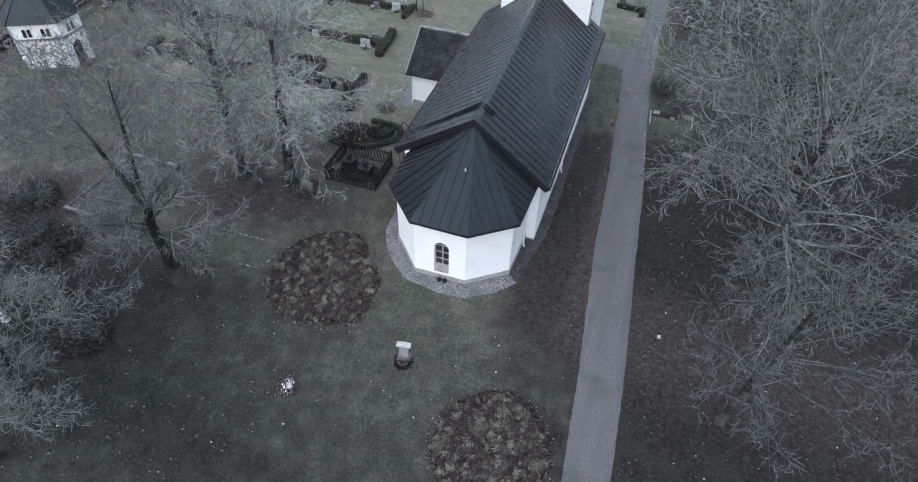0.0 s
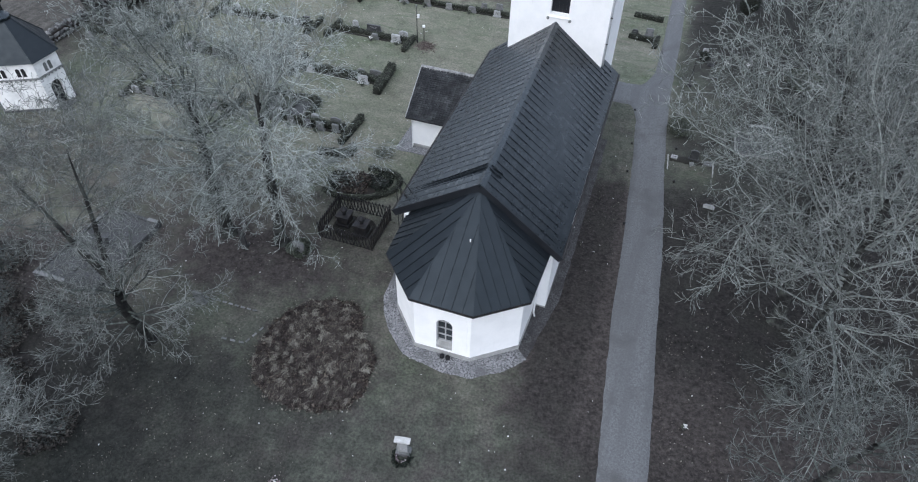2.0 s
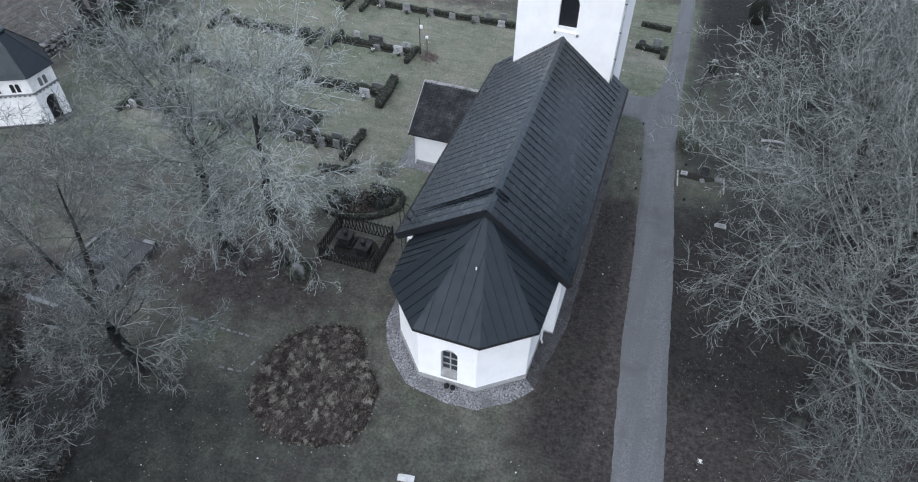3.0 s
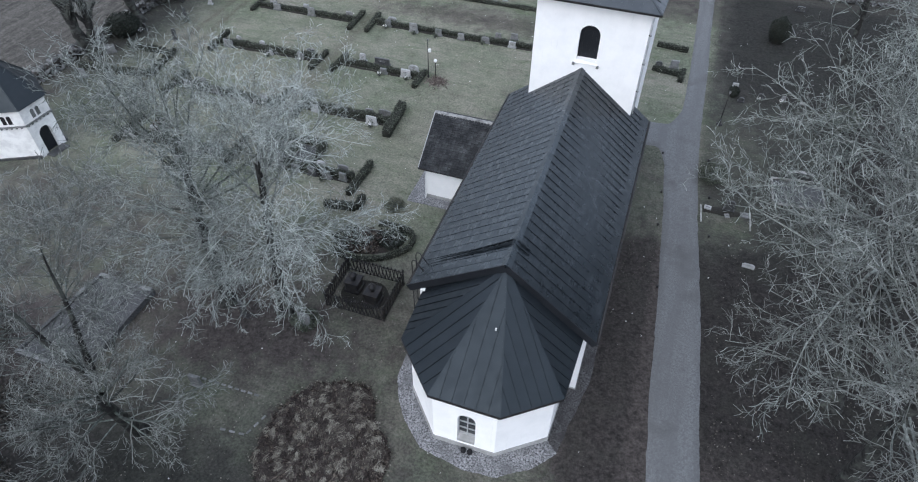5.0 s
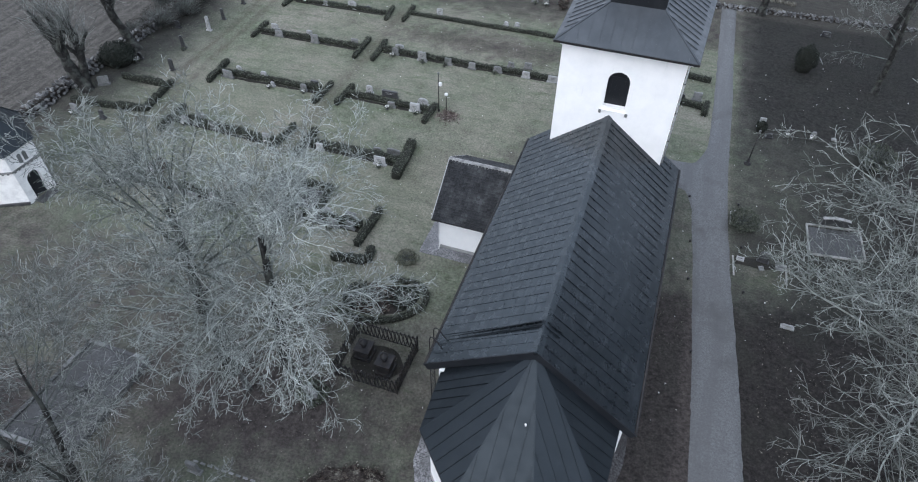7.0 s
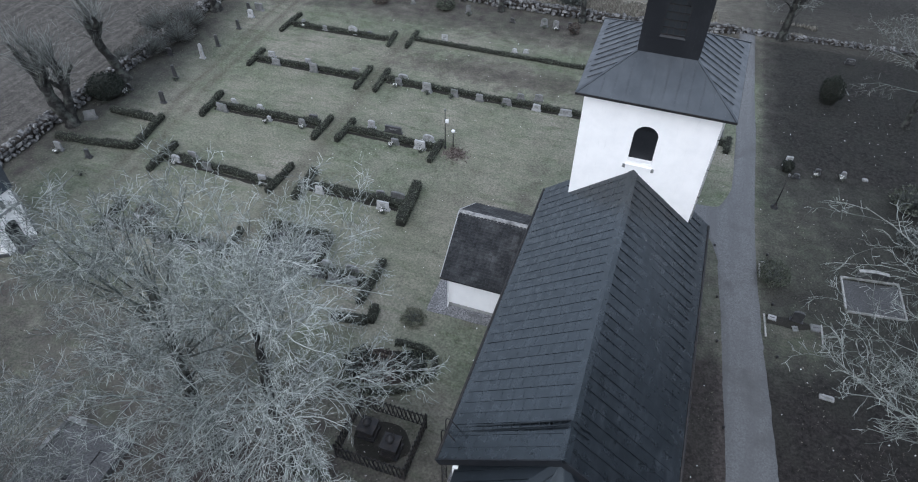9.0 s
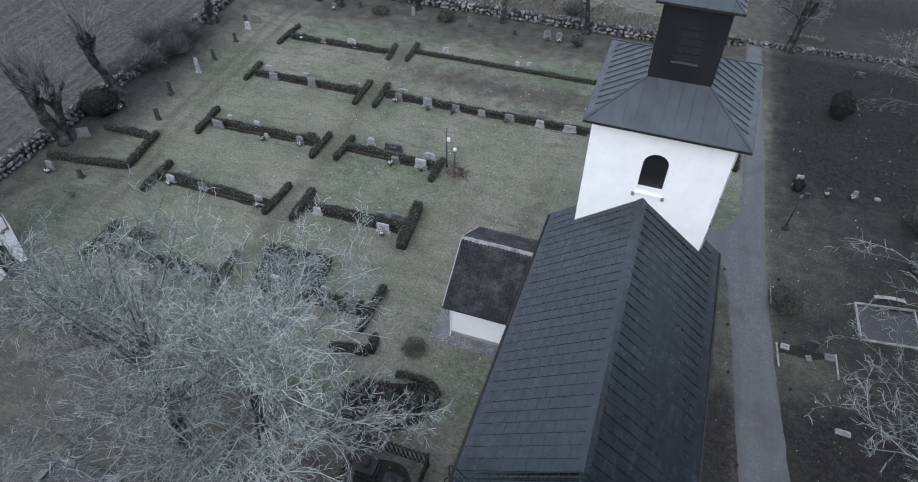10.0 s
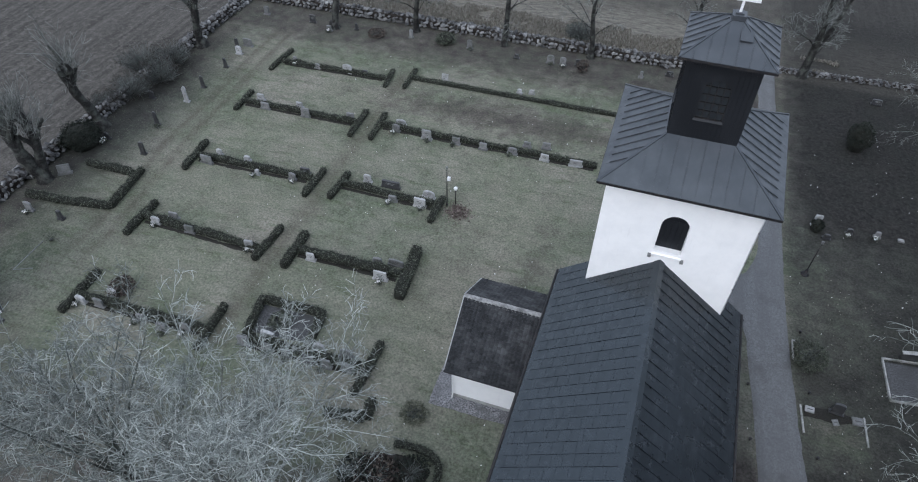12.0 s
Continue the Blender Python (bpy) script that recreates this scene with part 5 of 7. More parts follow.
# ---- hedges ----
def hedge_geo(lines, width, height, seed):
    """A clipped hedge along some lines: its dense inside as one mesh, and points on its skin for the leaves."""
    rng = np.random.default_rng(seed)
    g, skin, pieces = Geo(), [], []
    width, height = width * 0.74, height * 0.8
    prof = [(-0.46, 0.0), (-0.5, 0.5), (-0.48, 0.9), (-0.36, 1.0), (0, 1.0), (0.36, 1.0), (0.48, 0.9), (0.5, 0.5), (0.46, 0.0)]
    for line in lines:
        pts = resample(line, 0.25)
        base, n, face0 = len(g.v), len(prof), len(g.f)
        for i, p in enumerate(pts):
            d = (pts[min(i + 1, len(pts) - 1)] - pts[max(i - 1, 0)]).normalized()
            s = Vector((d.y, -d.x, 0))
            end = 0.8 if i in (0, len(pts) - 1) else 1.0
            for a, h in prof:
                k = 1 + 0.26 * noise.noise((p.x * 0.7 + a, p.y * 0.7, h * 2 + seed)) + 0.24 * noise.noise((p.x * 3.1 + a * 2, p.y * 3.1, h * 3 + seed))
                q = p + s * a * width * k * end
                g.v.append((q.x, q.y, gz(q.x, q.y) - 0.04 + h * height * k * (0.93 if end < 1 else 1)))
        for i in range(len(pts) - 1):
            for k in range(n - 1):
                g.f.append((base + i * n + k, base + i * n + k + 1, base + (i + 1) * n + k + 1, base + (i + 1) * n + k))
        g.f.append([base + k for k in range(n)][::-1])
        g.f.append([base + (len(pts) - 1) * n + k for k in range(n)])
        pieces.append(Geo().add(g.v[base:], [[k - base for k in f] for f in g.f[face0:]]))
        rows = np.array(g.v[base:]).reshape(len(pts), n, 3)
        m = int((len(pts) - 1) * 0.25 * 330 * (0.6 + width * 0.5))
        i, k = rng.integers(0, len(pts) - 1, m), rng.integers(0, n - 1, m)
        u, v = rng.uniform(0, 1, (m, 1)), rng.uniform(0, 1, (m, 1))
        p = (rows[i, k] * (1 - u) + rows[i + 1, k] * u) * (1 - v) + (rows[i, k + 1] * (1 - u) + rows[i + 1, k + 1] * u) * v
        skin.append(p + rng.normal(0, 0.06, p.shape))
    return pieces, np.concatenate(skin), rng


def hedge(lines, width, height, label, seed, group="grave hedges"):
    pieces, skin, rng = hedge_geo(lines, width, height, seed)
    t = thing("hedge", (0, 0, 0), label, "hedge", group)
    for g in pieces:
        part("hedge_body", g, MAT["hedge_shade_core"], t, soft=True)
    part("foliage", leaf_cloud("foliage", skin, 0.046, rng, MAT["hedge"]), None, t, "small dark evergreen leaves", kind="stuff")


LOW = "low clipped dark evergreen hedge behind a row of graves"
hedge([[(-35.55, 14.1), (-35.4, 10.3)], [(-35.3, 11.9), (-25.6, 12.2)], [(-25.7, 14.3), (-25.4, 10.6)]], 0.6, 0.6, LOW, 1)
hedge([[(-23.2, 12.4), (-15.2, 12.7)], [(-14.65, 14.7), (-14.8, 10.8)]], 0.62, 0.7, LOW, 2)
hedge([[(-23.1, 12.9), (-23.6, 15.5), (-19.2, 15.7), (-19.0, 13.1)]], 0.6, 0.62, "clipped hedge round three sides of a gravelled grave", 3)
hedge([[(-36.25, 21.4), (-36.25, 17.7)], [(-36.2, 19.8), (-26.3, 19.6)], [(-25.8, 22.0), (-26.1, 18.5)]], 0.6, 0.62, LOW, 4)
hedge([[(-23.8, 22.0), (-23.75, 18.5)], [(-23.6, 20.4), (-15.6, 20.45)], [(-15.5, 22.9), (-15.15, 18.7)]], 0.72, 0.7, "clipped dark evergreen hedge with a thick rounded end", 5)
hedge([[(-15.45, 23.1), (-15.1, 18.5)]], 1.0, 0.85, "thick rounded end of a clipped evergreen hedge", 55)
hedge([[(-37.0, 29.3), (-36.7, 25.5)], [(-36.6, 27.4), (-26.3, 27.8)], [(-25.85, 29.1), (-25.95, 25.7)]], 0.55, 0.6, LOW, 6)
hedge([[(-23.8, 29.3), (-24.0, 26.1)], [(-24.0, 28.1), (-15.8, 28.0)], [(-15.6, 29.0), (-15.7, 26.1)]], 0.6, 0.62, LOW, 7)
hedge([[(-37.4, 37.3), (-37.4, 34.2)], [(-37.3, 35.7), (-26.2, 35.95)], [(-26.0, 37.8), (-25.95, 33.9)]], 0.52, 0.55, LOW, 8)
hedge([[(-24.2, 37.9), (-24.1, 34.1)], [(-24.0, 36.4), (-5.0, 36.7)]], 0.52, 0.55, LOW, 9)
hedge([[(-37.55, 45.2), (-37.8, 41.2)], [(-37.4, 43.0), (-26.5, 43.4)], [(-26.4, 44.9), (-26.1, 42.0)]], 0.5, 0.5, LOW, 10)
hedge([[(-24.35, 45.8), (-24.3, 42.4)], [(-24.4, 44.3), (-4.0, 44.5)]], 0.5, 0.45, LOW, 11)
hedge([[(-44.6, 23.6), (-40.1, 23.65)], [(-39.75, 24.3), (-39.2, 19.8), (-42.7, 19.2), (-46.3, 18.9)]], 0.62, 0.7, "clipped hedge round a family grave by the stone wall", 12)
arc = [(-11.1 + 2.85 * math.cos(k) * math.cos(0.42) - 1.75 * math.sin(k) * math.sin(0.42), 6.9 + 2.85 * math.cos(k) * math.sin(0.42) + 1.75 * math.sin(k) * math.cos(0.42)) for k in (-2.9 + 4.3 * i / 24 for i in range(25))]
hedge([arc], 0.5, 0.4, "curved clipped hedge round a planted grave near the church", 13)
hedge([[(4.3, 36.9), (7.2, 36.5)], [(7.1, 37.4), (7.0, 35.4)], [(4.2, 41.5), (7.2, 41.2)]], 0.6, 0.6, LOW, 14)
hedge([[(-13.6, 10.9), (-13.4, 9.6)], [(-15.9, 9.2), (-13.6, 9.6)]], 0.7, 0.7, "short thick clipped hedge beside the trees", 17)


def patch(name, cx, cy, rx, ry, material, label, category, turn=0.0, seed=0, height=0.03, kind=""):
    """A low irregular patch lying on the ground."""
    g, n, rings = Geo(), 26, 4
    c, s = math.cos(turn), math.sin(turn)
    for r in range(1, rings + 1):
        for k in range(n):
            a = 2 * math.pi * k / n
            w = r / rings * (1 + 0.12 * noise.noise((math.cos(a) * 1.5 + seed, math.sin(a) * 1.5, 3)))
            x, y = rx * math.cos(a) * w, ry * math.sin(a) * w
            x, y = cx + c * x - s * y, cy + s * x + c * y
            g.v.append((x, y, gz(x, y) + height * (1 - (r / rings) ** 3) * (1 + 0.5 * noise.noise((x * 2, y * 2, seed))) + (0.012 if r < rings else -0.05)))
    g.v.append((cx, cy, gz(cx, cy) + height + 0.012))
    m = len(g.v) - 1
    g.f = [(m, k, (k + 1) % n) for k in range(n)]
    g.f += [(r * n + k, (r + 1) * n + k, (r + 1) * n + (k + 1) % n, r * n + (k + 1) % n) for r in range(rings - 1) for k in range(n)]
    return single(name, g, material, label, category, kind=kind, soft=True)


patch("soil_bed", -11.1, 6.9, 2.5, 1.4, MAT["soil"], "dark raked soil inside the oval hedge", "flower bed", 0.35, 2, 0.08)
single("gravel_plot", Geo().prism([(-23.1, 13.0, -0.06), (-19.3, 13.3, -0.06), (-19.5, 15.4, -0.06), (-23.3, 15.2, -0.06)], (0, 0, -0.2)), MAT["plot_gravel"], "grey gravel on a hedged grave", "grave plot")
def leaf_pile(cx, cy, r, n):
    rng = np.random.default_rng(77)
    q = rng.normal(0, r * 0.5, (n, 2)) + np.array([[cx, cy]])
    z = np.array([gz(a, b) + 0.02 + 0.1 * math.exp(-((a - cx) ** 2 + (b - cy) ** 2) / (r * r * 0.4)) * rng.random() for a, b in q])
    single("leaf_pile", leaf_cloud("leaf_pile", np.column_stack([q, z]), 0.055, rng, MAT["raked"], 1.3), None, "raked heap of pale reddish-brown leaves by the lamp", "leaf pile", kind="stuff")


leaf_pile(-14.1, 27.9, 0.95, 900)


def soil_strip(x0, y0, x1, y1, width, seed, label="narrow dark strip painted as the shade in front of a grave hedge"):
    """A dark uneven strip: painted shade at hedge feet, bare earth at graves."""
    a, b = Vector((x0, y0, 0)), Vector((x1, y1, 0))
    d = (b - a).normalized()
    s = Vector((-d.y, d.x, 0))
    g, n = Geo(), int((b - a).length / 0.3)
    for j in range(n + 1):
        p = a.lerp(b, j / n)
        w = width * (0.75 + 0.6 * noise.noise((p.x * 0.8, seed, 0)) + 0.3 * noise.noise((p.x * 3, seed, 5)))
        for k, (u, z) in enumerate(((-1, -0.04), (-0.85, 0.045), (0, 0.06), (0.85, 0.045), (1, -0.04))):
            q = p + s * u * max(w, 0.15) / 2
            g.v.append((q.x, q.y, gz(q.x, q.y) + z + (0.012 * noise.noise((q.x * 4, q.y * 4, 1)) if 0 < k < 4 else 0)))
    g.f = [(j * 5 + k + 1, j * 5 + k, (j + 1) * 5 + k, (j + 1) * 5 + k + 1) for j in range(n) for k in range(4)]
    single("soil_strip", g, MAT["soil_and_shade"], label, "flower bed", "soil strips", soft=True)


# These strips imitate the shade in front of the row hedges.
for k, (xa, ya, xb, yb) in enumerate(((-34.9, 11.35, -25.9, 11.65), (-23.0, 11.85, -15.3, 12.15), (-35.8, 19.25, -26.5, 19.05), (-23.4, 19.85, -15.9, 19.9), (-36.3, 26.85, -26.6, 27.25), (-23.7, 27.55, -16.0, 27.45), (-37.0, 35.2, -26.5, 35.45), (-23.7, 35.9, -5.2, 36.2), (-37.1, 42.6, -26.8, 43.0))):
    soil_strip(xa, ya + 0.12, xb, yb + 0.12, 0.4, k * 3)
soil_strip(10.35, 18.4, 13.6, 18.62, 1.05, 40, "band of bare black earth at the head of a kerbed grave")
soil_strip(15.3, 23.3, 18.7, 23.75, 0.8, 41, "band of bare black earth at the head of a kerbed grave")


# ---- planted beds ----
def heart(cx, cy, radii):
    """An outline round a centre from radii at even angles."""
    out, n = [], len(radii)
    for k in range(48):
        s = k / 48 * n
        i, f = int(s), s - int(s)
        f = f * f * (3 - 2 * f)
        r = (radii[i % n] * (1 - f) + radii[(i + 1) % n] * f) * (1 + 0.03 * math.sin(k * 2.3))
        a = 2 * math.pi * k / 48
        out.append((cx + r * math.cos(a), cy + r * math.sin(a)))
    return out


def tuft_mesh(p, z, rng, seed, blades=28):
    """Drooping tufts of narrow withered blades, one tuft round each point."""
    m = len(p)
    tone = np.array([0.45 + 0.25 * noise.noise((x * 0.9, y * 0.9, seed)) + 0.75 * noise.noise((x * 3.2, y * 3.2, seed + 2)) for x, y in p])
    tone = np.clip(tone + rng.normal(0, 0.12, m), 0, 1)
    r = rng.uniform(0.22, 0.46, (m, 1)) * rng.uniform(0.5, 1.1, (m, blades))
    comb = np.array([-1.9 + 2.2 * noise.noise((x * 0.5, y * 0.5, seed + 5)) for x, y in p])[:, None] + rng.normal(0, 0.4, (m, 1))
    a = comb + rng.normal(0, 0.38, (m, blades))
    d = np.stack([np.cos(a), np.sin(a), np.zeros_like(a)], -1)
    s = np.stack([-np.sin(a), np.cos(a), np.zeros_like(a)], -1)
    c = np.column_stack([p, z])[:, None, :] + rng.normal(0, 1, (m, blades, 3)) * np.array([0.07, 0.07, 0.03])
    up = np.array([0, 0, 1.0])
    lift = rng.uniform(0.05, 0.16, (m, blades, 1))
    rows = [(c, 0.008), (c + d * r[..., None] * 0.55 + up * lift, 0.015), (c + d * r[..., None] + up * (lift * 0.35 - 0.02), 0.006)]
    verts = np.stack([q + s * w * k for q, w in rows for k in (-1, 1)], 2).reshape(-1, 3)
    i = np.arange(m * blades)[:, None] * 6
    quads = np.concatenate([i + np.array([[0, 1, 3, 2]]), i + np.array([[2, 3, 5, 4]])])
    me = fast_mesh("straw_growth", verts, quads, MAT["bed_tuft"])
    me.attributes.new("tone", "FLOAT", "POINT").data.foreach_set("value", np.repeat(tone, blades * 6).astype(np.float32))
    return me


def bed(cx, cy, radii, seed, label):
    rng = np.random.default_rng(seed)
    edge, size = heart(cx, cy, radii), sum(radii) / len(radii)
    t = thing("planted_bed", (0, 0, 0), label, "flower bed", "planted beds")
    g, n, rings = Geo(), len(edge), 7
    for r in range(1, rings + 1):
        for x, y in edge:
            u = r / rings
            px, py = cx + (x - cx) * u, cy + (y - cy) * u
            h = 0.34 * (1 - u ** 6) * (1 + 0.3 * noise.noise((px * 1.6, py * 1.6, seed)))
            g.v.append((px, py, gz(px, py) + h + (0.01 if r < rings else -0.05)))
    g.v.append((cx, cy, gz(cx, cy) + 0.36))
    m = len(g.v) - 1
    g.f = [(m, k, (k + 1) % n) for k in range(n)]
    g.f += [(r * n + k, (r + 1) * n + k, (r + 1) * n + (k + 1) % n, r * n + (k + 1) % n) for r in range(rings - 1) for k in range(n)]
    part("bed_mound", g, MAT["bed_core"], t, "dark soil", soft=True)
    e = np.array(edge)

    def inside(m, k=1.0):
        i, u, v = rng.integers(0, n, m), k * np.sqrt(rng.uniform(0, 1, (m, 1))), rng.uniform(0, 1, (m, 1))
        q = np.array([[cx, cy]]) * (1 - u) + (e[i] * (1 - v) + e[(i + 1) % n] * v) * u
        return q, np.array([gz(x, y) for x, y in q]) + 0.34 * (1 - u[:, 0] ** 6)

    p, z = inside(int(9000 * (size / 3.6) ** 2))
    part("withered_growth", leaf_cloud("withered_growth", np.column_stack([p, z + rng.uniform(-0.02, 0.1, len(p))]), 0.055, rng, MAT["bed"], 1.6), None, t, "withered reddish-brown perennial leaves", kind="stuff")
    p, z = inside(int(760 * (size / 3.6) ** 2), 0.93)
    part("straw_growth", tuft_mesh(p, z, rng, seed), None, t, "drooping straw-coloured tufts", kind="stuff")
    e3 = rng.integers(0, n, 700)
    q = e[e3] + rng.normal(0, 0.13, (700, 2))
    zz = np.array([gz(x, y) for x, y in q]) + rng.uniform(0.0, 0.12, 700)
    part("dry_edging", leaf_cloud("dry_edging", np.column_stack([q, zz]), 0.05, rng, MAT["fallen"], 1.2), None, t, "dry stalks along the edge", kind="stuff")


bed(-6.8, -7.6, [3.2, 2.45, 3.75, 3.75, 3.75, 4.2, 4.0, 4.2], 5, "heart-shaped bed of withered brown perennials in the grass")
bed(6.4, -15.5, [3.04, 3.0, 3.4, 3.2, 3.3, 3.35, 3.4, 3.2], 6, "rounded bed of withered brown perennials beside the path")


# ---- gravestones ----
def stone_outline(w, h, style):
    if style == "round":
        return [(-w / 2, 0), (w / 2, 0)] + [(w / 2 * math.cos(math.pi * k / 8), h - w / 4 + w / 4 * math.sin(math.pi * k / 8)) for k in range(9)]
    if style == "arch":
        return [(-w / 2, 0), (w / 2, 0), (w / 2, h * 0.72)] + [(w / 2 * math.cos(math.pi * k / 8), h * 0.72 + h * 0.28 * math.sin(math.pi * k / 8)) for k in range(1, 8)] + [(-w / 2, h * 0.72)]
    if style == "slant":
        return [(-w / 2, 0), (w / 2, 0), (w / 2, h * 0.86), (w * 0.2, h), (-w / 2, h * 0.95)]
    if style == "tall":
        return [(-w / 2, 0), (w / 2, 0), (w * 0.4, h * 0.92), (w * 0.2, h), (-w * 0.2, h), (-w * 0.4, h * 0.92)]
    return [(-w / 2, 0), (w / 2, 0), (w / 2 - 0.02, h - 0.02), (w / 2 - 0.05, h), (-w / 2 + 0.05, h), (-w / 2 + 0.02, h - 0.02)]


def gravestone(x, y, w=0.8, h=0.75, style="flat", mat="granite_mid", turn=0.0, d=0.16, lean=0.0, group="gravestones", label=""):
    names = {"granite": "pale grey granite", "granite_mid": "grey granite", "granite_dark": "dark polished granite"}
    shapes = {"round": "round-shouldered", "arch": "arched", "slant": "rough-topped", "tall": "tall tapered", "flat": "low rectangular"}
    t = thing("gravestone", (x, y, gz(x, y)), label or f"{shapes[style]} {names[mat]} gravestone on a low stone base", "gravestone", group, turn=turn)
    m = pose(0, 0, 0.12, lean, 0, 0)
    o = stone_outline(w, h, style)
    g = Geo()
    n = len(o)
    inset = [(u * 0.96, 0.015 + v * 0.972) for u, v in o]
    q = [m @ Vector((u, -d / 2, v)) for u, v in inset] + [m @ Vector((u, -d / 2 + 0.02, v)) for u, v in o] + [m @ Vector((u, d / 2 - 0.02, v)) for u, v in o] + [m @ Vector((u, d / 2, v)) for u, v in inset]
    f = [list(range(n)), list(range(4 * n - 1, 3 * n - 1, -1))]
    for k in range(3):
        f += [(k * n + i, k * n + n + i, k * n + n + (i + 1) % n, k * n + (i + 1) % n) for i in range(n)]
    slab = part("slab", g.add(q, f), MAT[mat], t)
    part("base_stone", Geo().box(-w / 2 - 0.07, -d / 2 - 0.07, -0.12, w / 2 + 0.07, d / 2 + 0.07, 0.13), MAT[mat], t)
    if w > 0.55 and style != "tall":
        for k, ww in enumerate((0.5, 0.36)):
            part("inscription", Geo().box(-w * ww / 2, -d / 2 - 0.004, 0.12 + h * (0.62 - 0.2 * k), w * ww / 2, -d / 2 + 0.01, 0.12 + h * (0.67 - 0.2 * k), pose(0, 0, 0, lean)), MAT["granite_dark" if mat != "granite_dark" else "granite"], slab, "worn line of lettering")
    return t


def flowers(x, y, seed, white=True, size=0.28, label=""):
    """A pot of flowers or a wreath at the foot of a stone."""
    rng = np.random.default_rng(seed)
    t = thing("grave_flowers", (x, y, gz(x, y)), label or ("white flowers in a low pot on a grave" if white else "evergreen sprays and dry plants on a grave"), "flowers", "grave flowers")
    part("pot", Geo().lathe((0, 0, -0.03), [(0.09, 0), (0.13, 0.14), (0.12, 0.16)], 9), MAT["granite_dark"], t, soft=True)
    p = rng.normal(0, size * 0.42, (90, 3))
    p[:, 2] = 0.16 + np.abs(p[:, 2]) * 0.8
    part("greenery", leaf_cloud("greenery", p, 0.05, rng, MAT["hedge"]), None, t, "dark sprigs", kind="stuff")
    if white:
        p = rng.normal(0, size * 0.3, (26, 3))
        p[:, 2] = 0.26 + np.abs(p[:, 2]) * 0.6
        part("blossom", leaf_cloud("blossom", p, 0.055, rng, MAT["flower"]), None, t, "white blossoms", kind="stuff")


G, M, D = "granite", "granite_mid", "granite_dark"


def stone_row(rows, group, seed):
    rng = random.Random(seed)
    for x, y, w, h, style, mat, flower in rows:
        gravestone(x, y, w * 0.88, h * 0.9, style, mat, rng.uniform(-5, 5), rng.uniform(0.13, 0.2), rng.uniform(-3, 3), group)
        if flower:
            flowers(x + rng.uniform(-0.25, 0.25), y - 0.42, seed * 50 + int(abs(x) * 7), flower > 1)


stone_row([(-34.8, 11.5, 0.8, 0.6, "arch", G, 2), (-33.4, 11.6, 0.75, 0.75, "slant", M, 0), (-33.2, 12.6, 0.8, 0.7, "round", G, 0), (-30.1, 11.5, 0.6, 0.6, "flat", M, 2), (-28.4, 11.3, 0.8, 0.6, "round", M, 1), (-27.0, 11.75, 0.7, 0.6, "flat", M, 2), (-31.8, 12.0, 0.6, 0.3, "flat", G, 0)], "graves in the first row", 1)
stone_row([(-22.9, 12.0, 0.8, 0.75, "flat", M, 0), (-21.75, 13.0, 1.1, 0.5, "arch", G, 0), (-21.3, 12.05, 0.75, 0.7, "flat", M, 1), (-19.9, 12.05, 0.65, 0.65, "slant", M, 1), (-18.45, 12.1, 0.75, 0.7, "flat", D, 0), (-17.25, 12.1, 0.8, 0.7, "flat", M, 1), (-15.95, 12.3, 0.7, 0.65, "flat", M, 0), (-18.2, 13.1, 0.8, 0.65, "arch", G, 0), (-16.4, 13.25, 1.0, 0.6, "arch", M, 0)], "graves in the first row", 2)
stone_row([(-34.9, 19.5, 0.85, 0.6, "arch", G, 2), (-34.0, 20.4, 0.9, 0.5, "flat", M, 0), (-31.95, 19.45, 0.85, 0.65, "flat", M, 0), (-27.0, 19.5, 0.75, 0.75, "flat", G, 2), (-22.3, 19.85, 0.7, 0.65, "flat", G, 0), (-17.75, 21.1, 0.75, 0.5, "arch", M, 0), (-16.95, 19.75, 1.1, 0.8, "flat", G, 2), (-16.4, 21.3, 1.3, 0.55, "arch", M, 0)], "graves in the second row", 3)
stone_row([(-35.45, 26.9, 1.2, 0.7, "flat", M, 0), (-35.1, 28.2, 0.6, 0.5, "round", G, 0), (-32.5, 28.25, 0.6, 0.4, "arch", G, 0), (-30.8, 26.95, 0.4, 0.4, "flat", G, 2), (-27.8, 27.3, 0.7, 0.65, "round", M, 2), (-27.2, 28.3, 0.9, 0.5, "flat", D, 0), (-22.0, 28.95, 0.7, 0.75, "round", G, 1)], "graves in the third row", 4)
stone_row([(-20.0, 28.95, 1.7, 0.6, "flat", D, 0), (-19.25, 27.5, 0.75, 0.5, "flat", M, 2), (-17.05, 27.6, 1.05, 0.8, "flat", G, 2), (-16.75, 28.8, 1.1, 0.6, "round", G, 0)], "graves in the third row", 5)
stone_row([(-36.0, 36.4, 0.8, 0.6, "flat", G, 0), (-34.9, 35.3, 1.0, 0.65, "flat", M, 0), (-32.1, 36.5, 0.7, 0.5, "flat", G, 0), (-30.9, 35.4, 0.9, 0.9, "flat", M, 0), (-26.95, 36.3, 0.8, 0.65, "flat", M, 1), (-22.45, 36.0, 0.75, 0.7, "round", M, 2), (-22.4, 37.0, 1.0, 0.5, "arch", G, 0), (-19.55, 35.8, 1.0, 0.95, "flat", G, 1)], "graves in the fourth row", 6)
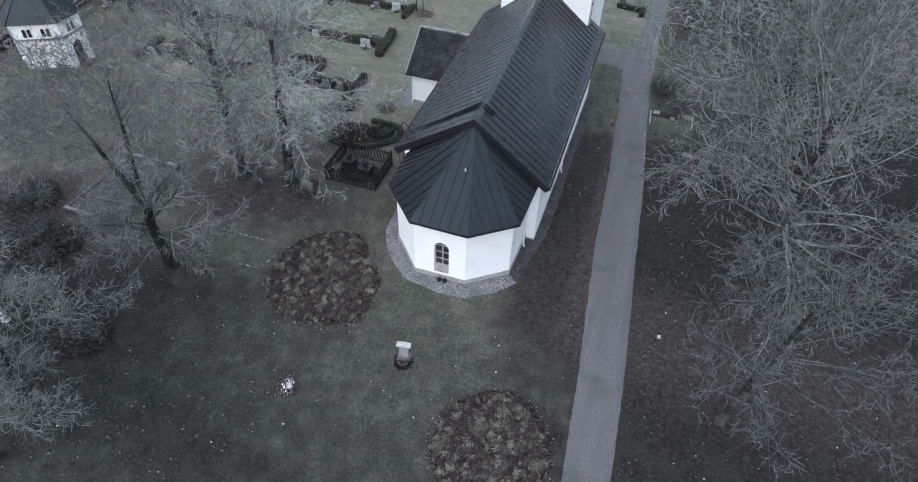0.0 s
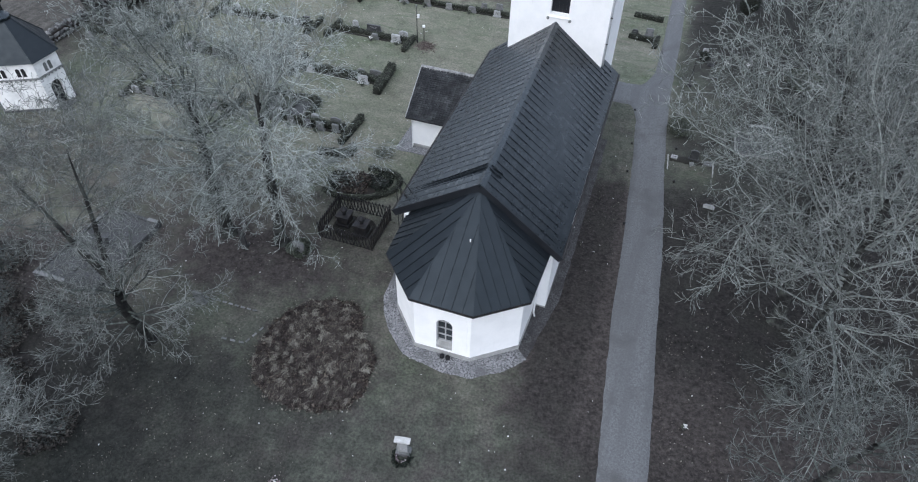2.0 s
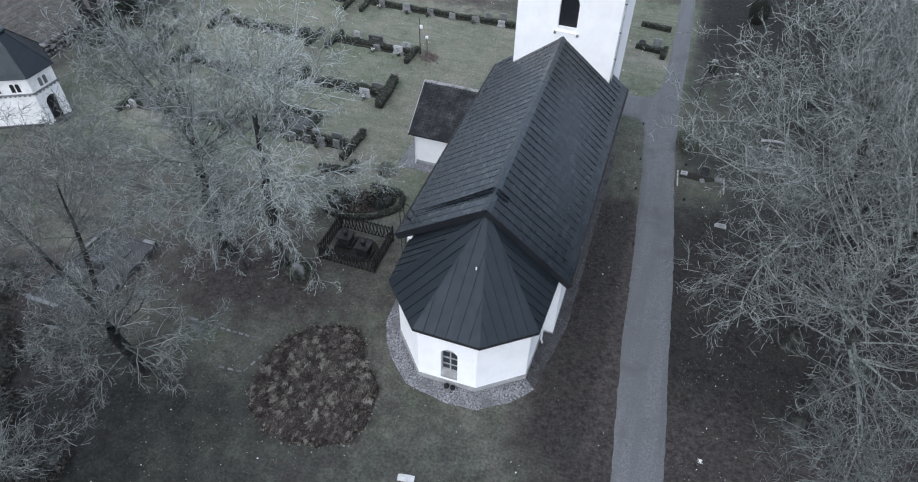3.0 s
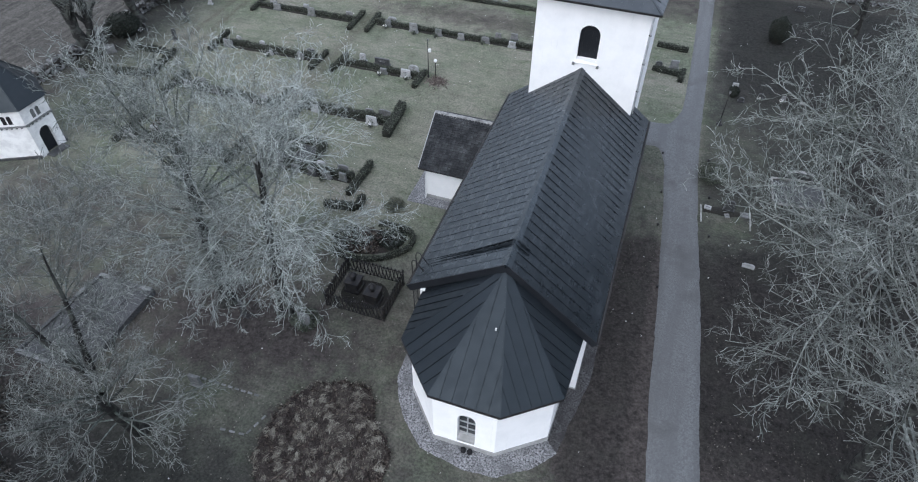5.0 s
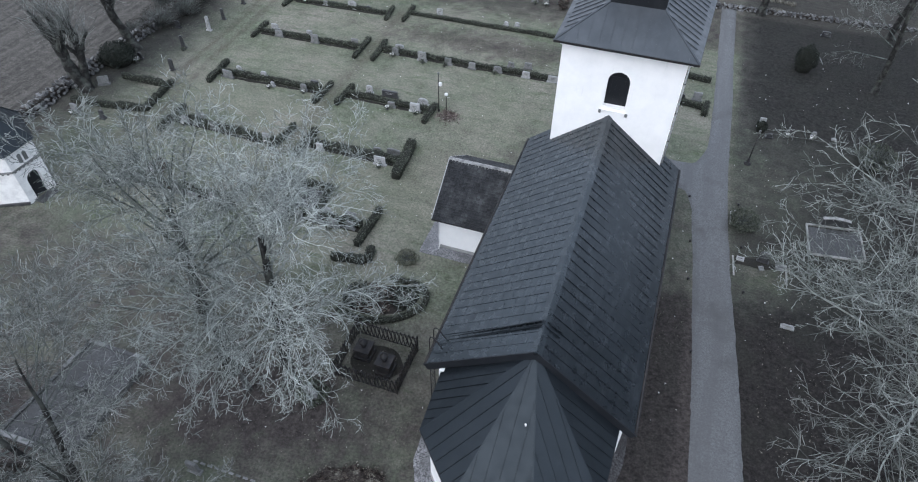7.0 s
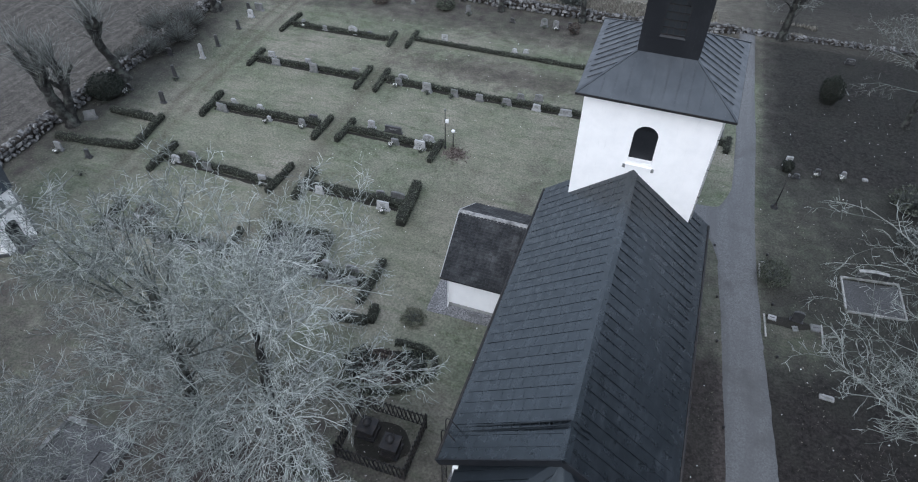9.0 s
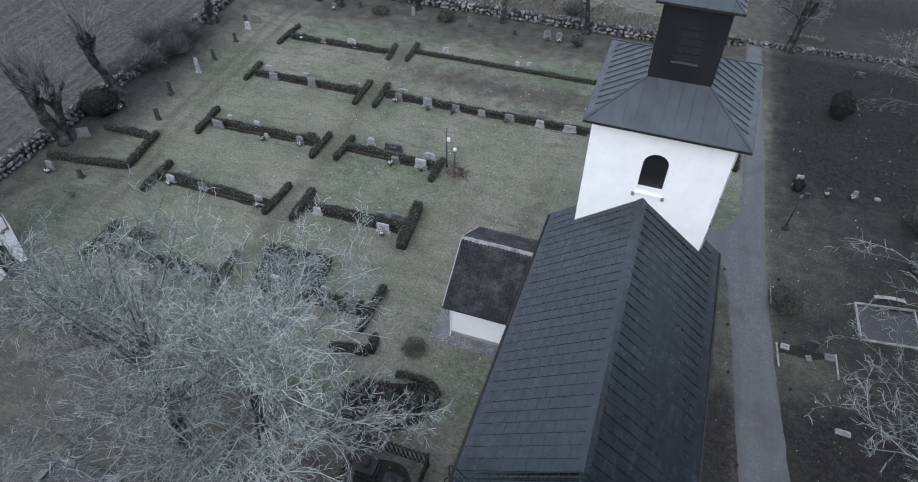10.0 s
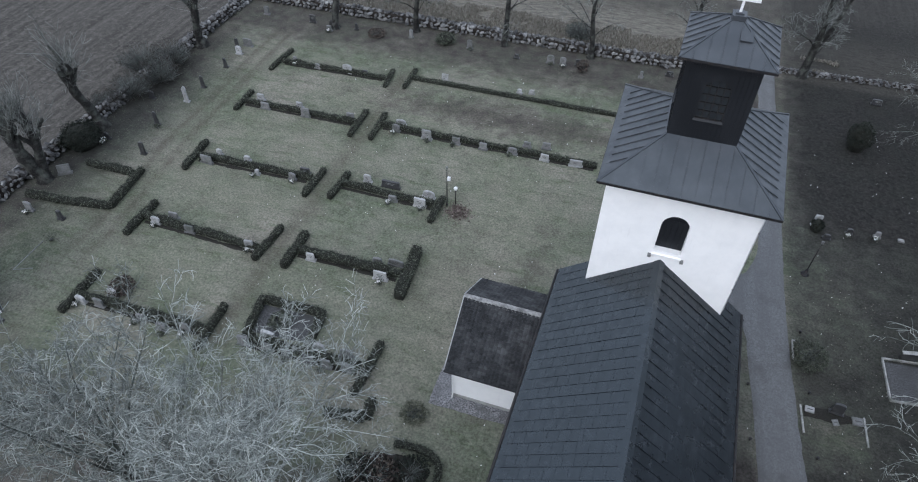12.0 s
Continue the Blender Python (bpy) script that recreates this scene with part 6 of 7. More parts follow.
stone_row([(-16.95, 35.95, 0.8, 0.65, "flat", M, 1), (-14.55, 36.0, 0.75, 0.6, "flat", M, 0), (-12.05, 36.2, 0.9, 0.6, "arch", M, 1), (-9.3, 36.2, 0.8, 0.6, "flat", G, 0), (-11.1, 37.5, 0.7, 0.5, "flat", M, 0), (-9.5, 37.75, 0.8, 0.6, "flat", M, 0), (-6.7, 36.3, 1.2, 0.6, "flat", G, 0)], "graves in the fourth row", 7)
stone_row([(-36.2, 43.3, 0.5, 0.6, "round", M, 2), (-33.6, 43.0, 0.6, 0.5, "round", M, 0), (-30.5, 43.25, 1.1, 0.9, "round", G, 0), (-28.7, 43.4, 0.6, 0.5, "round", D, 0), (-21.0, 44.7, 0.75, 0.9, "flat", G, 0), (-13.8, 45.2, 0.5, 0.4, "arch", G, 0), (-12.7, 45.5, 0.5, 0.35, "arch", G, 0)], "graves in the fifth row", 8)
stone_row([(-44.0, 51.3, 0.64, 0.94, "round", M, 0), (-38.4, 51.3, 0.72, 0.86, "slant", D, 0), (-35.9, 50.2, 0.64, 0.55, "flat", M, 2), (-33.3, 51.4, 0.28, 0.7, "tall", D, 0), (-27.2, 51.7, 0.4, 0.86, "round", M, 0), (-20.75, 51.6, 0.6, 0.94, "round", M, 1), (-12.3, 51.5, 0.8, 0.86, "arch", M, 1), (-11.05, 51.5, 0.68, 0.86, "round", M, 2), (-9.6, 51.9, 0.56, 0.62, "flat", D, 0), (-15.7, 51.3, 0.48, 0.39, "flat", D, 0), (-3.4, 51.8, 0.4, 0.62, "tall", M, 0), (-0.8, 53.0, 0.72, 0.39, "flat", D, 0)], "old graves along the west wall", 9)
stone_row([(-42.3, 42.9, 0.7, 0.9, "round", G, 0), (-42.3, 44.6, 1.1, 0.8, "flat", M, 0), (-43.2, 44.0, 0.5, 1.0, "tall", D, 0), (-42.2, 40.3, 0.4, 1.0, "tall", D, 0), (-42.2, 36.5, 0.42, 1.3, "tall", D, 0), (-42.3, 34.0, 0.5, 1.6, "tall", G, 0), (-45.6, 33.4, 0.6, 0.8, "slant", D, 0), (-42.6, 30.1, 0.45, 1.4, "tall", D, 1), (-41.1, 26.2, 0.45, 1.2, "round", D, 0), (-45.3, 27.0, 0.5, 0.6, "round", D, 2), (-41.9, 17.6, 0.5, 0.8, "tall", D, 0), (-44.8, 17.6, 0.7, 0.8, "slant", M, 2)], "old graves along the north wall", 10)
stone_row([(12.45, 34.05, 0.5, 0.35, "round", D, 0), (14.05, 35.1, 0.42, 0.45, "round", D, 2), (16.0, 35.4, 0.4, 0.45, "round", M, 2), (17.65, 35.5, 0.3, 0.08, "flat", G, 0), (4.8, 37.1, 0.7, 0.8, "round", D, 2), (6.2, 37.7, 0.9, 0.8, "flat", M, 0), (12.15, 18.8, 0.75, 0.85, "round", D, 0), (13.7, 13.35, 0.75, 0.14, "flat", G, 0), (17.8, 54.2, 0.9, 0.5, "slant", D, 0)], "graves south of the path", 11)
stone_row([(-15.55, -6.95, 0.75, 0.95, "flat", M, 0), (-15.7, -1.75, 0.55, 1.5, "tall", D, 0), (-11.85, -1.15, 0.9, 1.15, "round", M, 1)], "graves east of the church", 12)
capped = gravestone(0.0, -11.95, 0.54, 1.15, "flat", G, 10, 0.24, 0, "graves east of the church", "tall pale granite gravestone with a projecting white cap")
part("cap", Geo().prism([(-0.4, -0.16, 1.25), (0.4, -0.16, 1.25), (0.41, -0.16, 1.31), (0.22, -0.16, 1.36), (-0.22, -0.16, 1.36), (-0.41, -0.16, 1.31)], (0, 0.32, 0)), MAT["pale_stone"], capped, "smooth white stone cap")
part("foot_stone", Geo().prism([(-0.4, -0.24, -0.05), (0.4, -0.24, -0.05), (0.4, -0.24, 0.18), (0.3, -0.24, 0.3), (-0.3, -0.24, 0.3), (-0.4, -0.24, 0.18)], (0, 0.48, 0)), MAT["granite_mid"], capped, "grey sloping foot")


def wreath(x, y, r, seed, label):
    """A ring of evergreen sprays with a few pale flowers, lying on the ground."""
    rng = np.random.default_rng(seed)
    t = thing("grave_wreath", (x, y, gz(x, y)), label, "wreath", "grave flowers")
    a = rng.uniform(0, 6.28, 300)
    q = rng.normal(0, r * 0.2, 300) + r
    part("sprays", leaf_cloud("sprays", np.column_stack([q * np.cos(a), q * np.sin(a), rng.uniform(0.0, 0.2, 300)]), 0.06, rng, MAT["evergreen"], 1.5), None, t, "dark evergreen sprays", kind="stuff")
    a = rng.uniform(0, 6.28, 70)
    part("blossom", leaf_cloud("blossom", np.column_stack([r * 0.7 * np.cos(a), r * 0.7 * np.sin(a), rng.uniform(0.1, 0.28, 70)]), 0.05, rng, MAT["heather"], 1.2), None, t, "pale heather", kind="stuff")


wreath(0.05, -12.3, 0.38, 950, "dark evergreen wreath with pale heather at a gravestone's foot")
gravestone(-45.4, 22.0, 0.95, 0.7, "flat", M, 35, 0.2, -14, "old graves along the north wall", "pale grey stone slab leaning against the wall")
heather = thing("heather_clump", (-5.36, -16.0, gz(-5.36, -16)), "clump of pale flowering heather on a small grave", "flowers", "grave flowers")
rng_h = np.random.default_rng(900)
for k, (mat, n, z0, sx, sy) in enumerate((("hedge", 160, 0.06, 0.26, 0.3), ("heather", 260, 0.16, 0.2, 0.26), ("flower", 60, 0.26, 0.14, 0.2))):
    q = rng_h.normal(size=(n, 3)) * np.array([sx, sy, 0.05]) + np.array([0.03 * k, 0.07 * k, z0])
    part("greenery" if k == 0 else "blossom", leaf_cloud("heather", q, 0.05, rng_h, MAT[mat]), None, heather, ("dark sprigs", "pinkish grey heather", "white blossoms")[k], kind="stuff")
flowers(-40.95, 15.55, 901, False, 0.6)
flowers(-45.2, 26.3, 902, True, 0.5)
flowers(13.6, -5.7, 903, True, 0.15)
flowers(-25.9, 5.7, 904, True, 0.25)
flowers(-23.8, 6.4, 905, True, 0.25)

gravestone(11.75, 35.3, 0.55, 0.9, "flat", G, 3, 0.14, 0, "graves south of the path", "pale granite gravestone behind a small dark conifer")


def lying_slab(x, y, w, d, h, mat, label, turn=0.0):
    """A flat stone tablet with bevelled edges and a worn line on it."""
    t = thing("stone_tablet", (x, y, gz(x, y)), label, "gravestone", "graves south of the path", turn=turn)
    part("tablet", Geo().prism([(-w / 2, -d / 2, h - 0.03), (w / 2, -d / 2, h - 0.03), (w / 2, d / 2, h + 0.02), (-w / 2, d / 2, h + 0.02)], (0, 0, -h)), MAT[mat], t)
    part("inscription", Geo().box(-w * 0.3, -0.03, h - 0.03, w * 0.3, 0.03, h + 0.008), MAT["granite_dark" if mat != "granite_dark" else "granite_mid"], t, "worn line of lettering")
    return t


lying_slab(10.68, 18.5, 0.5, 0.36, 0.16, "granite", "small pale flat grave tablet on bare black earth", -4)
lying_slab(13.3, 18.55, 0.62, 0.48, 0.14, "granite_mid", "flat dull grey grave tablet on bare black earth", 5)
lying_slab(12.08, 18.1, 0.34, 0.34, 0.1, "granite_mid", "small grey stone at a dark headstone's foot", 20)
back_stone = thing("family_gravestone", (17.05, 24.25, gz(17, 24.2)), "broad dark gravestone with a bowed pale top edge", "gravestone", "graves south of the path", turn=6)
bow = [(-0.95 + 0.19 * k, 0.55 + 0.2 * math.sin(math.pi * (0.12 + 0.76 * k / 10))) for k in range(11)]
part("slab", Geo().prism([(u, -0.1, v) for u, v in bow] + [(0.95, -0.1, -0.1), (-0.95, -0.1, -0.1)], (0, 0.2, 0)), MAT["granite_dark"], back_stone)
for (ua, va), (ub, vb) in zip(bow, bow[1:]):
    part("coping", Geo().beam((ua, 0, va + 0.03), (ub, 0, vb + 0.03), 0.26, 0.06), MAT["kerb"], back_stone, "pale stone coping")

# ---- kerbed plots ----


def kerb_frame(points, w, h, mat, label, closed=True, group="kerbed graves", step=1.3, fill=0.98):
    t = thing("grave_kerb", (0, 0, 0), label, "grave kerb", group)
    pts = points + points[:1] if closed else points
    for (xa, ya), (xb, yb) in zip(pts, pts[1:]):
        d = Vector((xb - xa, yb - ya, 0)).normalized() * (w / 2 - 0.003)
        a, b = Vector((xa, ya, gz(xa, ya) + h / 2 - 0.06)) - d, Vector((xb, yb, gz(xb, yb) + h / 2 - 0.06)) + d
        n = max(1, round((b - a).length / step))
        for k in range(n):
            part("kerb_stone", Geo().beam(a.lerp(b, (k + 0.5 - fill / 2) / n), a.lerp(b, (k + 0.5 + fill / 2) / n), w, h), MAT[mat], t)


kerb_frame([(15.14, 23.8), (15.26, 20.7), (18.9, 21.15), (18.75, 24.3)], 0.1, 0.2, "kerb", "pale stone kerb round a gravelled grave")
single("gravel_plot", Geo().prism([(15.23, 23.5, -0.02), (15.35, 20.8, -0.02), (18.82, 21.24, -0.02), (18.68, 23.9, -0.02)], (0, 0, -0.15)), MAT["plot_gravel"], "dull grey gravel inside a grave kerb", "grave plot", at=(0, 0, 0.02))
kerb_frame([(13.74, 17.1), (13.68, 18.95)], 0.09, 0.12, "kerb", "low broken stone kerb round a grassy grave", False)
kerb_frame([(-16.0, -6.5), (-11.9, -6.43)], 0.1, 0.13, "granite_mid", "broken line of small grey kerb stones round a grassy grave", False, step=0.42, fill=0.62)
kerb_frame([(10.15, 23.5), (9.86, 23.45), (9.87, 22.0)], 0.09, 0.16, "kerb", "short pale stone kerb along the path", False)
kerb_frame([(10.2, 18.7), (10.33, 16.9)], 0.09, 0.14, "kerb", "short pale stone kerb along the path", False)
kerb_frame([(-40.2, 12.9), (-41.35, 12.35), (-41.5, 15.3)], 0.06, 0.08, "granite_mid", "low pale kerb of an old grave", False)
kerb_frame([(17.3, 48.2), (16.9, 50.6)], 0.07, 0.1, "granite_mid", "low pale kerb of an old grave", False)

kerb_frame([(-10.9, -7.3), (-11.35, -8.73), (-12.9, -8.87)], 0.1, 0.13, "granite_mid", "broken line of small grey kerb stones round a grassy grave", False, step=0.5, fill=0.55)
# raised family plot
plot = thing("raised_plot", (0, 0, 0), "raised family plot with a concrete rim and grey gravel", "grave plot")
for xa, ya, xb, yb in ((-26.5, -8.6, -22.1, -8.6), (-22.1, -8.6, -22.1, -2.2), (-22.1, -2.2, -26.0, -2.2), (-26.0, -2.2, -26.5, -8.6)):
    d = Vector((xb - xa, yb - ya, 0)).normalized() * 0.1
    part("rim", Geo().beam(Vector((xa, ya, 0.42)) - d, Vector((xb, yb, 0.42)) + d, 0.22, 0.52), MAT["plot_gravel"], plot, "weathered concrete rim")
part("gravel_fill", Geo().prism([(-26.42, -8.5, 0.55), (-22.2, -8.5, 0.55), (-22.2, -2.3, 0.55), (-25.95, -2.3, 0.55)], (0, 0, -0.4)), MAT["plot_gravel"], plot, "dull grey gravel")
for x, y, w, d, h in ((-25.0, -6.6, 1.5, 2.2, 0.1), (-23.6, -3.6, 0.9, 0.9, 0.08)):
    part("stone_slab", Geo().box(x - w / 2, y - d / 2, 0.55, x + w / 2, y + d / 2, 0.55 + h), MAT["plot_gravel"], plot, "flat weathered grey grave slab")
part("corner_stone", Geo().box(-24.55, -5.2, 0.55, -23.75, -4.95, 1.25), MAT["granite_dark"], plot, "dark headstone")
for xa, ya, xb, yb in ((-26.55, -8.62, -25.3, -8.62), (-25.26, -8.62, -24.2, -8.62), (-26.0, -2.2, -24.9, -2.2), (-22.9, -2.2, -22.1, -2.2), (-26.05, -2.9, -26.15, -4.2)):
    part("rim_cap", Geo().beam((xa, ya, 0.7), (xb, yb, 0.7), 0.26, 0.06), MAT["granite_mid"], plot, "pale rim capping")
part("divider", Geo().beam((-26.2, -5.3, 0.56), (-22.2, -5.5, 0.56), 0.2, 0.24), MAT["plot_gravel"], plot, "low concrete divider")


# ---- iron fence with monuments ----
fence = thing("iron_fence", (-9.45, 2.35, gz(-9.4, 2.3)), "black cast-iron lattice fence round two dark monuments", "fence")
FX, FY, FH = 1.95, 1.6, 1.2
corners = [(-FX, -FY), (FX, -FY), (FX, FY), (-FX, FY)]
for (xa, ya), (xb, yb) in zip(corners, corners[1:] + corners[:1]):
    a, b = Vector((xa, ya, 0)), Vector((xb, yb, 0))
    n = round((b - a).length / 0.26)
    for k in range(n):
        p, q = a.lerp(b, k / n), a.lerp(b, (k + 1) / n)
        part("lattice_bar", Geo().beam(p + Vector((0, 0, 0.08)), q + Vector((0, 0, FH + 0.12)), 0.06, 0.045), MAT["iron"], fence)
        part("lattice_bar", Geo().beam(q + Vector((0, 0, 0.08)), p + Vector((0, 0, FH + 0.12)), 0.06, 0.045), MAT["iron"], fence)
    for z in (0.12, FH - 0.05):
        part("rail", Geo().beam(a + Vector((0, 0, z)), b + Vector((0, 0, z)), 0.04, 0.05), MAT["iron"], fence)
    part("post", Geo().lathe(a, [(0.06, -0.1), (0.05, 0.3), (0.05, FH), (0.09, FH + 0.05), (0.02, FH + 0.28)], 8), MAT["iron"], fence, soft=True)
patch("soil_bed", -9.45, 2.35, 1.9, 1.5, MAT["soil_and_shade"], "dark bare soil inside the iron fence", "flower bed", 0, 4, 0.03)
for x, y, h in ((-8.75, 2.0, 0.95), (-10.35, 2.6, 0.8)):
    t = thing("monument", (x, y, gz(x, y)), "dark stone urn monument on a square pedestal", "monument", "fenced monuments")
    part("pedestal", Geo().box(-0.5, -0.5, -0.1, 0.5, 0.5, 0.25).box(-0.4, -0.4, 0.25, 0.4, 0.4, h).box(-0.48, -0.48, h, 0.48, 0.48, h + 0.12), MAT["iron"], t)
    part("urn", Geo().lathe((0, 0, h + 0.12), [(0.16, 0), (0.08, 0.08), (0.24, 0.28), (0.26, 0.4), (0.16, 0.5), (0.1, 0.56), (0.02, 0.66)], 12), MAT["iron"], t, soft=True)


# ---- lamps and posts ----
def lamp_post(x, y, h, label, head="lantern"):
    t = thing("lamp_post", (x, y, gz(x, y)), label, "lamp post", "churchyard lamps")
    part("pole", Geo().tube([(0, 0, -0.1), (0, 0, h)], [0.05, 0.035], 8), MAT["iron"], t, soft=True)
    part("foot", Geo().lathe((0, 0, -0.05), [(0.1, 0), (0.09, 0.25), (0.05, 0.32)], 8), MAT["iron"], t, soft=True)
    part("lamp_head", Geo().lathe((0, 0, h), [(0.035, 0), (0.08, 0.08), (0.1, 0.2), (0.08, 0.24), (0.02, 0.29)], 10), MAT["granite_mid"], t, "grey lamp head", soft=True)
    return t


lamp = lamp_post(-15.1, 28.35, 3.6, "slim dark lamp post with a small white box")
part("switch_box", Geo().box(0.05, -0.09, 2.62, 0.28, 0.09, 2.9).beam((0, 0, 2.78), (0.1, 0, 2.78), 0.05, 0.05), MAT["white_metal"], lamp, "white metal box")
path_lamp = lamp_post(10.84, 29.8, 3.0, "slim dark lamp post on a dark round base beside the path")
part("base_stone", Geo().lathe((0, 0, -0.05), [(0.3, 0), (0.28, 0.12), (0.13, 0.18), (0.1, 0.5), (0.07, 0.56)], 12), MAT["iron"], path_lamp, "dark round base", soft=True)
t = thing("water_post", (-14.55, 28.75, gz(-14.5, 28.7)), "thin post with a white round top beside the lamp", "post")
part("pole", Geo().tube([(0, 0, -0.1), (0, 0, 1.5)], 0.04, 8), MAT["iron"], t, soft=True)
part("round_top", Geo().lathe((0, 0, 1.45), [(0.06, 0), (0.14, 0.06), (0.16, 0.19), (0.1, 0.27), (0.02, 0.3)], 12), MAT["lamp_glass"], t, "white round top", soft=True)
marker = single("path_marker", Geo().lathe((0, 0, -0.05), [(0.07, 0), (0.07, 0.14), (0.09, 0.16), (0.09, 0.22), (0.02, 0.25)], 8), MAT["iron"], "short black marker post at the edge of the path", "marker post", "path markers", at=(6.78, 24.05, gz(7, 24.1)))
for x, y in ((7.24, 19.17), (7.43, 15.45), (10.35, 24.3), (10.71, 19.7), (10.98, 15.43), (8.1, 9.4)):
    copy_thing(marker, pose(x, y, gz(x, y)))


# ---- shrubs ----
def shrub(x, y, r, h, seed, mat, label, twiggy=False, leaf=0.06, count=1500):
    rng = np.random.default_rng(seed)
    t = thing("shrub", (x, y, gz(x, y)), label, "shrub", "shrubs")
    p = rng.normal(size=(count, 3))
    p /= np.linalg.norm(p, axis=1, keepdims=True)
    p *= rng.uniform(0.55, 1.0, (count, 1)) ** 0.5
    bump = np.array([1 + 0.25 * noise.noise((a * 1.8 + seed, b * 1.8, c * 1.8)) for a, b, c in p])[:, None]
    p = p * bump * np.array([[r, r, h / 2]]) + np.array([[0, 0, h / 2]])
    p = p[p[:, 2] > 0.02]
    if not twiggy:
        g = Geo().lathe((0, 0, 0), [(r * 0.6, 0), (r * 0.82, h * 0.3), (r * 0.78, h * 0.6), (r * 0.4, h * 0.85), (0.05, h * 0.92)], 12)
        part("shrub_body", g, MAT["hedge_shade_core"], t, soft=True)
    else:
        stems = [(np.array([[0, 0, 0], q * 0.5 + rng.normal(0, 0.05, 3), q]), np.array([0.02, 0.012, 0.005])) for q in p[:140 if r < 1.45 else 700]]
        part("twig_mass", tubes("twig_mass", stems, 3, MAT["twig_dull"]), None, t, "thin bare stems", kind="stuff")
    part("foliage", leaf_cloud("foliage", p, leaf, rng, MAT[mat], 1.3), None, t, kind="stuff")


shrub(15.35, 46.4, 1.05, 2.6, 1, "evergreen", "dark rounded evergreen shrub on the lawn", leaf=0.04, count=3200)
shrub(-46.6, 25.6, 1.7, 2.0, 2, "evergreen", "broad dark evergreen shrub against the stone wall", leaf=0.05, count=4000)
shrub(10.65, 22.1, 1.15, 1.2, 3, "hedge", "loose dark shrub beside the path kerb", True, 0.045, 1500)
shrub(11.72, 34.75, 0.5, 1.0, 25, "evergreen", "small dark conifer in front of a pale gravestone", leaf=0.04, count=700)
shrub(-21.5, 14.2, 0.75, 0.7, 24, "hedge", "dark low planting in the middle of a gravelled grave", True, 0.06, 500)
shrub(-11.6, 6.7, 1.3, 0.45, 21, "bed", "low withered plants inside the curved hedge", True, 0.07, 900)
shrub(-9.9, 7.4, 1.1, 0.5, 22, "evergreen", "low dark plants inside the curved hedge", True, 0.06, 600)
shrub(-12.7, 6.6, 1.1, 0.6, 23, "evergreen", "low dark plants inside the curved hedge", True, 0.06, 600)
shrub(-11.0, 10.8, 0.8, 0.55, 4, "tuft", "low rounded mossy shrub on the lawn", True, 0.04, 900)
for x, y, r, h, k in ((-47.6, 33.2, 2.1, 2.1, 5), (-46.7, 36.2, 2.2, 2.2, 6), (-47.4, 39.2, 2.2, 2.3, 51), (-49.3, 37.4, 2.5, 2.6, 52), (-48.6, 30.8, 1.6, 1.6, 53)):
    shrub(x, y, r, h, k, "undergrowth", "tangled bare thicket by the stone wall", True, 0.04, 900)
shrub(-10.6, 57.5, 1.5, 1.6, 7, "twig_dull", "bare bush beyond the west wall", True, 0.05, 900)
shrub(-23.5, 52.0, 1.1, 0.9, 8, "hedge", "low dark evergreen shrub by the west wall", False, 0.06, 900)
shrub(-33.0, 13.3, 0.9, 0.8, 9, "bed", "low brown shrub behind the graves", True, 0.05, 900)
shrub(-11.9, -0.9, 0.9, 0.7, 10, "hedge", "low ivy round an old gravestone", True, 0.06, 900)
shrub(-9.0, 51.0, 0.6, 1.3, 11, "bed", "small brown shrub beside a gravestone", True, 0.05, 500)
shrub(-30.8, 51.0, 1.0, 0.6, 12, "bed", "low brown shrub beside a gravestone", True, 0.05, 600)
shrub(20.5, 33, 1.6, 1.7, 13, "hedge", "loose dark undergrowth at the edge of the wood", True, 0.06, 900)
shrub(20.2, 28.5, 1.4, 1.4, 14, "twig_dull", "loose bare undergrowth at the edge of the wood", True, 0.06, 900)

for x, y, r, h, k in ((-27.5, -11.5, 1.9, 1.2, 31), (-25.0, -13.4, 1.7, 1.0, 32), (-29.5, -8.6, 1.9, 1.3, 33), (-22.6, -15.6, 1.5, 0.8, 34), (-24.2, -10.8, 1.2, 0.6, 35), (-18.0, -17.0, 1.3, 0.7, 36)):
    shrub(x, y, r * 1.15, h * 0.8, k, "undergrowth", "low tangled undergrowth with withered brown leaves", True, 0.06, 1100)


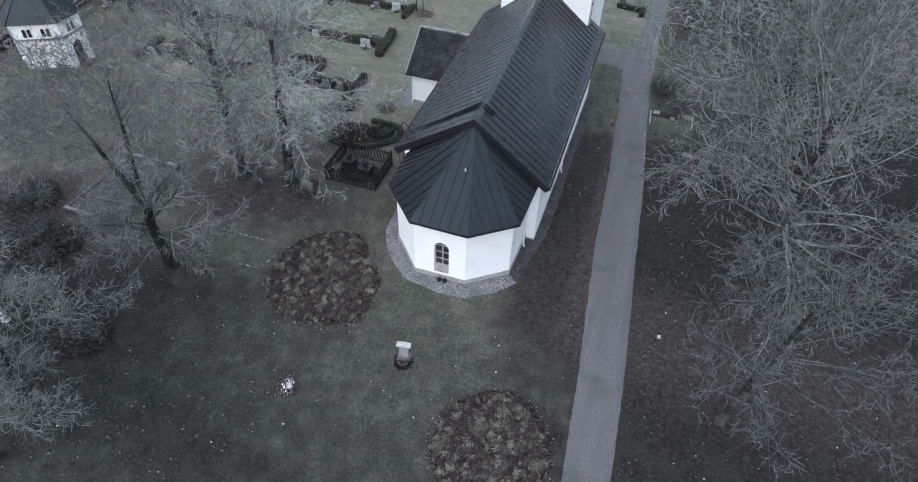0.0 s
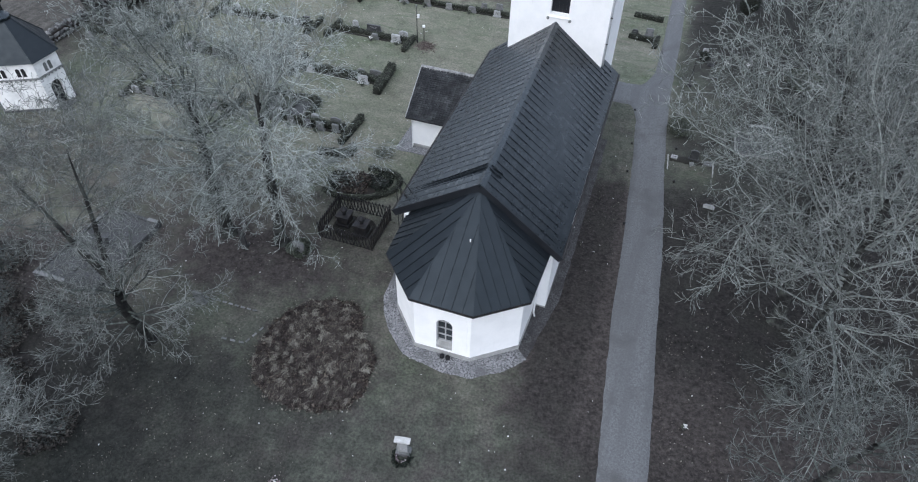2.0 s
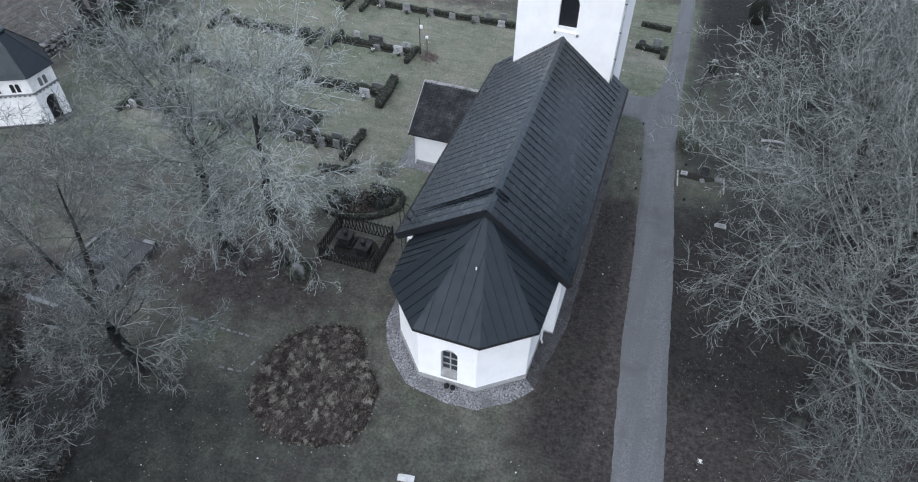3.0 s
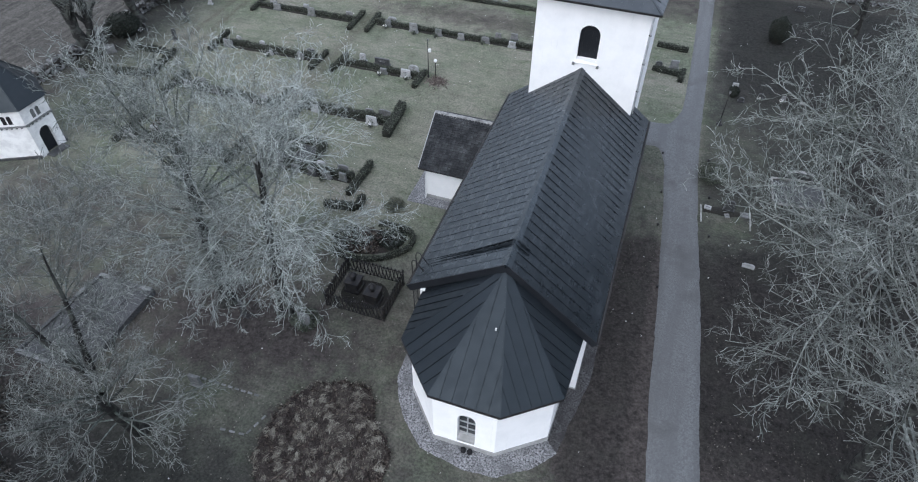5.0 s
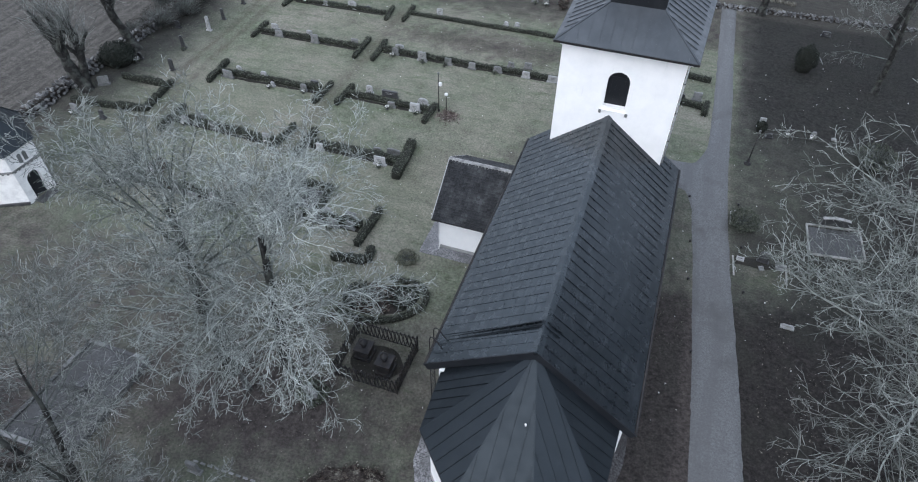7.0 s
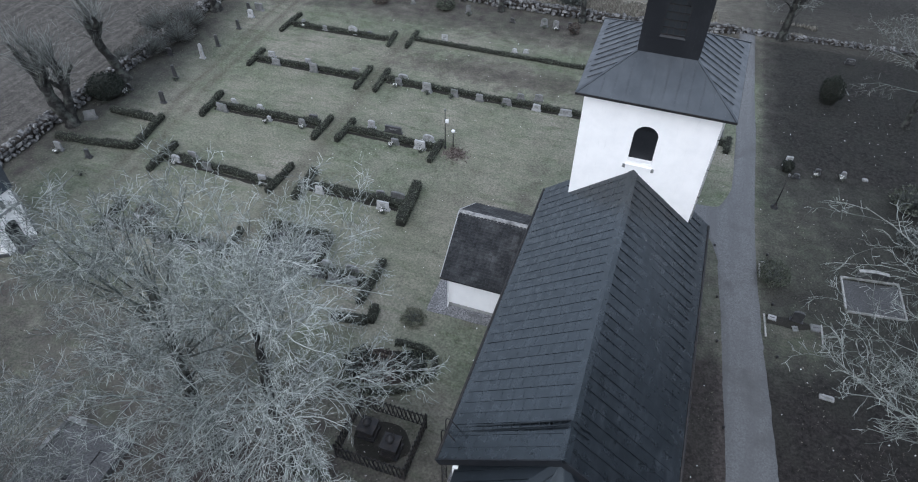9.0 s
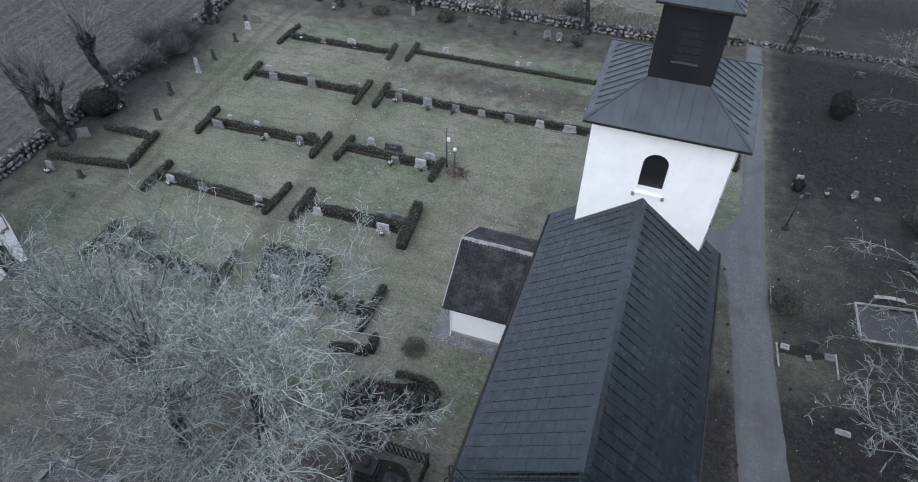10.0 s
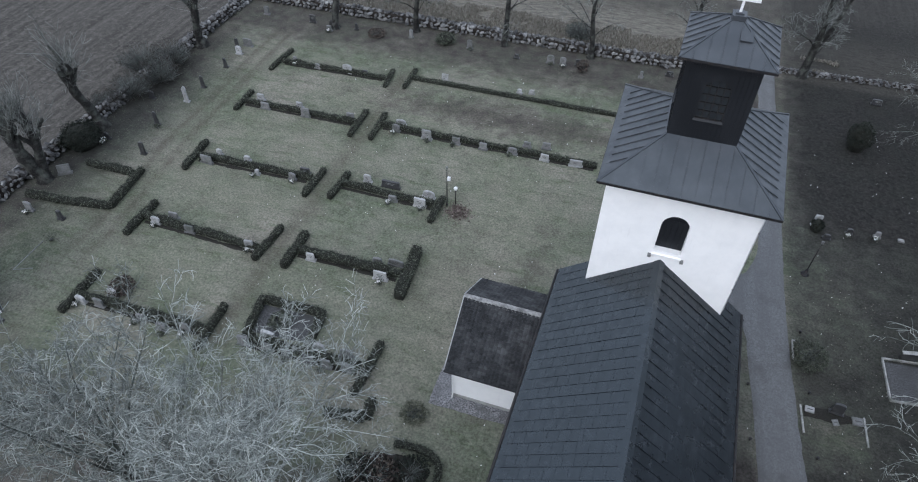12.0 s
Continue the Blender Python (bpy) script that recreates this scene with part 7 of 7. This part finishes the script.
# ---- burial chapel ----
chapel = thing("burial_chapel", (-42, 8, gz(-42, 8)), "white six-sided burial chapel with a dark sheet-metal roof and arched door", "chapel")
CH = 4.4
plan = [(-0.55, -3.0), (2.75, -1.25), (2.9, 1.1), (-0.3, 3.03), (-2.37, 1.9), (-2.43, -1.85)]
sides6 = [(p, plan[(k + 1) % 6]) for k, p in enumerate(plan)]
for k, (p, q) in enumerate(sides6):
    side = (Vector(q) - Vector(p)).length
    opening = (side / 2 - 0.55, side / 2 + 0.55, -0.2, 1.7) if k == 1 else None
    m = 0.45 * math.tan(radians(30))
    part("chapel_wall", wall_with_arch(p, q, -0.3, CH, 0.45, opening, (m, m)), MAT["chapel"], chapel, "weathered white plaster wall")
    d = (Vector(q) - Vector(p)).normalized()
    d3 = Vector((d.x, d.y, 0))
    ow = Vector((d.y, -d.x, 0))
    o = Vector((*p, 0))
    part("string_course", Geo().beam(o + Vector((0, 0, 3.0)) + ow * 0.02 - d3 * 0.05, o + d3 * (side + 0.05) + Vector((0, 0, 3.0)) + ow * 0.02, 0.12, 0.12), MAT["granite_mid"], chapel, "grey stepped stone band")
    if k != 1:
        part("chapel_plinth", Geo().beam(o + Vector((0, 0, 0.05)) + ow * 0.05, o + d3 * side + Vector((0, 0, 0.05)) + ow * 0.05, 0.14, 0.4), MAT["granite_dark"], chapel, "dark stone plinth")
    for c in ((side * 0.5 - 0.95, side * 0.5 - 0.55, side * 0.5 + 0.55, side * 0.5 + 0.95) if side > 3 else (side * 0.5 - 0.22, side * 0.5 + 0.22)):
        # No recess is cut: a darker flush panel imitates the niche's shade.
        arch = [o + d3 * s + Vector((0, 0, z)) for s, z in arch_poly(c - 0.15, c + 0.15, 3.22, 3.8)]
        part("blind_arch", Geo().prism([q2 + ow * 0.006 for q2 in arch], -ow * 0.1), MAT["void"] if k == 0 else MAT["granite_mid"], chapel, "small round-headed niche, its shade painted as a flush dark panel")
    for n in range(round(side / 0.36)):
        s = 0.18 + 0.36 * n
        part("corbel", Geo().beam(o + d3 * s + ow * 0.03 + Vector((0, 0, 2.84)), o + d3 * s + ow * 0.03 + Vector((0, 0, 2.94)), 0.12, 0.1, ow), MAT["granite_mid"], chapel)
for k, (p, q) in enumerate(sides6):
    a, b = Vector((p[0] * 1.1, p[1] * 1.1, CH + 0.05)), Vector((q[0] * 1.1, q[1] * 1.1, CH + 0.05))
    c, e = Vector((q[0] * 0.2, q[1] * 0.2, CH + 2.9)), Vector((p[0] * 0.2, p[1] * 0.2, CH + 2.9))
    nrm = (b - a).cross(c - b).normalized()
    face = part("chapel_roof", Geo().prism([a, b, c, e], -nrm * 0.12), MAT["roof_plain"], chapel, "black sheet-metal roof face")
    part("hip_cap", Geo().beam(a + Vector((0, 0, 0.02)), e + Vector((0, 0, 0.02)), 0.1, 0.05), MAT["roof_plain"], face)
part("lantern_drum", Geo().lathe((0, 0, CH + 2.75), [(0.85, 0), (0.72, 0.25), (0.5, 0.3), (0.46, 1.2), (0.65, 1.25), (0.4, 1.55), (0.05, 1.9)], 16), MAT["roof"], chapel, "black drum and cap on the roof", soft=True)
d = (Vector(plan[2]) - Vector(plan[1])).normalized()
side = (Vector(plan[2]) - Vector(plan[1])).length
d3, ow, o = Vector((d.x, d.y, 0)), Vector((d.y, -d.x, 0)), Vector((*plan[1], 0))
part("chapel_door", Geo().prism([o + d3 * s - ow * 0.3 + Vector((0, 0, z)) for s, z in arch_poly(side / 2 - 0.55, side / 2 + 0.55, -0.2, 1.7)], -ow * 0.08), MAT["black"], chapel, "black arched door")
part("door_step", Geo().beam(o + d3 * (side / 2 - 0.8) + ow * 0.4 + Vector((0, 0, 0.02)), o + d3 * (side / 2 + 0.8) + ow * 0.4 + Vector((0, 0, 0.02)), 0.7, 0.2), MAT["granite_dark"], chapel, "dark stone door step")


# ---- stone walls ----
def boulder(seed):
    rng = random.Random(seed)
    bm = bmesh.new()
    bmesh.ops.create_icosphere(bm, subdivisions=1, radius=0.5)
    for v in bm.verts:
        n = v.co.normalized()
        v.co = n * (0.5 * (0.86 + 0.28 * rng.random()))
        v.co.x = max(-0.42, min(0.42, v.co.x))
        v.co.y = max(-0.36, min(0.36, v.co.y))
        v.co.z = max(-0.36, min(0.36, v.co.z))
    g = Geo()
    g.v = [tuple(v.co) for v in bm.verts]
    g.f = [[v.index for v in f.verts] for f in bm.faces]
    bm.free()
    return g


BOULDERS = [boulder(s) for s in range(7)]
BOULDER_MESH = [b.mesh("stone", MAT["rubble"]) for b in BOULDERS]


def rubble_wall(name, a, b, width, height, label, seed, single_from=None, single_to=None):
    """A dry wall of field stones; the stones between the two distances are pieces of their own."""
    rng = random.Random(seed)
    a, b = Vector((*a, 0)), Vector((*b, 0))
    d = (b - a).normalized()
    s = Vector((-d.y, d.x, 0))
    length = (b - a).length
    core = Geo()
    n = int(length / 2)
    for k in range(n):
        p, q = a + d * length * k / n, a + d * length * (k + 1) / n
        z = gz(p.x, p.y)
        core.beam(p + Vector((0, 0, z + height * 0.38)), q + Vector((0, 0, z + height * 0.38)), width * 0.55, height * 0.85)
    wall = tagged(new(name, core.mesh(name, MAT["soil"])), label, "stone wall", kind="structure")
    rest, t = Geo(), 0.0
    while t < length:
        size = rng.uniform(0.34, 0.72)
        for off, level in ((-0.40, 0.2), (-0.32, 0.58), (-0.12, 0.88), (0.15, 0.9), (0.36, 0.58), (0.42, 0.2)):
            k = rng.randrange(7)
            sx, sy, sz = size * rng.uniform(0.7, 1.6), size * rng.uniform(0.5, 1.1), height * rng.uniform(0.25, 0.6)
            p = a + d * (t + size / 2 + rng.uniform(-0.14, 0.14)) + s * (off * width + rng.uniform(-0.06, 0.06))
            p.z = gz(p.x, p.y) + height * level * rng.uniform(0.85, 1.08)
            m = Matrix.LocRotScale(p, Euler((rng.uniform(-0.6, 0.6), rng.uniform(-0.6, 0.6), rng.uniform(0, 6.28))), (sx, sy, sz))
            if single_from is not None and single_from < t < single_to and off < 0.2:
                ob = new("stone", BOULDER_MESH[k])
                ob.parent = wall
                ob.matrix_basis = m
            else:
                rest.add([m @ Vector(v) for v in BOULDERS[k].v], BOULDERS[k].f)
        t += size * 0.92
    part("field_stones", rest, MAT["rubble_joined"], wall, "lichened grey field stones", kind="stuff")


rubble_wall("wall_west", (-1.0, 55.0), (-48.0, 54.6), 1.3, 0.95, "dry wall of lichened grey field stones along the churchyard", 3, 6.0, 45.0)
rubble_wall("wall_west_gate", (6.9, 57.2), (-1.0, 55.2), 1.2, 0.85, "dry wall of lichened grey field stones beside the gate", 5)
rubble_wall("wall_west_south", (48, 60.0), (6.8, 57.5), 0.9, 0.3, "low dry wall of lichened field stones under trees", 4)
rubble_wall("wall_north", (-48.0, 55.2), (-48.2, 2.0), 1.3, 1.0, "dry wall of lichened grey field stones along the field", 6)


# ---- fallen leaves and tufts ----
def scatter(name, n, x0, x1, y0, y1, size, mat, label, category, seed, keep, lift=0.02, stretch=1.2, upright=0.0):
    rng = np.random.default_rng(seed)
    p = np.column_stack([rng.uniform(x0, x1, n), rng.uniform(y0, y1, n)])
    mask = np.array([keep(x, y) + 0.45 * noise.noise((x * 0.5, y * 0.5, seed)) > 0.5 for x, y in p])
    p = p[mask]
    z = np.array([gz(x, y) for x, y in p]) + lift + 0.035 * rng.uniform(0, 1, len(p))
    single(name, leaf_cloud(name, np.column_stack([p, z]), size, rng, MAT[mat], stretch, upright), None, label, category, kind="stuff")


def on_grass(x, y):
    if abs(x) < 5.4 and -6.5 < y < 26 or -10.6 < x < 0 and 11.8 < y < 20.5:
        return 0.0
    if 7.0 < x < 12.6 and lerp_line([(12.8, -30), (9.4, -8), (8.6, 1), (7.2, 20), (7.4, 56)], y) - 0.2 < x < lerp_line([(15.4, -30), (12, -5), (11.5, 1), (9.6, 25), (9.0, 56)], y) + 0.2:
        return 0.0
    return 0.6


scatter("fallen_leaves", 30000, -34, 30, -30, 30, 0.034, "fallen", "scattered brown and pale fallen leaves", "leaves", 3, lambda x, y: on_grass(x, y) * (0.95 if x > 12 or (x < -5 and y < 5) else 0.2))
scatter("grass_tufts", 50000, -48, 10, 6, 54, 0.02, "tuft", "short tufts of winter grass", "grass", 4, lambda x, y: on_grass(x, y) * 0.95, 0.0, 1.7, 0.8)
scatter("dry_reeds", 60000, -47, 45, 56.0, 61, 0.032, "reed", "pale dry grass beyond the wall", "grass", 5, lambda x, y: 0.95 - 0.09 * (y - 56) if x < 5 else 0.4 if 11 < x < 15 else 0.0, 0.12, 6.0, 1.2)
scatter("white_specks", 900, -30, 28, -30, 48, 0.035, "flower", "small pale petals and litter in the grass", "litter", 6, lambda x, y: on_grass(x, y) * 1.2)
